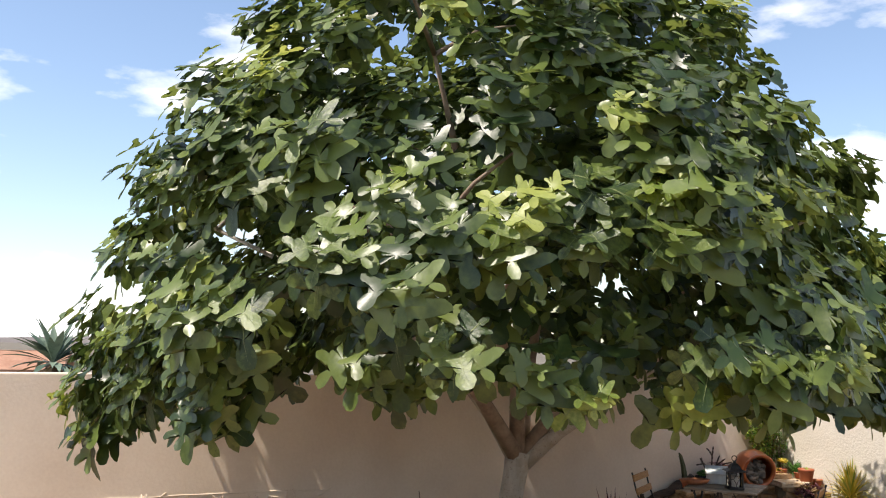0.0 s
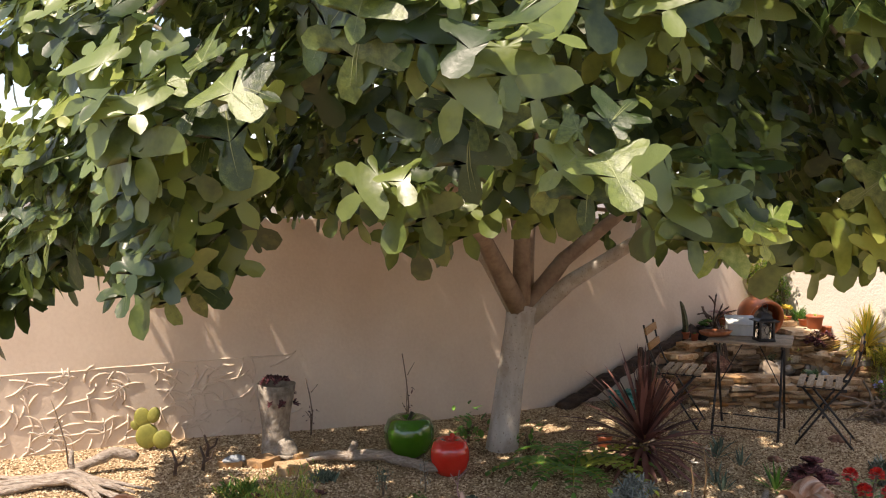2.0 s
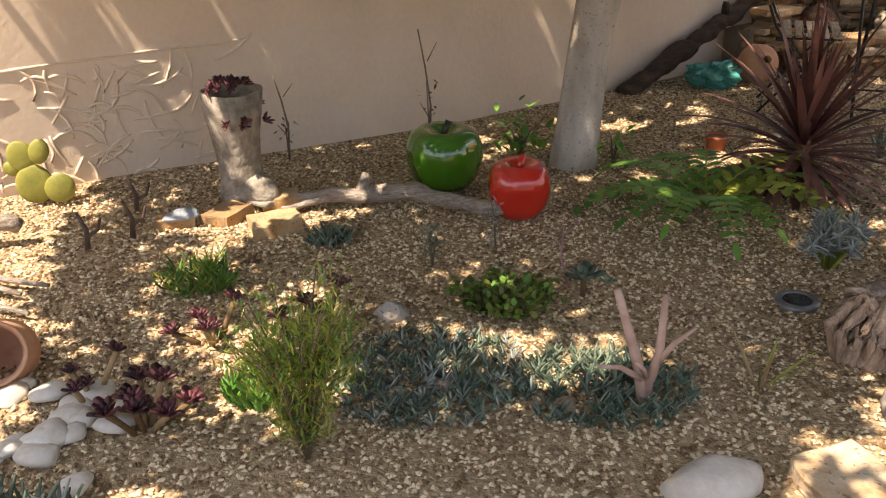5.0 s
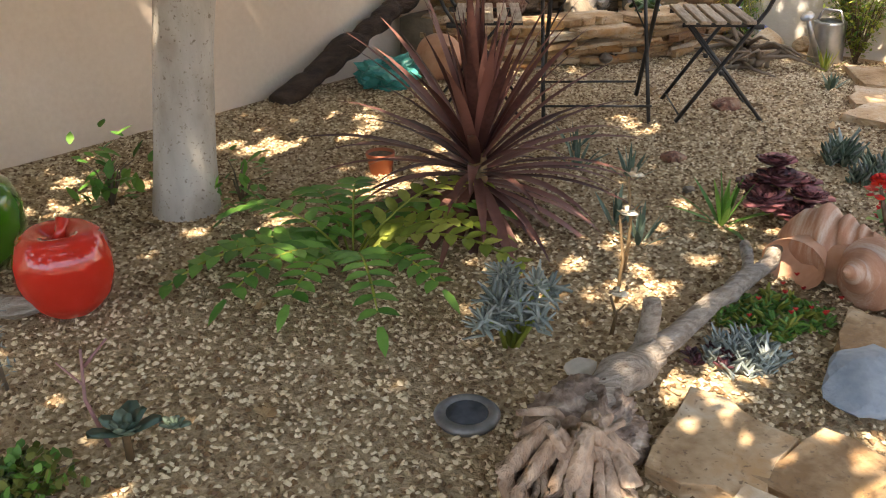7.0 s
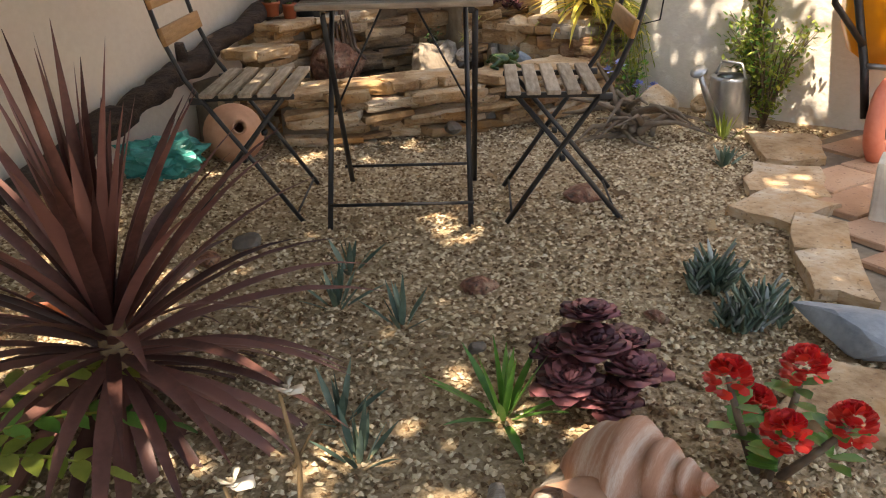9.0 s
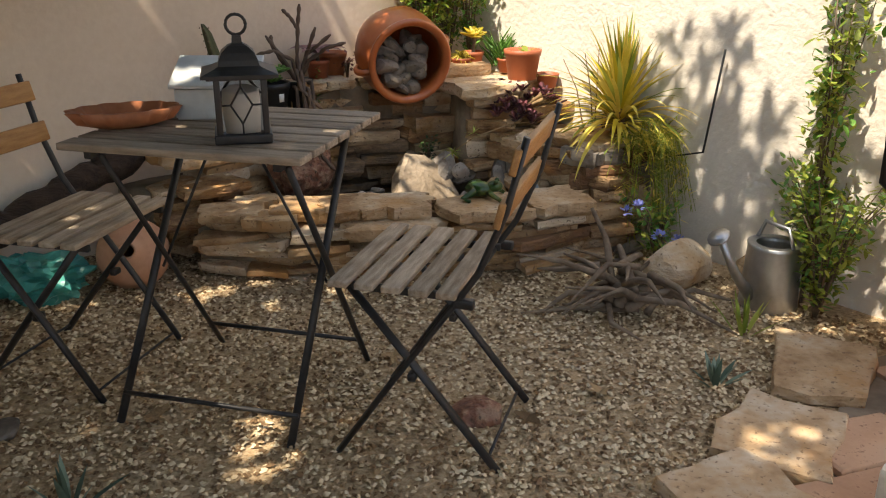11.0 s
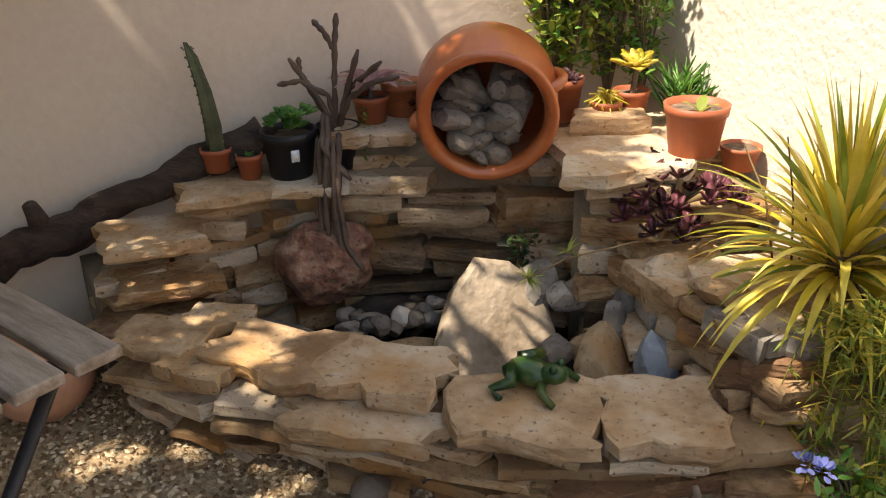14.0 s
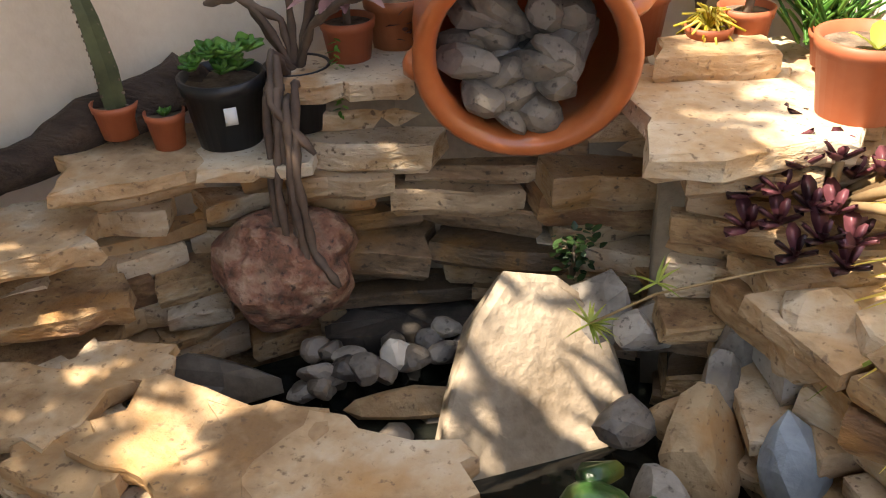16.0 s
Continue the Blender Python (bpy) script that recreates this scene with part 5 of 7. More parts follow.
stick_plant("dry_flower_stalk", g(0.91, 7.60), [([(0, 0, 0.02), (-0.03, 0.02, 0.13), (-0.02, 0.03, 0.24)], 0.005), ([(-0.02, 0.03, 0.2), (0.03, 0.04, 0.25)], 0.004), ([(-0.025, 0.02, 0.16), (-0.07, 0.03, 0.22)], 0.003)], "leaf_pink", "dry pinkish flower stalk above a succulent", "dry stalk")
leafy_bush("grey_sprig", g(0.68, 7.9), (0.04, 0.04, 0.24), 90, 0.022, "leaf_silver", "thin grey sprig standing before the red pepper", 9, "plant", 2, None, -0.4, 0.25)
leafy_bush("small_conifer_sprig", g(0.44, 7.8), (0.04, 0.04, 0.2), 160, 0.024, "leaf_blue", "small grey-green upright sprig by the driftwood", 10, "plant", 3, None, -0.4, 0.25)
finger_patch("feathery_plant", g(-0.38, 7.68), 0.13, 0.12, 70, "leaf_green", "feathery soft green plant beside the ochre stones", (0.06, 0.14), 0.7, 12, 0.007, "plant", mat2="leaf_lime")
finger_patch("blue_chalk_tuft", g(0.05, 8.0), 0.08, 0.06, 26, "leaf_blue", "small blue-grey succulent tuft near the log", (0.06, 0.1), 0.5, 14, 0.012)
for x, y, n, rr, sd_ in ((-0.33, 6.86, 9, 0.06, 1), (-0.24, 7.28, 5, 0.05, 2), (0.08, 7.36, 5, 0.055, 3), (-0.52, 6.98, 4, 0.04, 5)):
    rosette_plant("dark_aeonium", g(x, y), [(0.13 * math.cos(i * 2.4) * (i / n) ** 0.5, 0.12 * math.sin(i * 2.4) * (i / n) ** 0.5, 0.05 + 0.08 * ((i * 5) % 4) / 4, rr) for i in range(n)], "leaf_purple", "dark purple-black aeonium rosettes in the gravel", n=15, group="dark aeoniums", leaves=True)
finger_patch("green_finger_plant", g(-0.06, 6.98), 0.07, 0.07, 24, "leaf_green", "small dark green finger succulent", (0.08, 0.13), 0.4, 15, 0.014)
ground_rock(0.30, 7.42, (0.12, 0.08, 0.1), (0, 20, 10), "greystone", 31, "small grey stone in the groundcover")
for x, y, sx in ((0.34, 6.98, 0.07), (0.47, 7.02, 0.08), (0.80, 6.93, 0.08)):
    ground_rock(x, y, (sx, sx * 0.6, 0.04), (0, 15, 40), "driftwood_tan", int(x * 100), "dry tan piece of wood in the groundcover", "wood_chunk", "driftwood", 0.2)

# lit corner of the bed
def prickly_pear():
    p = thing("prickly_pear", g(-1.2, 8.36), "yellow-green prickly pear cactus by the wall", "cactus")
    for x, z, rx, rz_, tl in ((0, 0.10, 0.075, 0.085, 0.1), (0.10, 0.08, 0.06, 0.065, 0.5), (-0.03, 0.22, 0.055, 0.07, -0.2), (0.045, 0.24, 0.04, 0.055, 0.3), (-0.08, 0.17, 0.03, 0.035, -0.6)):
        bm = bmesh.new()
        res = bmesh.ops.create_icosphere(bm, subdivisions=3, radius=1.0)
        rot = Euler((0, tl, 0.25)).to_matrix()
        for v in res["verts"]:
            v.co = rot @ Vector((v.co.x * rx, v.co.y * 0.018, v.co.z * rz_)) + Vector((x, 0.01 * x, z))
        part("pad", bm, "cactus_yellow", p)

prickly_pear()
r9 = random.Random(21)
wood_piece("branch_pile", [([(-1.75 + r9.uniform(-.1, .1), 7.55 + r9.uniform(-.2, .2), 0.10), (-1.35, 7.6 + r9.uniform(-.15, .15), 0.12 + r9.uniform(0, .06)), (-0.95 + r9.uniform(-.1, .1), 7.45 + r9.uniform(-.2, .2), 0.10)], [0.014, 0.018, 0.008]) for _ in range(10)] + [([(-1.45, 7.85, 0.12), (-1.25, 7.95, 0.2), (-1.12, 8.0, 0.16)], [0.03, 0.035, 0.03]), ([(-1.4, 7.75, 0.1), (-1.42, 7.78, 0.26)], [0.02, 0.014])], "driftwood", "pile of dry bleached branches in the sun", "branches", 5)

def broken_pots():
    for (x, y, rr, h, tiltv, hd) in ((-0.98, 7.02, 0.10, 0.2, 75, -20), (-0.80, 7.10, 0.10, 0.2, 62, 15), (-0.88, 6.95, 0.07, 0.13, 85, -40)):
        b = thing("broken_terracotta_pot", g(x, y, rr * 0.8), "broken terracotta pot lying on its side", "pot", "broken pots", rz=hd)
        bm = bmesh.new()
        lathe(bm, [(0.0, -h * 0.6), (rr * 0.5, -h * 0.58), (rr, -h * 0.25), (rr * 0.95, h * 0.1), (rr * 0.84, h * 0.3), (rr * 0.93, h * 0.4), (rr * 0.85, h * 0.4), (rr * 0.74, h * 0.28), (rr * 0.86, h * 0.08), (rr * 0.9, -h * 0.25), (0.0, -h * 0.5)], 26, Euler((radians(tiltv), 0, 0)).to_matrix().to_4x4())
        part("jar", bm, "terracotta_pale", b)

broken_pots()
r9 = random.Random(33)
for k in range(22):
    x, y = r9.uniform(-0.75, -0.38), r9.uniform(6.62, 7.05)
    sx = r9.uniform(0.06, 0.13)
    ground_rock(x, y, (sx, sx * 0.75, sx * 0.5), (0, 0, r9.uniform(0, 180)), "whitestone", 400 + k, "rounded whitish cobble in a loose heap", "cobble", "stone", 0.25, 2, True)["group"] = "heap of cobbles"
ground_rock(-1.28, 6.5, (0.34, 0.26, 0.16), (0, 0, 20), "flag_pale", 61, "large pale sunlit rock at the bed edge")
flat_stone(-1.02, 6.22, 0.36, 0.24, 0.05, 15, "flag_pale", 62, "pale flat stone in full sun")
finger_patch("blue_chalk_sticks", g(-0.62, 6.40), 0.36, 0.16, 330, "leaf_blue", "dense patch of blue chalk stick succulents", (0.08, 0.15), 0.4, 16, 0.012, "groundcover", mat2="leaf_silver")
finger_patch("yellow_weeds", g(-1.45, 6.95), 0.22, 0.22, 60, "leaf_lime", "sparse yellowish weeds on the lit gravel", (0.08, 0.2), 0.5, 17, 0.006, "weeds")
finger_patch("yellow_tuft", g(-1.0, 6.62), 0.16, 0.1, 60, "leaf_lime", "yellow-green succulent tuft in the sun", (0.06, 0.13), 0.4, 18, 0.01)
stick_plant("thin_bare_sapling", g(-1.55, 8.0), [([(0, 0, 0), (-0.02, 0, 0.15), (-0.09, 0.02, 0.34), (-0.12, 0.02, 0.42)], 0.006), ([(0.0, 0, 0.04), (0.02, 0, 0.12)], 0.004)], "root", "thin bare sapling against the sunlit wall", "sapling")
for x, y in ((-0.78, 8.3), (-0.86, 7.95), (-0.72, 8.05)):
    stick_plant("cactus_stub", g(x, y), [([(0, 0, 0), (0.01, 0, 0.08), (-0.02, 0.01, 0.15)], 0.012), ([(0, 0, 0.05), (0.05, 0.01, 0.08), (0.07, 0.0, 0.13)], 0.009)], "cactus_brown", "small branching brown cactus stub", "cactus")

# plants against the wall, trunk foot
for s, d, h in ((-1.60, 0.40, 0.62), (-2.25, 0.14, 0.42)):
    b = wf(s, d, 0.0)
    stick_plant("dry_wall_shrub", g(b.x, b.y), [([(0, 0, 0), (0.01, 0, h * 0.4), (-0.01, 0, h * 0.7), (-0.04, 0, h)], 0.006), ([(0, 0, h * 0.75), (0.05, 0, h * 0.9)], 0.003), ([(0, 0, h * 0.3), (-0.04, 0.0, h * 0.42)], 0.003)], "root", "dry leggy shrub stem against the wall", "shrub")
    pb = leafy_bush("sparse_wall_shrub", g(b.x, b.y, h * 0.1), (0.035, 0.03, h * 0.5), 14, 0.03, "leaf_purple", "few dark leaves of a dry wall shrub", int(h * 100), "shrub", 2)
leafy_bush("fig_sucker", g(0.88, 9.08), (0.13, 0.1, 0.2), 60, 0.07, "leaf_green", "green sucker shoots at the tree foot", 22, "shoots", 8)
leafy_bush("fig_sucker", g(1.32, 8.94), (0.09, 0.08, 0.18), 36, 0.06, "leaf_green", "green sucker shoots at the tree foot", 23, "shoots", 6)
flower_pot(g(1.87, 9.12), 0.055, 0.085, "plastic_terra", "small orange plastic pot standing in gravel")

def timber():
    b0, b1 = wf(-0.02, 0.12, 0.0), wf(1.50, 0.09, 0.60)
    n = 10
    pts = [b0.lerp(b1, k / n) for k in range(n + 1)]
    wood_piece("leaning_timber", [(pts, [0.062] * 4 + [0.055] * 3 + [0.045] * 4), ([pts[6], pts[6] + Vector((-0.02, -0.01, 0.1))], [0.035, 0.02]), ([pts[9] + Vector((0, 0, -0.02)), wf(1.54, 0.13, 0.60)], [0.04, 0.03])], "beam", "dark rotten timber leaning against the wall and pond ledge", "timber", 7)

timber()

def sack_and_jar():
    bm = bmesh.new()
    res = bmesh.ops.create_icosphere(bm, subdivisions=4, radius=1.0)
    for v in res["verts"]:
        c = v.co.copy()
        k = 1 + 0.45 * noise.noise(c * 1.9) + 0.30 * noise.noise(c * 4.5) + 0.12 * noise.noise(c * 11)
        v.co = Vector((c.x * 0.16 * k, c.y * 0.10 * k, max(0.0, 0.07 + c.z * 0.09 * k + 0.03 * (c.x < 0) * abs(c.x))))
    ob = solid("plastic_sack", bm, "teal_bag", "crumpled teal plastic sack on the gravel by the wall", "sack")
    ob.location = g(2.24, 10.36)
    j = thing("round_clay_jar", g(2.53, 10.46, 0.115), "round pale terracotta jar lying on its side", "jar")
    q = Vector((0, 0, 1)).rotation_difference(Vector((0.1, -0.95, 0.42)).normalized()).to_matrix().to_4x4()
    bm = bmesh.new()
    lathe(bm, [(0.0, -0.13), (0.06, -0.12), (0.11, -0.07), (0.128, 0.0), (0.11, 0.07), (0.065, 0.112), (0.03, 0.122), (0.032, 0.14), (0.024, 0.14), (0.02, 0.115), (0.05, 0.10), (0.09, 0.05), (0.1, 0.0), (0.0, -0.1)], 30, q)
    part("body", bm, "terracotta_pale", j)

sack_and_jar()

# bed edge towards the chairs
rosette_plant("purple_aeonium", g(3.02, 8.24), [(0, 0, 0.11, 0.095), (-0.085, -0.05, 0.07, 0.09), (0.07, -0.06, 0.07, 0.085), (0.03, 0.07, 0.15, 0.08), (-0.01, -0.09, 0.035, 0.08), (0.10, 0.03, 0.09, 0.075), (-0.06, 0.05, 0.09, 0.075)], "aeonium_red", "burgundy aeonium with several large rosettes", n=42, wide=0.62, cup=0.15, leaves=True)
strap_plant("green_aloe", g(2.81, 8.24), 16, 0.19, 0.022, "leaf_green", "small bright green aloe with toothed leaves", droop=0.4, seed=4, low=0.1, category="aloe", segs=5)
for x, y, n in ((2.60, 8.90, 14), (2.73, 8.72, 12), (2.48, 8.20, 12), (2.48, 8.36, 9), (2.69, 9.12, 9)):
    strap_plant("green_gasteria", g(x, y), n, 0.13, 0.018, "leaf_blue", "clump of short pointed green succulent leaves", droop=0.1, seed=int(x * 100), low=0.35, category="succulent", segs=4)
for x, y, rr in ((3.60, 8.62, 0.07), (3.57, 8.40, 0.09)):
    finger_patch("senecio_clump", g(x, y), rr, rr * 0.7, 38, "leaf_blue", "clump of blue-green finger succulents beside flagstones", (0.07, 0.14), 0.45, int(x * 50), 0.013, mat2="leaf_silver")
strap_plant("small_agave", g(4.31, 9.53), 14, 0.09, 0.02, "leaf_blue", "tiny dark agave in the gravel", droop=0.05, seed=3, low=0.3, category="agave", segs=4)
strap_plant("small_agave", g(4.52, 9.83), 12, 0.14, 0.016, "leaf_lime", "tiny yellow-green agave before the can", droop=0.1, seed=6, low=0.4, category="agave", segs=4)
for k, (x, y, sx) in enumerate(((3.0, 8.85, 0.11), (2.435, 9.44, 0.11), (2.30, 9.35, 0.10), (2.24, 9.28, 0.08), (3.36, 8.51, 0.07), (4.28, 9.30, 0.08), (3.62, 9.42, 0.16), (2.86, 8.52, 0.06))):
    ground_rock(x, y, (sx, sx * 0.7, sx * 0.5), (0, 0, 30 * k), "redrock" if k % 2 == 0 else "darkstone", 500 + k, "dark brown stone lying on the gravel", "stone", "stone", 0.3, 3)

def milii():
    p = thing("crown_of_thorns", g(3.20, 7.88), "thorny stems with round clusters of red flowers", "flowering plant")
    for k, (x, y, z) in enumerate(((-0.07, 0.05, 0.20), (0.06, 0.0, 0.22), (-0.04, -0.08, 0.15), (0.09, -0.10, 0.15), (0.02, 0.08, 0.10))):
        bm = bmesh.new()
        tube(bm, [(x * 0.2, y * 0.2, 0), (x * 0.7, y * 0.7, z * 0.6), (x, y, z)], [0.010, 0.008, 0.005], 7)
        st = part("stem", bm, "root", p)
        bm = bmesh.new()
        r = random.Random(k)
        for j in range(80):
            a, el = r.uniform(0, 6.28), r.uniform(-0.5, 1.5)
            w = Vector((math.cos(a) * math.cos(el), math.sin(a) * math.cos(el), math.sin(el)))
            blade(bm, Vector((x, y, z)) + w * 0.028, w + Vector((r.uniform(-.8, .8), r.uniform(-.8, .8), r.uniform(-.3, .8))), 0.02, 0.026, 0.3, 2, -0.2, (0.6, 1.0, 0.5))
        part("flower_head", bm, "flower_red", st)
        bm = bmesh.new()
        for j in range(9):
            a = r.uniform(0, 6.28)
            blade(bm, (x * 0.8, y * 0.8, z * r.uniform(0.35, 0.9)), (math.cos(a), math.sin(a), 0.3), 0.06, 0.03, 0.4, 3, 0.2, (0.3, 0.9, 1.0, 0.2))
        tagged(part("leafage", bm, "leaf_green", st), kind="stuff")

milii()

def shell(place, rz, size, label, seed):
    """A spiral terracotta sea shell."""
    p = thing("terracotta_shell", place, label, "garden ornament", "terracotta shells", rz=rz)
    bm = bmesh.new()
    prof = [(0.0, 0.62)]
    k = 0
    for z0, r0 in ((0.52, 0.07), (0.40, 0.14), (0.24, 0.25), (0.02, 0.40)):
        for f in (0.0, 0.33, 0.66, 0.9):
            prof.append((r0 * (0.80 + 0.26 * math.sin(math.pi * (f * 0.85 + 0.12))), z0 + (0.62 - z0) * 0.5 * (0.45 - f * 0.62)))
    prof += [(0.34, -0.16), (0.22, -0.32), (0.10, -0.44), (0.0, -0.46)]
    q = Euler((radians(-74), 0, 0)).to_matrix().to_4x4()
    lathe(bm, [(a * size, b * size) for a, b in prof], 30, q, lambda u, z: 1 + 0.06 * math.sin(u * 6.283 + z * 40 / max(size, 0.1) * 0.2))
    part("spire", bm, "shell_clay", p)
    bm = bmesh.new()
    rings = []
    for t in range(8):
        f = t / 7
        c = q @ (Vector((0.28 + 0.22 * f, 0.10 * f, -0.05 - 0.12 * f)) * size)
        rad = size * (0.16 + 0.13 * f)
        rings.append([bm.verts.new(c + q @ Vector((0.35 * rad * math.cos(b), rad * math.sin(b), rad * 1.25 * math.cos(b)))) for b in [2 * math.pi * m / 16 for m in range(16)]])
    for r0, r1 in zip(rings, rings[1:]):
        for m in range(16):
            bm.faces.new((r0[m], r0[(m + 1) % 16], r1[(m + 1) % 16], r1[m]))
    part("flared_lip", bm, "terracotta_pale", p)

M["shell_clay"] = surf("banded_shell_clay", (0.36, 0.17, 0.10), (0.64, 0.50, 0.40), 3.2, 0.8, 0.3, 60, c3=(0.46, 0.24, 0.15), stretch=(1, 18, 3))
shell(g(2.88, 7.86, 0.10), 215, 0.27, "banded terracotta sea shell ornament on the bed edge", 1)
shell(g(2.88, 7.64, 0.09), 100, 0.24, "pale terracotta shell ornament lying by the flagstones", 2)
finger_patch("red_flower_groundcover", g(2.58, 7.66), 0.16, 0.12, 160, "leaf_green", "bright green groundcover with tiny red flowers", (0.03, 0.06), 0.8, 19, 0.014, "groundcover", 0, mat2="leaf_lime")
r9 = random.Random(50)
redp = thing("ice_plant_flowers", g(2.6, 7.66), "tiny red flowers over green groundcover", "flowers")
for k in range(16):
    bm = bmesh.new()
    x, y = r9.uniform(-.16, .16), r9.uniform(-.12, .12)
    rosette_bm(bm, (x, y, 0.05), 0.013, 9, k, (0, 0, 1), 0.3, 0.6, 0.001)
    part("flower", bm, "flower_red", redp)
finger_patch("silver_dusty_clump", g(2.36, 7.50), 0.10, 0.08, 80, "leaf_silver", "small silver-leaved clump beside the log", (0.05, 0.09), 0.7, 20, 0.01)
rosette_plant("tiny_dark_rosettes", g(2.28, 7.50), [(0.05 * math.cos(i * 2.4), 0.04 * math.sin(i * 2.4), 0.02, 0.035) for i in range(6)], "leaf_purple", "tiny dark rosettes near the grey log", n=12)
for x, y, h in ((2.22, 7.86, 0.26), (2.12, 7.70, 0.12), (2.33, 8.02, 0.30)):
    bs = stick_plant("dry_bract_plant", g(x, y), [([(0, 0, 0), (0.01, 0.0, h * 0.5), (-0.01, 0, h)], 0.006), ([(0, 0, h * 0.5), (0.04, 0.01, h * 0.7)], 0.004)], "leaf_dry", "thin dry stem with a pale papery bract", "dry stem")
    bm = bmesh.new()
    rosette_bm(bm, (0, 0, 0), 0.042, 6, int(h * 100), (0.2, -0.7, 1), 0.45, 0.8, 0.001)
    fl = part("bract", bm, "flower_cream", bs, "pale papery bract")
    fl.location = (0, 0, h)

def ground_light(x, y, label):
    p = thing("ground_light", g(x, y), label, "garden light")
    bm = bmesh.new()
    lathe(bm, [(0.0, 0.0), (0.07, 0.0), (0.075, 0.012), (0.066, 0.02), (0.05, 0.018), (0.048, 0.012), (0.0, 0.012)], 30)
    part("ring", bm, "lamp_disc", p)
    bm = bmesh.new()
    bmesh.ops.create_circle(bm, cap_ends=True, radius=0.048, segments=24, matrix=Matrix.Translation((0, 0, 0.015)))
    part("lens", bm, "lens_dark", p)

ground_light(1.66, 7.50, "flat round solar ground light in the gravel")
ground_light(-0.22, 6.42, "round solar ground light among the succulents")

# stones along the paving
for a in ((2.09, 7.19, 0.34, 0.24, 0.05, 35, "flag_pale", 71), (2.25, 7.05, 0.26, 0.2, 0.05, 20, "flag_pale", 72), (2.72, 7.42, 0.26, 0.2, 0.06, 40, "flag_pale", 74), (3.1, 7.55, 0.4, 0.28, 0.05, 30, "flag_pale", 75), (3.50, 7.98, 0.30, 0.26, 0.05, 40, "flag_pale", 76), (3.92, 8.50, 0.34, 0.2, 0.05, 60, "flag_pale", 78), (4.08, 8.74, 0.32, 0.2, 0.05, 50, "flag_pale", 79), (4.14, 9.0, 0.3, 0.26, 0.05, 20, "flag_pale", 80), (4.36, 9.22, 0.36, 0.3, 0.045, 55, "flag_pale", 81), (4.62, 9.55, 0.4, 0.28, 0.045, 60, "flag_pale", 82), (1.42, 6.56, 0.24, 0.24, 0.07, 15, "flag_pale", 83), (1.66, 6.62, 0.2, 0.12, 0.05, 20, "ochre", 84), (0.55, 6.30, 0.28, 0.2, 0.05, 10, "flag_pale", 85), (0.15, 6.20, 0.3, 0.2, 0.05, 0, "flag_pale", 86), (-0.3, 6.1, 0.3, 0.22, 0.05, 10, "flag_pale", 87), (2.0, 6.92, 0.3, 0.2, 0.05, 30, "flag_pale", 88)):
    flat_stone(*a[:7], a[7], "flat blue-grey stone edging the bed" if a[6] == "bluestone" else "pale broken flagstone edging the bed")
ground_rock(3.74, 8.19, (0.42, 0.24, 0.12), (0, 4, -60), "bluestone", 93, "blue-grey layered rock edging the bed", "boulder", "rock", 0.15, 10)
ground_rock(2.56, 7.29, (0.30, 0.22, 0.10), (0, 0, 35), "bluestone", 94, "blue-grey layered rock edging the bed", "boulder", "rock", 0.2, 10)
ground_rock(1.80, 6.86, (0.32, 0.24, 0.14), (0, 0, 20), "greystone", 91, "rounded grey boulder at the bed edge", "boulder", "rock", 0.3, 3, True)
ground_rock(1.10, 6.58, (0.26, 0.16, 0.12), (0, 0, 10), "whitestone", 92, "whitish rounded boulder at the bed edge", "boulder", "rock", 0.3, 3, True)
for k, (x, y, sx) in enumerate(((1.98, 7.58, 0.09), (2.07, 7.56, 0.08), (1.93, 7.50, 0.11))):
    ground_rock(x, y, (sx, sx * 0.8, sx * 0.5), (0, 0, 40 * k), "whitestone", 95 + k, "pale rounded pebble by the grey log", "cobble", "stone", 0.25, 2, True)

# ---- potted plants and details round the pond ----
def column_cactus():
    p = flower_pot(wf(1.37, 0.13, 0.515), 0.042, 0.065, "plastic_terra", "small terracotta pot with a tall ribbed cactus")
    bm = bmesh.new()
    pts = [(0, 0, 0.05), (0.0, 0, 0.13), (-0.012, 0, 0.22), (-0.035, 0.0, 0.31), (-0.05, 0.0, 0.345)]
    rings = []
    for i, q in enumerate(pts):
        w = (0.022, 0.022, 0.019, 0.014, 0.005)[i]
        rings.append([bm.verts.new(Vector(q) + Vector((math.cos(a), math.sin(a), 0)) * w * (1.25 if k % 2 == 0 else 0.6)) for k, a in enumerate([2 * math.pi * j / 8 for j in range(8)])])
    for r0, r1 in zip(rings, rings[1:]):
        for k in range(8):
            bm.faces.new((r0[k], r0[(k + 1) % 8], r1[(k + 1) % 8], r1[k]))
    bm.faces.new(rings[-1])
    part("column", bm, "cactus", p, smooth=False)
    bm = bmesh.new()
    for k in range(4):
        a = math.pi / 2 * k
        for j in range(12):
            f = j / 11
            z = 0.06 + 0.27 * f
            rr = 0.027 - 0.010 * f
            rock(bm, (math.cos(a) * rr - 0.045 * f * f, math.sin(a) * rr, z), (0.007, 0.007, 0.007), (0, 0, 0), 0.1, j, 1, 0)
    part("areoles", bm, "root", p)

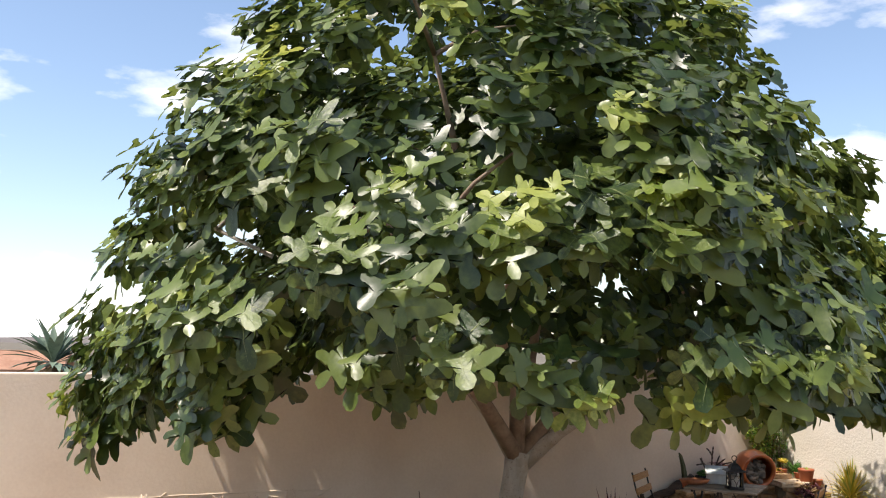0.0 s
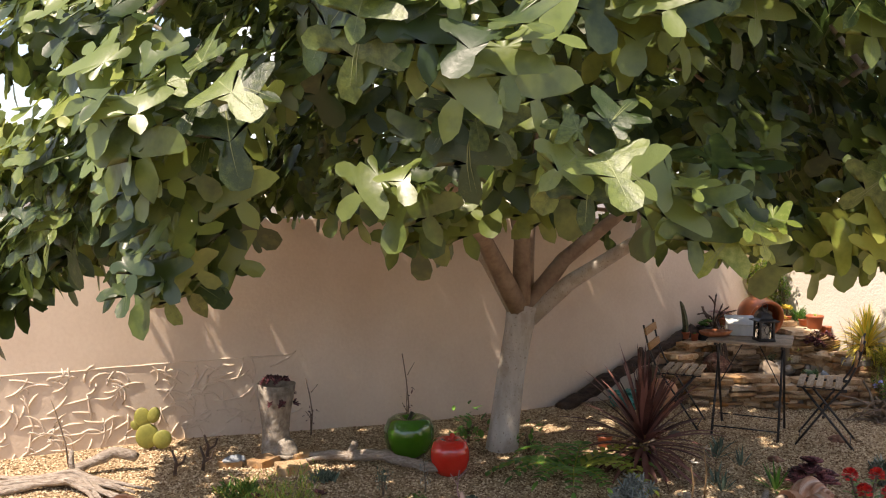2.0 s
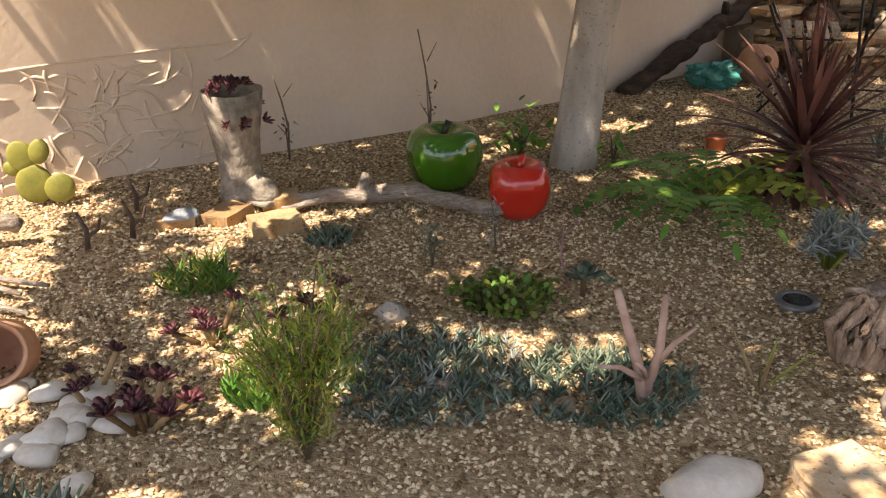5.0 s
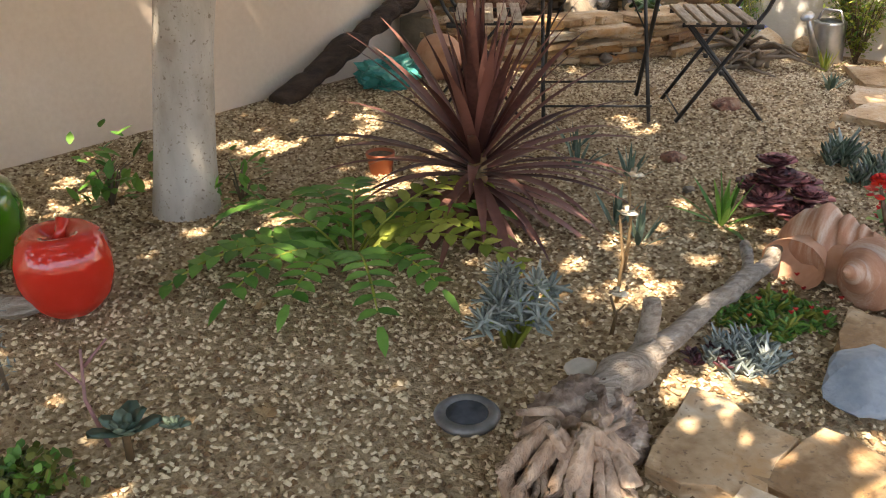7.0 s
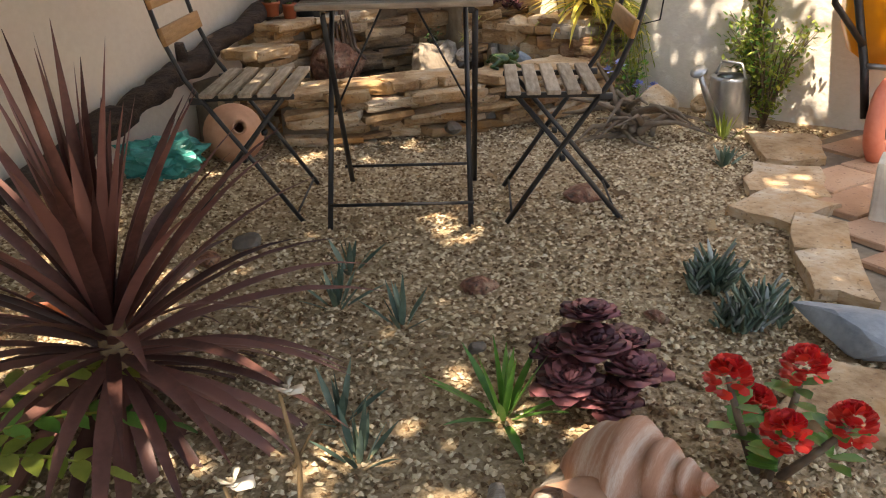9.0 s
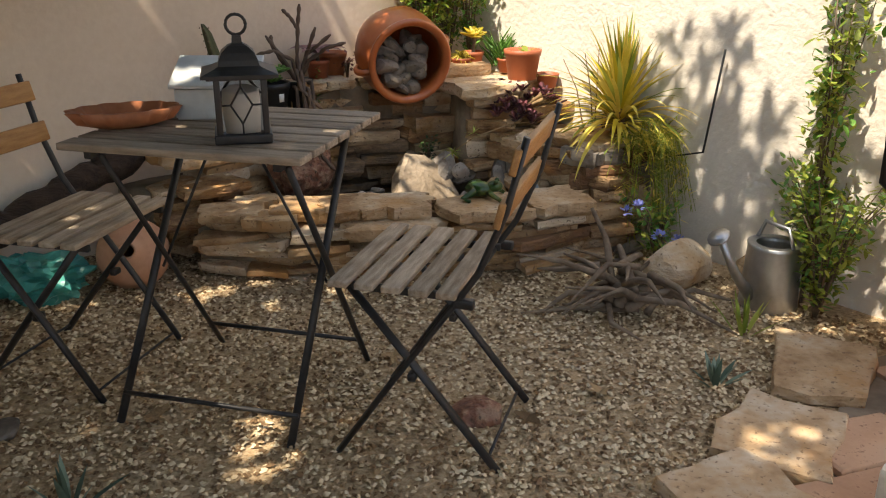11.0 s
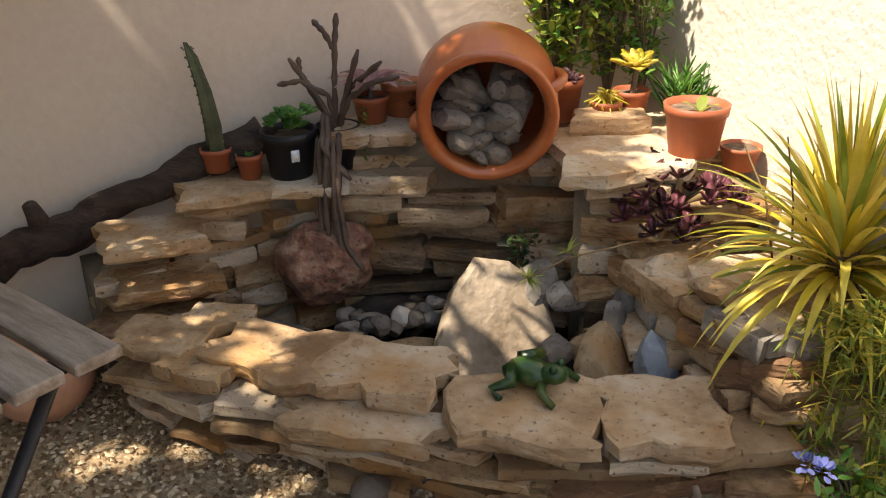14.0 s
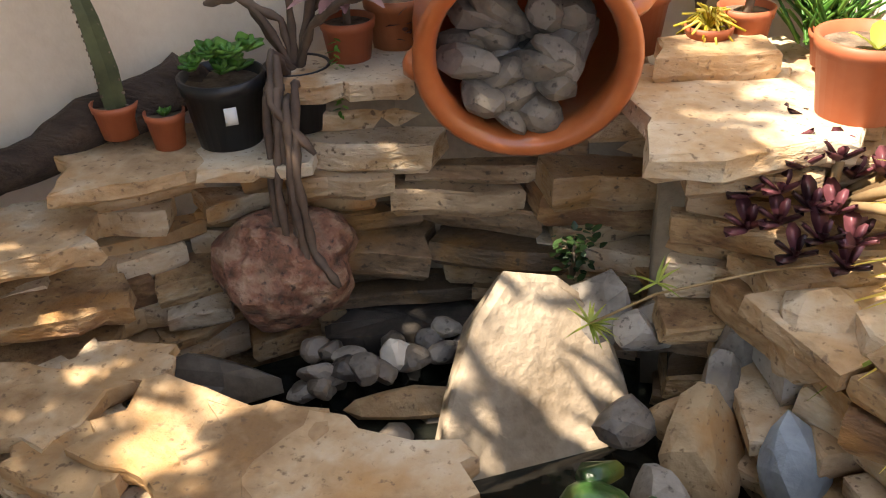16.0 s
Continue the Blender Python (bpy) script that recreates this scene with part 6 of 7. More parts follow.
column_cactus()
p = flower_pot(wf(1.455, 0.16, 0.494), 0.036, 0.07, "plastic_terra", "small terracotta plastic pot on the pond ledge")
bm = bmesh.new()
rosette_bm(bm, (0, 0, 0.062), 0.022, 12, 3)
part("seedling", bm, "leaf_green", p)
p = flower_pot(wf(1.565, 0.17, 0.495), 0.075, 0.13, "plastic_black", "black plastic pot with green succulent rosettes")
for k in range(9):
    bm = bmesh.new()
    a = k * 2.4
    rosette_bm(bm, (math.cos(a) * 0.055 * (k / 9) ** .5, math.sin(a) * 0.055 * (k / 9) ** .5, 0.13 + 0.02 * (k % 3)), 0.042, 12, k, (math.cos(a) * 0.4, math.sin(a) * 0.4, 1), 0.4, 0.6)
    part("rosette", bm, "leaf_green", p)
bm = bmesh.new()
box(bm, (0.045, -0.056, 0.075), (0.022, 0.002, 0.032), Euler((0, 0, 0.68)).to_matrix().to_4x4())
part("sticker", bm, "label_white", p)
p = flower_pot(wf(1.70, 0.15, 0.50), 0.06, 0.12, "plastic_black", "black pot with long jointed brown cactus stems")
r9 = random.Random(60)
for pts in ([(0, 0, .1), (-.02, 0, .2), (-.09, -.02, .24), (-.16, -.02, .225)], [(0, 0, .1), (-.05, -.01, .2), (-.12, -.02, .30)], [(0, 0, .1), (.0, 0, .22), (.01, 0, .34), (.02, 0, .42)], [(.01, 0, .32), (-.02, 0, .37), (-.05, 0, .40)], [(0, 0, .1), (.05, -.02, .2), (.12, -.03, .25), (.2, -.03, .27)], [(0, -.03, .1), (.02, -.10, .17), (.04, -.15, .02), (.05, -.16, -.12), (.06, -.17, -.2)], [(.02, -.04, .1), (.06, -.12, .13), (.07, -.17, -.02), (.09, -.18, -.16), (.14, -.19, -.22)], [(-.02, -.03, .1), (.0, -.12, .1), (.01, -.16, -.1), (.02, -.17, -.2)], [(0, 0, .1), (.0, -.08, .17), (.02, -.14, .10), (.10, -.15, .02)], [(.0, -.03, .1), (.03, -.13, .12), (.03, -.17, -.05), (.04, -.18, -.2)], [(.01, -.03, .1), (.05, -.14, .10), (.06, -.175, -.06), (.08, -.185, -.2)], [(0, 0, .1), (.03, 0, .2), (.08, -.01, .33)], [(0, 0, .1), (.04, .01, .22), (.14, 0, .30)], [(0, 0, .1), (-.06, 0, .19), (-.1, 0, .26), (-.10, 0, .3)]):
    bm = bmesh.new()
    fine, fr = [], []
    for a, b in zip(pts, pts[1:]):
        for k in range(4):
            fine.append(Vector(a).lerp(Vector(b), k / 4))
            fr.append(0.0095 if k % 2 else 0.0062)
    fine.append(Vector(pts[-1]))
    fr.append(0.004)
    tube(bm, fine, fr, 6)
    part("stem", bm, "cactus_brown", p)
p = flower_pot(wf(1.80, 0.14, 0.612), 0.05, 0.08, "plastic_terra", "terracotta pot with drooping pink-grey leaves")
for k in range(12):
    bm = bmesh.new()
    a = k * 2.4
    blade(bm, (0, 0, 0.10), (math.cos(a), math.sin(a), 0.55), 0.13, 0.035, 1.3, 5, 0.3, (0.3, 0.9, 1.0, 0.7, 0.1))
    part("leaf", bm, "leaf_pink", p)
bm = bmesh.new()
tube(bm, [(0, 0, 0.05), (0, 0, 0.11)], 0.008, 6)
part("stem", bm, "root", p)
bm = bmesh.new()
for k in range(26):
    blade(bm, (0.0 + 0.004 * math.sin(k), -0.058, 0.06 - 0.006 * k), (math.cos(k * 2.4), -0.4, -0.2), 0.016, 0.008, 0.2, 2, 0.2, (0.5, 1, 0.2))
part("trailing_shoot", bm, "leaf_green", p)
flower_pot(wf(1.90, 0.09, 0.612), 0.062, 0.10, "terracotta", "empty dark terracotta pot behind the urn")
leafy_bush("dark_twiggy_plant", wf(1.93, 0.16, 0.61), (0.05, 0.05, 0.09), 60, 0.025, "leaf_purple", "small dark twiggy plant beside the urn", 70, "plant", 7)

p = flower_pot(wf(2.33, 0.20, 0.595), 0.065, 0.12, "plastic_terra", "terracotta plastic pot with purple-pink rosettes")
for k in range(8):
    bm = bmesh.new()
    a = k * 2.4
    rosette_bm(bm, (math.cos(a) * 0.05 * (k / 8) ** .5, math.sin(a) * 0.05 * (k / 8) ** .5, 0.115), 0.045, 12, k, (math.cos(a) * .4, math.sin(a) * .4, 1), 0.2, 0.45)
    part("rosette", bm, "leaf_pink", p)
p = flower_pot(wf(2.42, 0.32, 0.60), 0.042, 0.07, "plastic_terra", "small pot with yellow-green coral-like stems")
r9 = random.Random(61)
bm = bmesh.new()
for k in range(60):
    a, el = r9.uniform(0, 6.28), r9.uniform(-0.4, 1.4)
    w = Vector((math.cos(a) * math.cos(el), math.sin(a) * math.cos(el), math.sin(el)))
    e = Vector((0, 0, 0.07)) + w * r9.uniform(0.04, 0.065) + Vector((0, 0, -0.02))
    tube(bm, [(0, 0, 0.06), Vector((0, 0, 0.07)) + w * 0.03, e], [0.0035, 0.003, 0.002], 5)
part("coral_stems", bm, "leaf_yellow", p)
p = flower_pot(wf(2.50, 0.30, 0.60), 0.05, 0.09, "plastic_terra", "pot with a yellow-green aeonium rosette")
bm = bmesh.new()
tube(bm, [(0, 0, 0.05), (0.01, 0, 0.15)], 0.008, 6)
part("stem", bm, "root", p)
bm = bmesh.new()
rosette_bm(bm, (0.01, 0, 0.15), 0.075, 26, 2, (0.1, -0.3, 1), 0.25, 0.5)
part("rosette", bm, "leaf_yellow", p)
p = flower_pot(wf(2.53, 0.60, 0.60), 0.078, 0.125, "plastic_terra", "larger terracotta pot with pale gravel and one seedling")
for k in range(3):
    bm = bmesh.new()
    blade(bm, (0.01, -0.01, 0.105), (math.cos(k * 2.1 + 3.6), math.sin(k * 2.1 + 3.6), 0.8), 0.06, 0.03, 0.7, 4, 0.2, (0.3, 0.9, 1.0, 0.1))
    part("leaf", bm, "leaf_lime", p)
flower_pot(wf(2.62, 0.40, 0.60), 0.045, 0.06, "plastic_terra", "small shallow terracotta pot in the corner")
flower_pot(wf(2.64, 0.64, 0.56), 0.05, 0.06, "plastic_terra", "small shallow terracotta pot in the corner")
bm = bmesh.new()
slab(bm, (0, 0, 0), 0.22, 0.10, 0.055, radians(20), (0, 0), 5)
ob = solid("stone_block", bm, "flag_pale", "rough pale stone block under the small pots", "stone")
ob.location = wf(2.40, 0.36, 0.622)

leafy_bush("corner_climber", wf(2.36, 0.13, 0.60), (0.26, 0.12, 0.78), 2000, 0.040, "leaf_lime", "bright green leafy climber in the wall corner", 71, "climber", 30, "leaf_green")
leafy_bush("corner_climber", wf(2.52, 0.10, 0.60), (0.16, 0.08, 0.7), 1300, 0.034, "leaf_lime", "bright green leafy climber in the wall corner", 75, "climber", 24, "leaf_green")
leafy_bush("corner_climber", wf(2.60, 0.16, 0.60), (0.10, 0.14, 0.50), 600, 0.032, "leaf_green", "bright green leafy climber in the wall corner", 72, "climber", 9, "leaf_lime")
finger_patch("small_fern_sprig", wf(2.64, 0.34, 0.62), 0.05, 0.05, 26, "leaf_green", "small ferny sprig against the sunlit wall", (0.12, 0.2), 0.7, 73, 0.008, "plant")

rosette_plant("purple_tradescantia", wf(2.47, 0.66, 0.50), [(0.15 * math.cos(i * 2.4) * (i / 36) ** .5, 0.15 * math.sin(i * 2.4) * (i / 36) ** .5 - 0.03, 0.07 - 0.13 * ((i * 7) % 9) / 9, 0.062) for i in range(36)], "leaf_purple", "purple-leaved trailing plant spilling over stones", "trailing plant", n=8, wide=0.40, leaves=True)
strap_plant("variegated_grass_plant", wf(2.62, 1.08, 0.42), 170, 0.36, 0.021, "leaf_yellow", "yellow striped spider-like plant arching from the stones", droop=1.6, seed=9, low=-0.02, trunk=0.12, category="plant", spread=0.03, mat2="leaf_lime", share=0.25)
for k in range(5):
    stick_plant("dry_flower_spike", wf(2.56 + 0.03 * k, 0.95 + 0.02 * (k % 2), 0.42), [([(0, 0, 0), (0.02 * (k - 2), 0.0, 0.18), (0.05 * (k - 2), 0.0, 0.30 + 0.02 * (k % 3))], 0.003)], "leaf_dry", "thin dry flower spike above the striped plant", "dry stalk")

def hanging_bush():
    """Long thin drooping stems with narrow leaves hanging down the stones."""
    r = random.Random(74)
    p = thing("hanging_papyrus", wf(2.60, 1.24, 0.42), "hanging yellow-green fine-leaved plant over the rocks", "trailing plant")
    st, lf, l2 = bmesh.new(), bmesh.new(), bmesh.new()
    for k in range(95):
        a = r.uniform(-3.1, 0.4)
        e = Vector((math.cos(a) * r.uniform(.05, .22), math.sin(a) * r.uniform(0.05, .20) - 0.03, r.uniform(-0.38, 0.08)))
        m1 = Vector((e.x * 0.6, e.y * 0.6, max(e.z, 0) + 0.05))
        tube(st, [(0, 0, 0), m1, e], [0.002, 0.0016, 0.001], 4)
        for j in range(22):
            t = r.uniform(0.2, 1.0)
            q = m1 * (t * 2) if t < 0.5 else m1.lerp(e, t * 2 - 1)
            b = r.uniform(0, 6.28)
            blade(lf if r.random() < 0.65 else l2, q, (math.cos(b), math.sin(b), r.uniform(-.7, .5)), r.uniform(0.03, 0.055), 0.0055, 0.4, 2, 0.2, (0.6, 1.0, 0.1))
    tagged(part("stem_tangle", st, "leaf_lime", p), kind="stuff")
    tagged(part("foliage", lf, "leaf_lime", p), kind="stuff")
    tagged(part("pale_foliage", l2, "leaf_yellow", p), kind="stuff")

hanging_bush()
leafy_bush("wet_wall_creeper", wf(2.13, 0.46, 0.28), (0.06, 0.05, 0.08), 90, 0.020, "leaf_dark", "small dark green creeper growing from wet stones", 77, "creeper", 9, None, 0.2, 0.7)

def runner():
    p = thing("plant_runner", wf(2.5, 0.80, 0.46), "long thin runner with small tufted plantlets", "trailing plant")
    inv = p.matrix_world.inverted()
    q = [inv @ v for v in (wf(2.5, 0.80, 0.46), wf(2.3, 0.78, 0.46), wf(2.15, 0.74, 0.42), wf(2.06, 0.72, 0.37))]
    bm = bmesh.new()
    tube(bm, q, 0.0022, 5)
    part("runner", bm, "leaf_dry", p)
    for k, c in ((20, q[3]), (8, q[2] + Vector((0, 0, .02)))):
        bm = bmesh.new()
        r = random.Random(k)
        for j in range(k):
            a = r.uniform(0, 6.28)
            blade(bm, c, (math.cos(a), math.sin(a), r.uniform(-.8, .9)), 0.045, 0.006, 0.5, 3, 0.2, (0.6, 1, 0.6, 0.1))
        part("plantlet", bm, "leaf_lime", p)

runner()

def frog():
    """A crouching ceramic frog, one plain body."""
    bm = bmesh.new()
    def ball(c, s):
        res = bmesh.ops.create_icosphere(bm, subdivisions=2, radius=1.0)
        for v in res["verts"]:
            v.co = Vector((v.co.x * s[0], v.co.y * s[1], v.co.z * s[2])) + Vector(c)
    ball((0, 0, 0.026), (0.046, 0.032, 0.024))
    ball((0.045, 0.0, 0.036), (0.026, 0.024, 0.018))
    ball((0.05, 0.014, 0.052), (0.008, 0.008, 0.008))
    ball((0.05, -0.014, 0.052), (0.008, 0.008, 0.008))
    for sg in (-1, 1):
        tube(bm, [(-0.03, sg * 0.02, 0.03), (-0.01, sg * 0.055, 0.03), (-0.045, sg * 0.06, 0.008), (-0.02, sg * 0.075, 0.005)], [0.016, 0.012, 0.009, 0.006], 7)
        tube(bm, [(0.03, sg * 0.02, 0.02), (0.045, sg * 0.045, 0.018), (0.07, sg * 0.05, 0.004)], [0.01, 0.008, 0.006], 7)
    ob = solid("ceramic_frog", bm, "frog", "green painted ceramic frog crouching on the pond rim", "garden ornament", smooth=True)
    ob.matrix_world = Matrix.Translation(wf(1.97, 1.00, 0.268)) @ pose(0, 0, 0, 0, 0, -15) @ Matrix.Diagonal((1.2, 1.2, 1.2, 1))

frog()

def roots():
    r = random.Random(81)
    paths = []
    for k in range(34):
        c = Vector((4.20 + r.uniform(-.08, .08), 10.06 + r.uniform(-.08, .08), 0.02 + r.uniform(0, .12)))
        a = r.uniform(0, 6.28)
        e = c + Vector((math.cos(a) * 0.15, math.sin(a) * 0.13, r.uniform(-.06, .08)))
        f = e + Vector((math.cos(a + r.uniform(-.7, .7)) * 0.15, math.sin(a + r.uniform(-.7, .7)) * 0.13, r.uniform(-.1, .03)))
        for q in (c, e, f):
            q.z = max(q.z, 0.012)
        paths.append(([c, e, f], [r.uniform(.008, .019), .009, .003]))
    paths.append(([(4.18, 10.1, 0.08), (4.17, 10.2, 0.2), (4.13, 10.25, 0.3)], [0.014, 0.011, 0.006]))
    wood_piece("dead_root", paths, "root", "grey tangled dead root lying on the gravel", "root", 9)

roots()
ground_rock(4.47, 10.30, (0.30, 0.22, 0.22), (0, 0, 30), "flag_pale", 98, "pale rock at the foot of the sunlit wall", "boulder", "rock", 0.25, 4)
ground_rock(4.80, 10.32, (0.2, 0.16, 0.12), (0, 0, 10), "flag_pale", 99, "pale rock at the foot of the sunlit wall", "boulder", "rock", 0.25, 4)

def plumbago():
    pl = leafy_bush("blue_plumbago", wf(2.50, 1.42, 0.0), (0.16, 0.14, 0.26), 220, 0.034, "leaf_green", "green plumbago with pale blue flower heads", 82, "flowering shrub", 10, "leaf_lime")
    r = random.Random(83)
    for x, y, z in ((-0.10, -0.02, 0.24), (-0.04, -0.10, 0.15), (0.02, -0.13, 0.14), (-0.12, 0.05, 0.2)):
        bm = bmesh.new()
        for j in range(22):
            a, el = r.uniform(0, 6.28), r.uniform(-0.2, 1.4)
            w = Vector((math.cos(a) * math.cos(el), math.sin(a) * math.cos(el), math.sin(el)))
            blade(bm, Vector((x, y, z)) + w * 0.012, w, 0.018, 0.013, 0.2, 2, 0.1, (0.3, 1.0, 0.5))
        part("flower_head", bm, "flower_blue", pl)

plumbago()
leafy_bush("wall_climber", wf(2.60, 1.95, 0.0), (0.08, 0.14, 1.4), 900, 0.04, "leaf_lime", "lime-green climber on the sunlit wall", 84, "climber", 9, "leaf_green")
leafy_bush("jade_creeper", wf(2.52, 2.05, 0.0), (0.16, 0.55, 0.5), 1300, 0.034, "leaf_lime", "sprawling yellow-green shrub along the wall foot", 85, "shrub", 30, "leaf_green")

def watering_can():
    c = thing("watering_can", g(4.70, 10.05), "zinc watering can standing by the sunlit wall", "watering can", rz=200)
    bm = bmesh.new()
    lathe(bm, [(0.0, 0.0), (0.092, 0.0), (0.096, 0.01), (0.086, 0.21), (0.089, 0.225), (0.083, 0.225), (0.08, 0.2), (0.086, 0.012), (0.0, 0.01)], 28)
    part("body", bm, "zinc", c)
    bm = bmesh.new()
    lathe(bm, [(0.06, 0.224), (0.085, 0.226)], 28)
    part("rim", bm, "zinc", c)
    bm = bmesh.new()
    tube(bm, [(0.085, 0, 0.05), (0.16, 0, 0.14), (0.235, 0, 0.265)], [0.022, 0.016, 0.012], 10)
    sp = part("spout", bm, "zinc", c)
    bm = bmesh.new()
    q = Vector((0, 0, 1)).rotation_difference(Vector((0.6, 0, 0.8))).to_matrix().to_4x4()
    lathe(bm, [(0.0, 0.028), (0.036, 0.028), (0.038, 0.022), (0.012, 0.0)], 18, Matrix.Translation((0.235, 0, 0.262)) @ q)
    part("rose", bm, "zinc", sp)
    bm = bmesh.new()
    tube(bm, [(-0.088, 0, 0.06), (-0.15, 0, 0.10), (-0.155, 0, 0.19), (-0.088, 0, 0.215)], 0.007, 7)
    part("handle", bm, "zinc", c)
    bm = bmesh.new()
    tube(bm, [(0, -0.08, 0.22), (0, -0.05, 0.285), (0, 0.05, 0.285), (0, 0.08, 0.22)], 0.007, 7)
    part("handle", bm, "zinc", c)

watering_can()

def wheelbarrow():
    w = thing("wheelbarrow", wf(2.30, 2.60, 0.0), "orange wheelbarrow stood upright against the wall", "wheelbarrow", rz=32 - 90)
    bm = bmesh.new()
    # tray: a deep pan seen from beneath, standing on its nose
    rings = []
    for yy, hw, ztop in ((0.02, 0.20, 0.96), (0.16, 0.26, 1.02), (0.30, 0.31, 1.08)):
        z0 = 0.36 - 0.18 * yy
        ring = []
        for k in range(24):
            a = 2 * math.pi * k / 24
            ca, sa = math.cos(a), math.sin(a)
            q = (abs(ca) ** 4 + abs(sa) ** 4) ** -0.25
            ring.append(bm.verts.new((ca * q * hw, yy, (z0 + ztop) / 2 + sa * q * (ztop - z0) / 2)))
        rings.append(ring)
    for r0, r1 in zip(rings, rings[1:]):
        for k in range(24):
            bm.faces.new((r0[k], r0[(k + 1) % 24], r1[(k + 1) % 24], r1[k]))
    bm.faces.new(rings[0][::-1])
    part("tray", bm, "orange_tray", w, "glossy orange tray")
    for sg in (-1, 1):
        bm = bmesh.new()
        tube(bm, [(sg * 0.07, -0.06, 0.17), (sg * 0.10, -0.05, 0.36), (sg * 0.20, -0.02, 0.75), (sg * 0.25, -0.04, 1.35)], 0.016, 8)
        part("frame_tube", bm, "metal_black", w)
        bm = bmesh.new()
        tube(bm, [(sg * 0.20, -0.02, 0.75), (sg * 0.21, -0.22, 0.80), (sg * 0.19, -0.24, 0.62), (sg * 0.12, -0.05, 0.45)], 0.013, 8)
        part("leg", bm, "metal_black", w)
    bm = bmesh.new()
    tube(bm, [(-0.1, -0.05, 0.37), (0.1, -0.05, 0.37)], 0.012, 7)
    part("cross_tube", bm, "chrome", w)
    bm = bmesh.new()
    q = Euler((0, radians(90), 0)).to_matrix().to_4x4()
    lathe(bm, [(0.09, -0.03), (0.135, -0.036), (0.165, -0.02), (0.17, 0.0), (0.165, 0.02), (0.135, 0.036), (0.09, 0.03), (0.085, 0.0), (0.09, -0.03)], 36, Matrix.Translation((0, -0.06, 0.17)) @ q)
    wh = part("wheel", bm, "salmon_tyre", w, "faded salmon-red wheel")
    bm = bmesh.new()
    lathe(bm, [(0.0, -0.02), (0.088, -0.012), (0.088, 0.012), (0.0, 0.02)], 24, Matrix.Translation((0, -0.06, 0.17)) @ q)
    part("rim", bm, "metal_black", wh)

wheelbarrow()
bm = bmesh.new()
box(bm, (0, 0, 0.11), (0.16, 0.2, 0.22), None, 0.02)
ob = solid("concrete_block", bm, "whitestone", "pale rough concrete block on the paving", "block")
ob.matrix_world = Matrix.Translation((4.44, 8.77, 0.0)) @ pose(0, 0, 0, 0, 0, 40)
bm = bmesh.new()
tube(bm, [wf(2.30, 2.62, 0.62), wf(2.26, 2.60, 0.30), wf(2.24, 2.68, 0.08), wf(2.2, 2.85, 0.02), wf(2.05, 3.1, 0.02)], 0.011, 8)
solid("garden_hose", bm, "hose", "green garden hose hanging beside the wheelbarrow", "hose", smooth=True)
bm = bmesh.new()
pts = [wf(2.66, 1.0 + 0.05 * math.cos(a * 0.5), 0.46 + 0.05 * math.sin(a * 0.5)) for a in range(26)] + [wf(2.67, 1.25, 0.36), wf(2.67, 1.45, 0.42), wf(2.67, 1.5, 0.8)]
tube(bm, pts, 0.0045, 6)
solid("black_cable", bm, "plastic_black", "loose black cable coiled on the stones", "cable", smooth=True)

# ---- beyond the wall ----
def far_palm():
    p = thing("palm_tree", (-17.4, 30.7, -2.9), "dusty green fan palm beyond the garden wall", "palm")
    bm = bmesh.new()
    tube(bm, [(0, 0, 0), (0, 0, 3.9)], [0.3, 0.25], 10)
    part("trunk", bm, "root", p)
    r = random.Random(90)
    bm, b2 = bmesh.new(), bmesh.new()
    for k in range(60):
        a, el = k * 2.4, r.uniform(-0.7, 1.3)
        blade(bm if el > -0.1 else b2, (0, 0, 3.9), (math.cos(a) * math.cos(el), math.sin(a) * math.cos(el), math.sin(el)), r.uniform(1.4, 2.0), 0.3, 0.7, 6, 0.3, (0.1, 0.3, 0.9, 1.0, 0.5, 0.02))
    part("crown", bm, "leaf_blue", p)
    part("dry_skirt", b2, "leaf_dry", p)

far_palm()

def far_house():
    h = thing("white_house", (-33.5, 50.0, -3.2), "small white house with tiled roof far beyond the wall", "house", rz=25)
    bm = bmesh.new()
    box(bm, (0, 0, 1.6), (7, 5, 3.2))
    part("wall", bm, "house_white", h, smooth=False)
    bm = bmesh.new()
    for sg in (-1, 1):
        box(bm, (0, sg * 1.4, 3.7), (7.6, 3.2, 0.2), Euler((-sg * 0.35, 0, 0)).to_matrix().to_4x4())
    part("roof", bm, "roof_tile", h, smooth=False)
    for x in (-2, 1):
        bm = bmesh.new()
        box(bm, (x, -2.51, 1.8), (0.9, 0.06, 1.1))
        part("window", bm, "lens_dark", h, smooth=False)

far_house()

# ---- paving ----
EDGE = [(-6.0, 5.6), (-1.2, 5.9), (0.3, 6.1), (1.2, 6.38), (1.9, 6.72), (2.6, 7.05), (3.3, 7.62), (3.85, 8.2), (4.25, 8.9), (4.75, 9.6), (5.2, 9.75)]

def edge_y(x):
    for (x0, y0), (x1, y1) in zip(EDGE, EDGE[1:]):
        if x0 <= x <= x1:
            return y0 + (y1 - y0) * (x - x0) / (x1 - x0)
    return EDGE[0][1] if x < EDGE[0][0] else EDGE[-1][1]

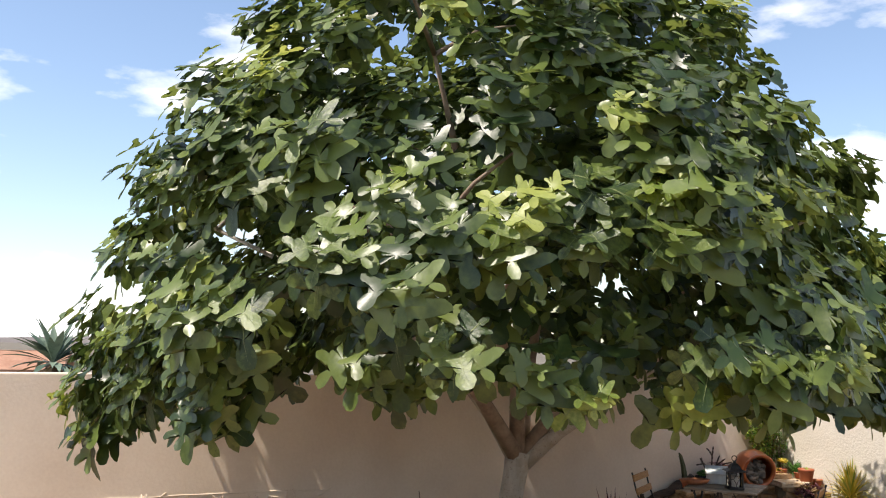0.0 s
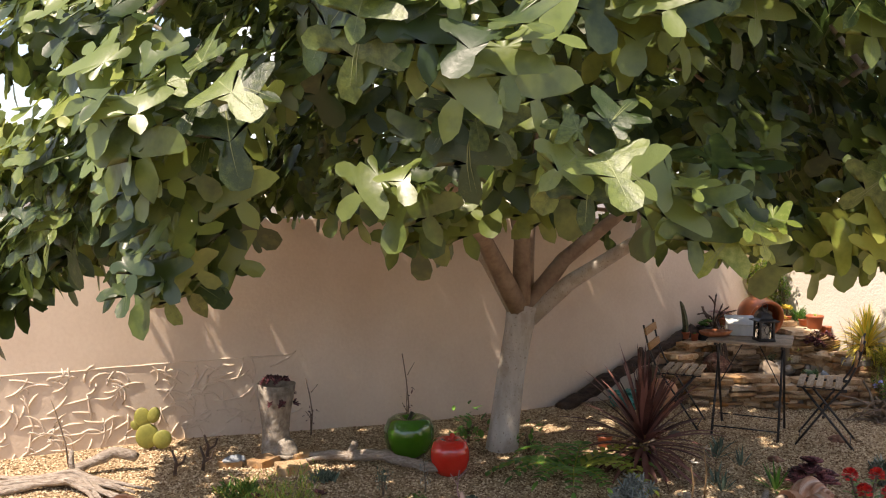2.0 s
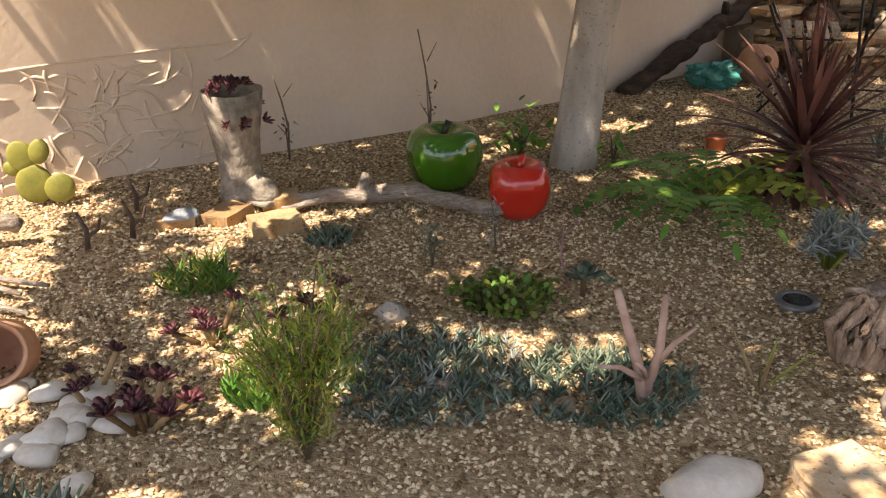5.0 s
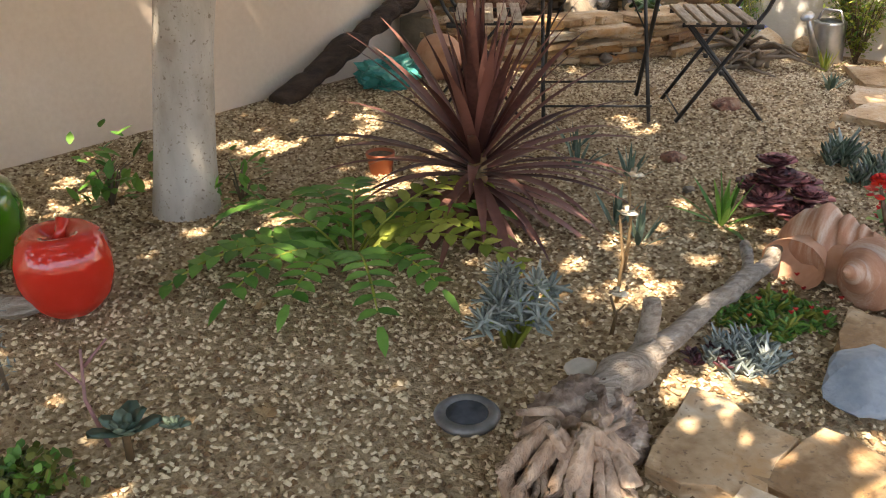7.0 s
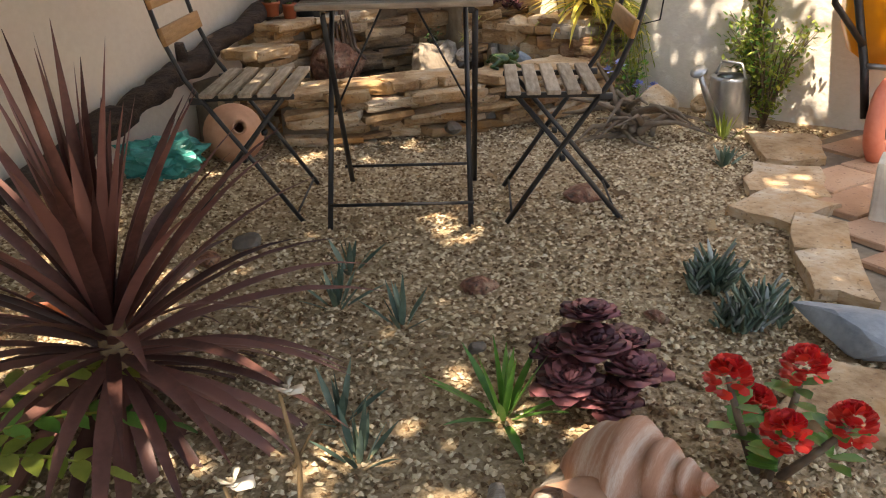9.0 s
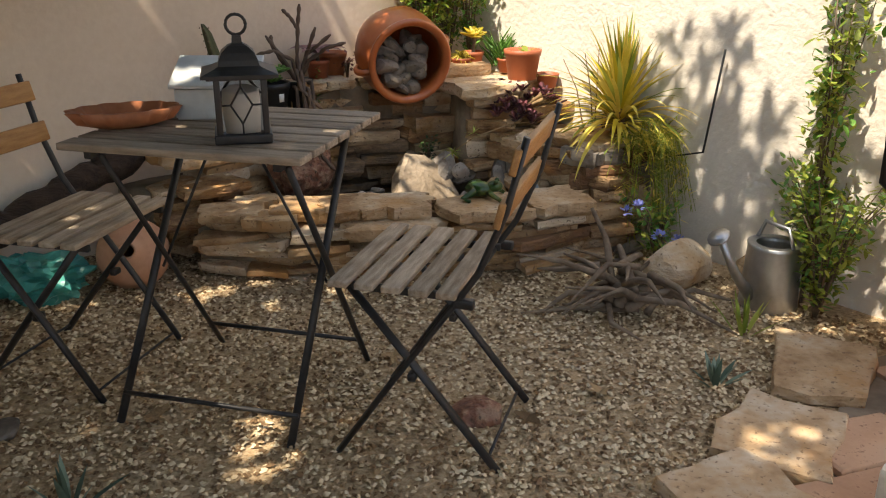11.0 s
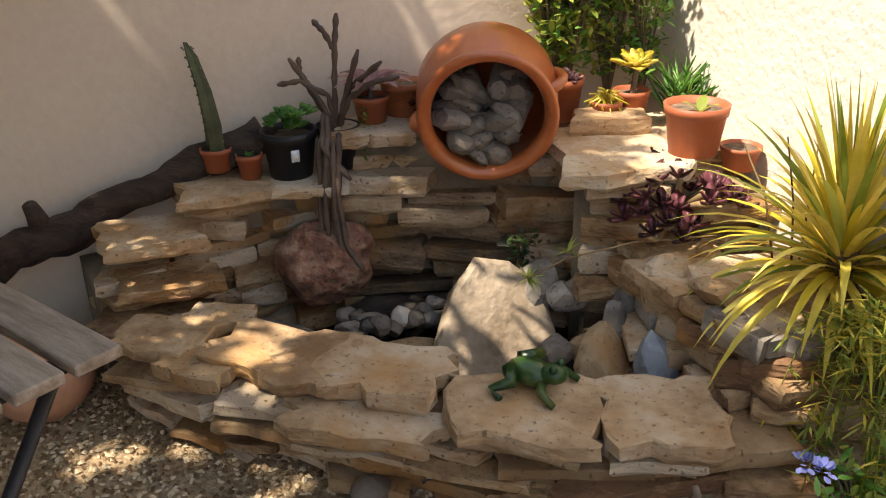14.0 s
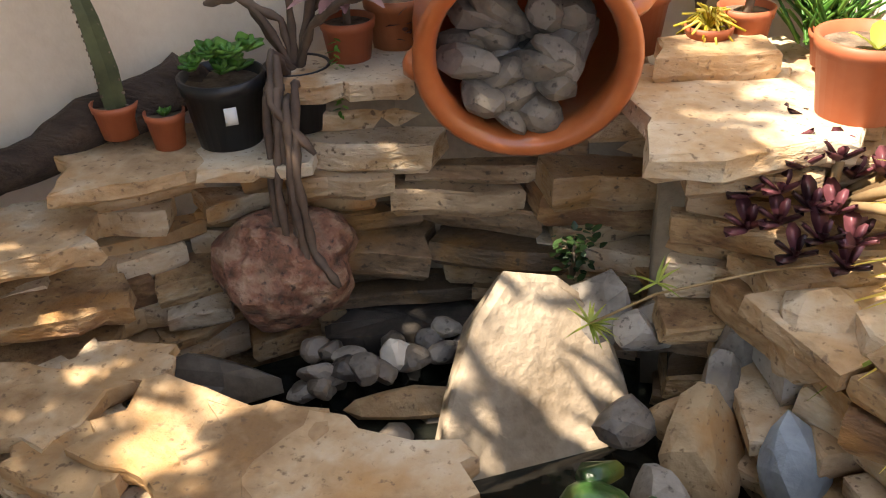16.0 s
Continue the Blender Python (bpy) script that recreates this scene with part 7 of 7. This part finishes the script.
def paving():
    base = bmesh.new()
    xs = [-6 + 0.25 * k for k in range(49)]
    top = [base.verts.new((x, edge_y(x), 0.004 + max(0, ground_z(x, edge_y(x))))) for x in xs]
    bot = [base.verts.new((x, -1.0, 0.016)) for x in xs]
    for a in range(len(xs) - 1):
        base.faces.new((bot[a], bot[a + 1], top[a + 1], top[a]))
    pv = solid("pavement", base, "mortar", "terracotta coloured paving with pale joints", "pavement", "structure")
    r = random.Random(44)
    protos = []
    for k in range(5):
        bm = bmesh.new()
        w, h = 0.292, 0.192
        rings = []
        for zz, ins in ((0.0, 0.0), (0.014, 0.0), (0.019, 0.007)):
            rings.append([bm.verts.new((sx * (w / 2 - ins) + r.uniform(-.004, .004), sy * (h / 2 - ins) + r.uniform(-.004, .004), zz)) for sx, sy in ((-1, -1), (0, -1), (1, -1), (1, 1), (0, 1), (-1, 1))])
        for r0, r1 in zip(rings, rings[1:]):
            for j in range(6):
                bm.faces.new((r0[j], r0[(j + 1) % 6], r1[(j + 1) % 6], r1[j]))
        bm.faces.new(rings[-1])
        protos.append(mesh_of("tile", bm, "terra_paving", False))
    cells = []
    a0 = radians(12)
    for i in range(-40, 40):
        for j in range(-45, 45):
            u, v = 0.30 * (i + 0.5 * (j % 2)), 0.20 * j
            x, y = 2.5 + u * math.cos(a0) - v * math.sin(a0), 6.5 + u * math.sin(a0) + v * math.cos(a0)
            if -2 < x < 5.1 and 3.0 < y < edge_y(x) - 0.10:
                gap = edge_y(x) - y
                cells.append((gap, x, y))
    cells.sort()
    for gap, x, y in cells[:300]:
        ob = new("tile", r.choice(protos))
        ob.parent = pv
        ob.location = (x, y, 0.008 + r.uniform(-.002, .002))
        ob.rotation_euler = (0, 0, a0 + r.uniform(-.02, .02))

paving()

# ---- loose gravel ----
def pebbles():
    r = np.random.default_rng(5)
    n = 112000
    s, d = r.uniform(-4.6, 2.6, n), r.uniform(0.02, 3.6, n)
    x = 1.58 + 0.848 * s + 0.53 * d
    y = 10.33 + 0.53 * s - 0.848 * d
    ex, ey = np.array([e[0] for e in EDGE]), np.array([e[1] for e in EDGE])
    keep = y > np.interp(x, ex, ey) + 0.02
    keep &= ~((s > 1.15) & (s < 2.45) & (d < 0.5 + 0.55 * (s - 1.05)))
    x, y = x[keep], y[keep]
    n = len(x)
    z = np.array([ground_z(a, b) for a, b in zip(x, y)])
    size = r.uniform(0.005, 0.0115, n)
    a = r.uniform(0, 6.283, n)
    oct_v = np.array([(1, 0, 0), (0.35, 0.8, 0.1), (-0.6, 0.62, 0), (-1, -0.1, 0), (-0.3, -0.8, 0.1), (0.6, -0.65, 0), (0.1, 0.1, 0.74)])
    fac = [(0, 1, 6), (1, 2, 6), (2, 3, 6), (3, 4, 6), (4, 5, 6), (5, 0, 6)]
    jit = oct_v[None] * r.uniform(0.7, 1.25, (n, 7, 1)) * size[:, None, None]
    jit[:, :, 1] *= r.uniform(0.6, 1.0, n)[:, None]
    jit[:, :6, 2] += r.uniform(-0.2, 0.35, (n, 6)) * size[:, None]
    ca, sa = np.cos(a)[:, None], np.sin(a)[:, None]
    vx = jit[:, :, 0] * ca - jit[:, :, 1] * sa + x[:, None]
    vy = jit[:, :, 0] * sa + jit[:, :, 1] * ca + y[:, None]
    vz = jit[:, :, 2] + (z + 0.003)[:, None]
    verts = np.stack([vx, vy, vz], -1).reshape(-1, 3)
    faces = (np.array(fac)[None] + (np.arange(n) * 7)[:, None, None]).reshape(-1, 3)
    me = bpy.data.meshes.new("pebbles")
    me.from_pydata(verts.tolist(), [], faces.tolist())
    me.materials.append(M["pebble"])
    tagged(new("loose_gravel", me), "loose beige and ochre garden gravel pebbles", "gravel", kind="stuff")

pebbles()

def fallen_leaves():
    r = random.Random(66)
    sh = leaf_verts(LEAF_SHAPES[0], 0.3, 0.3)
    me = bpy.data.meshes.new("dry_leaf")
    me.from_pydata(sh[0], [], sh[1])
    me.materials.append(M["leaf_dry"])
    for k in range(26):
        s, d = r.uniform(-3.2, 2.0), r.uniform(0.2, 2.4)
        p_ = wf(s, d)
        ob = tagged(new("fallen_leaf", me), "dry brown fallen leaf on the gravel", "leaf", "fallen leaves")
        ob.matrix_world = Matrix.Translation(g(p_.x, p_.y, 0.016)) @ pose(0, 0, 0, r.uniform(-15, 15), r.uniform(-15, 15), r.uniform(0, 360)) @ Matrix.Diagonal((0.055, 0.055, 0.055, 1))

fallen_leaves()
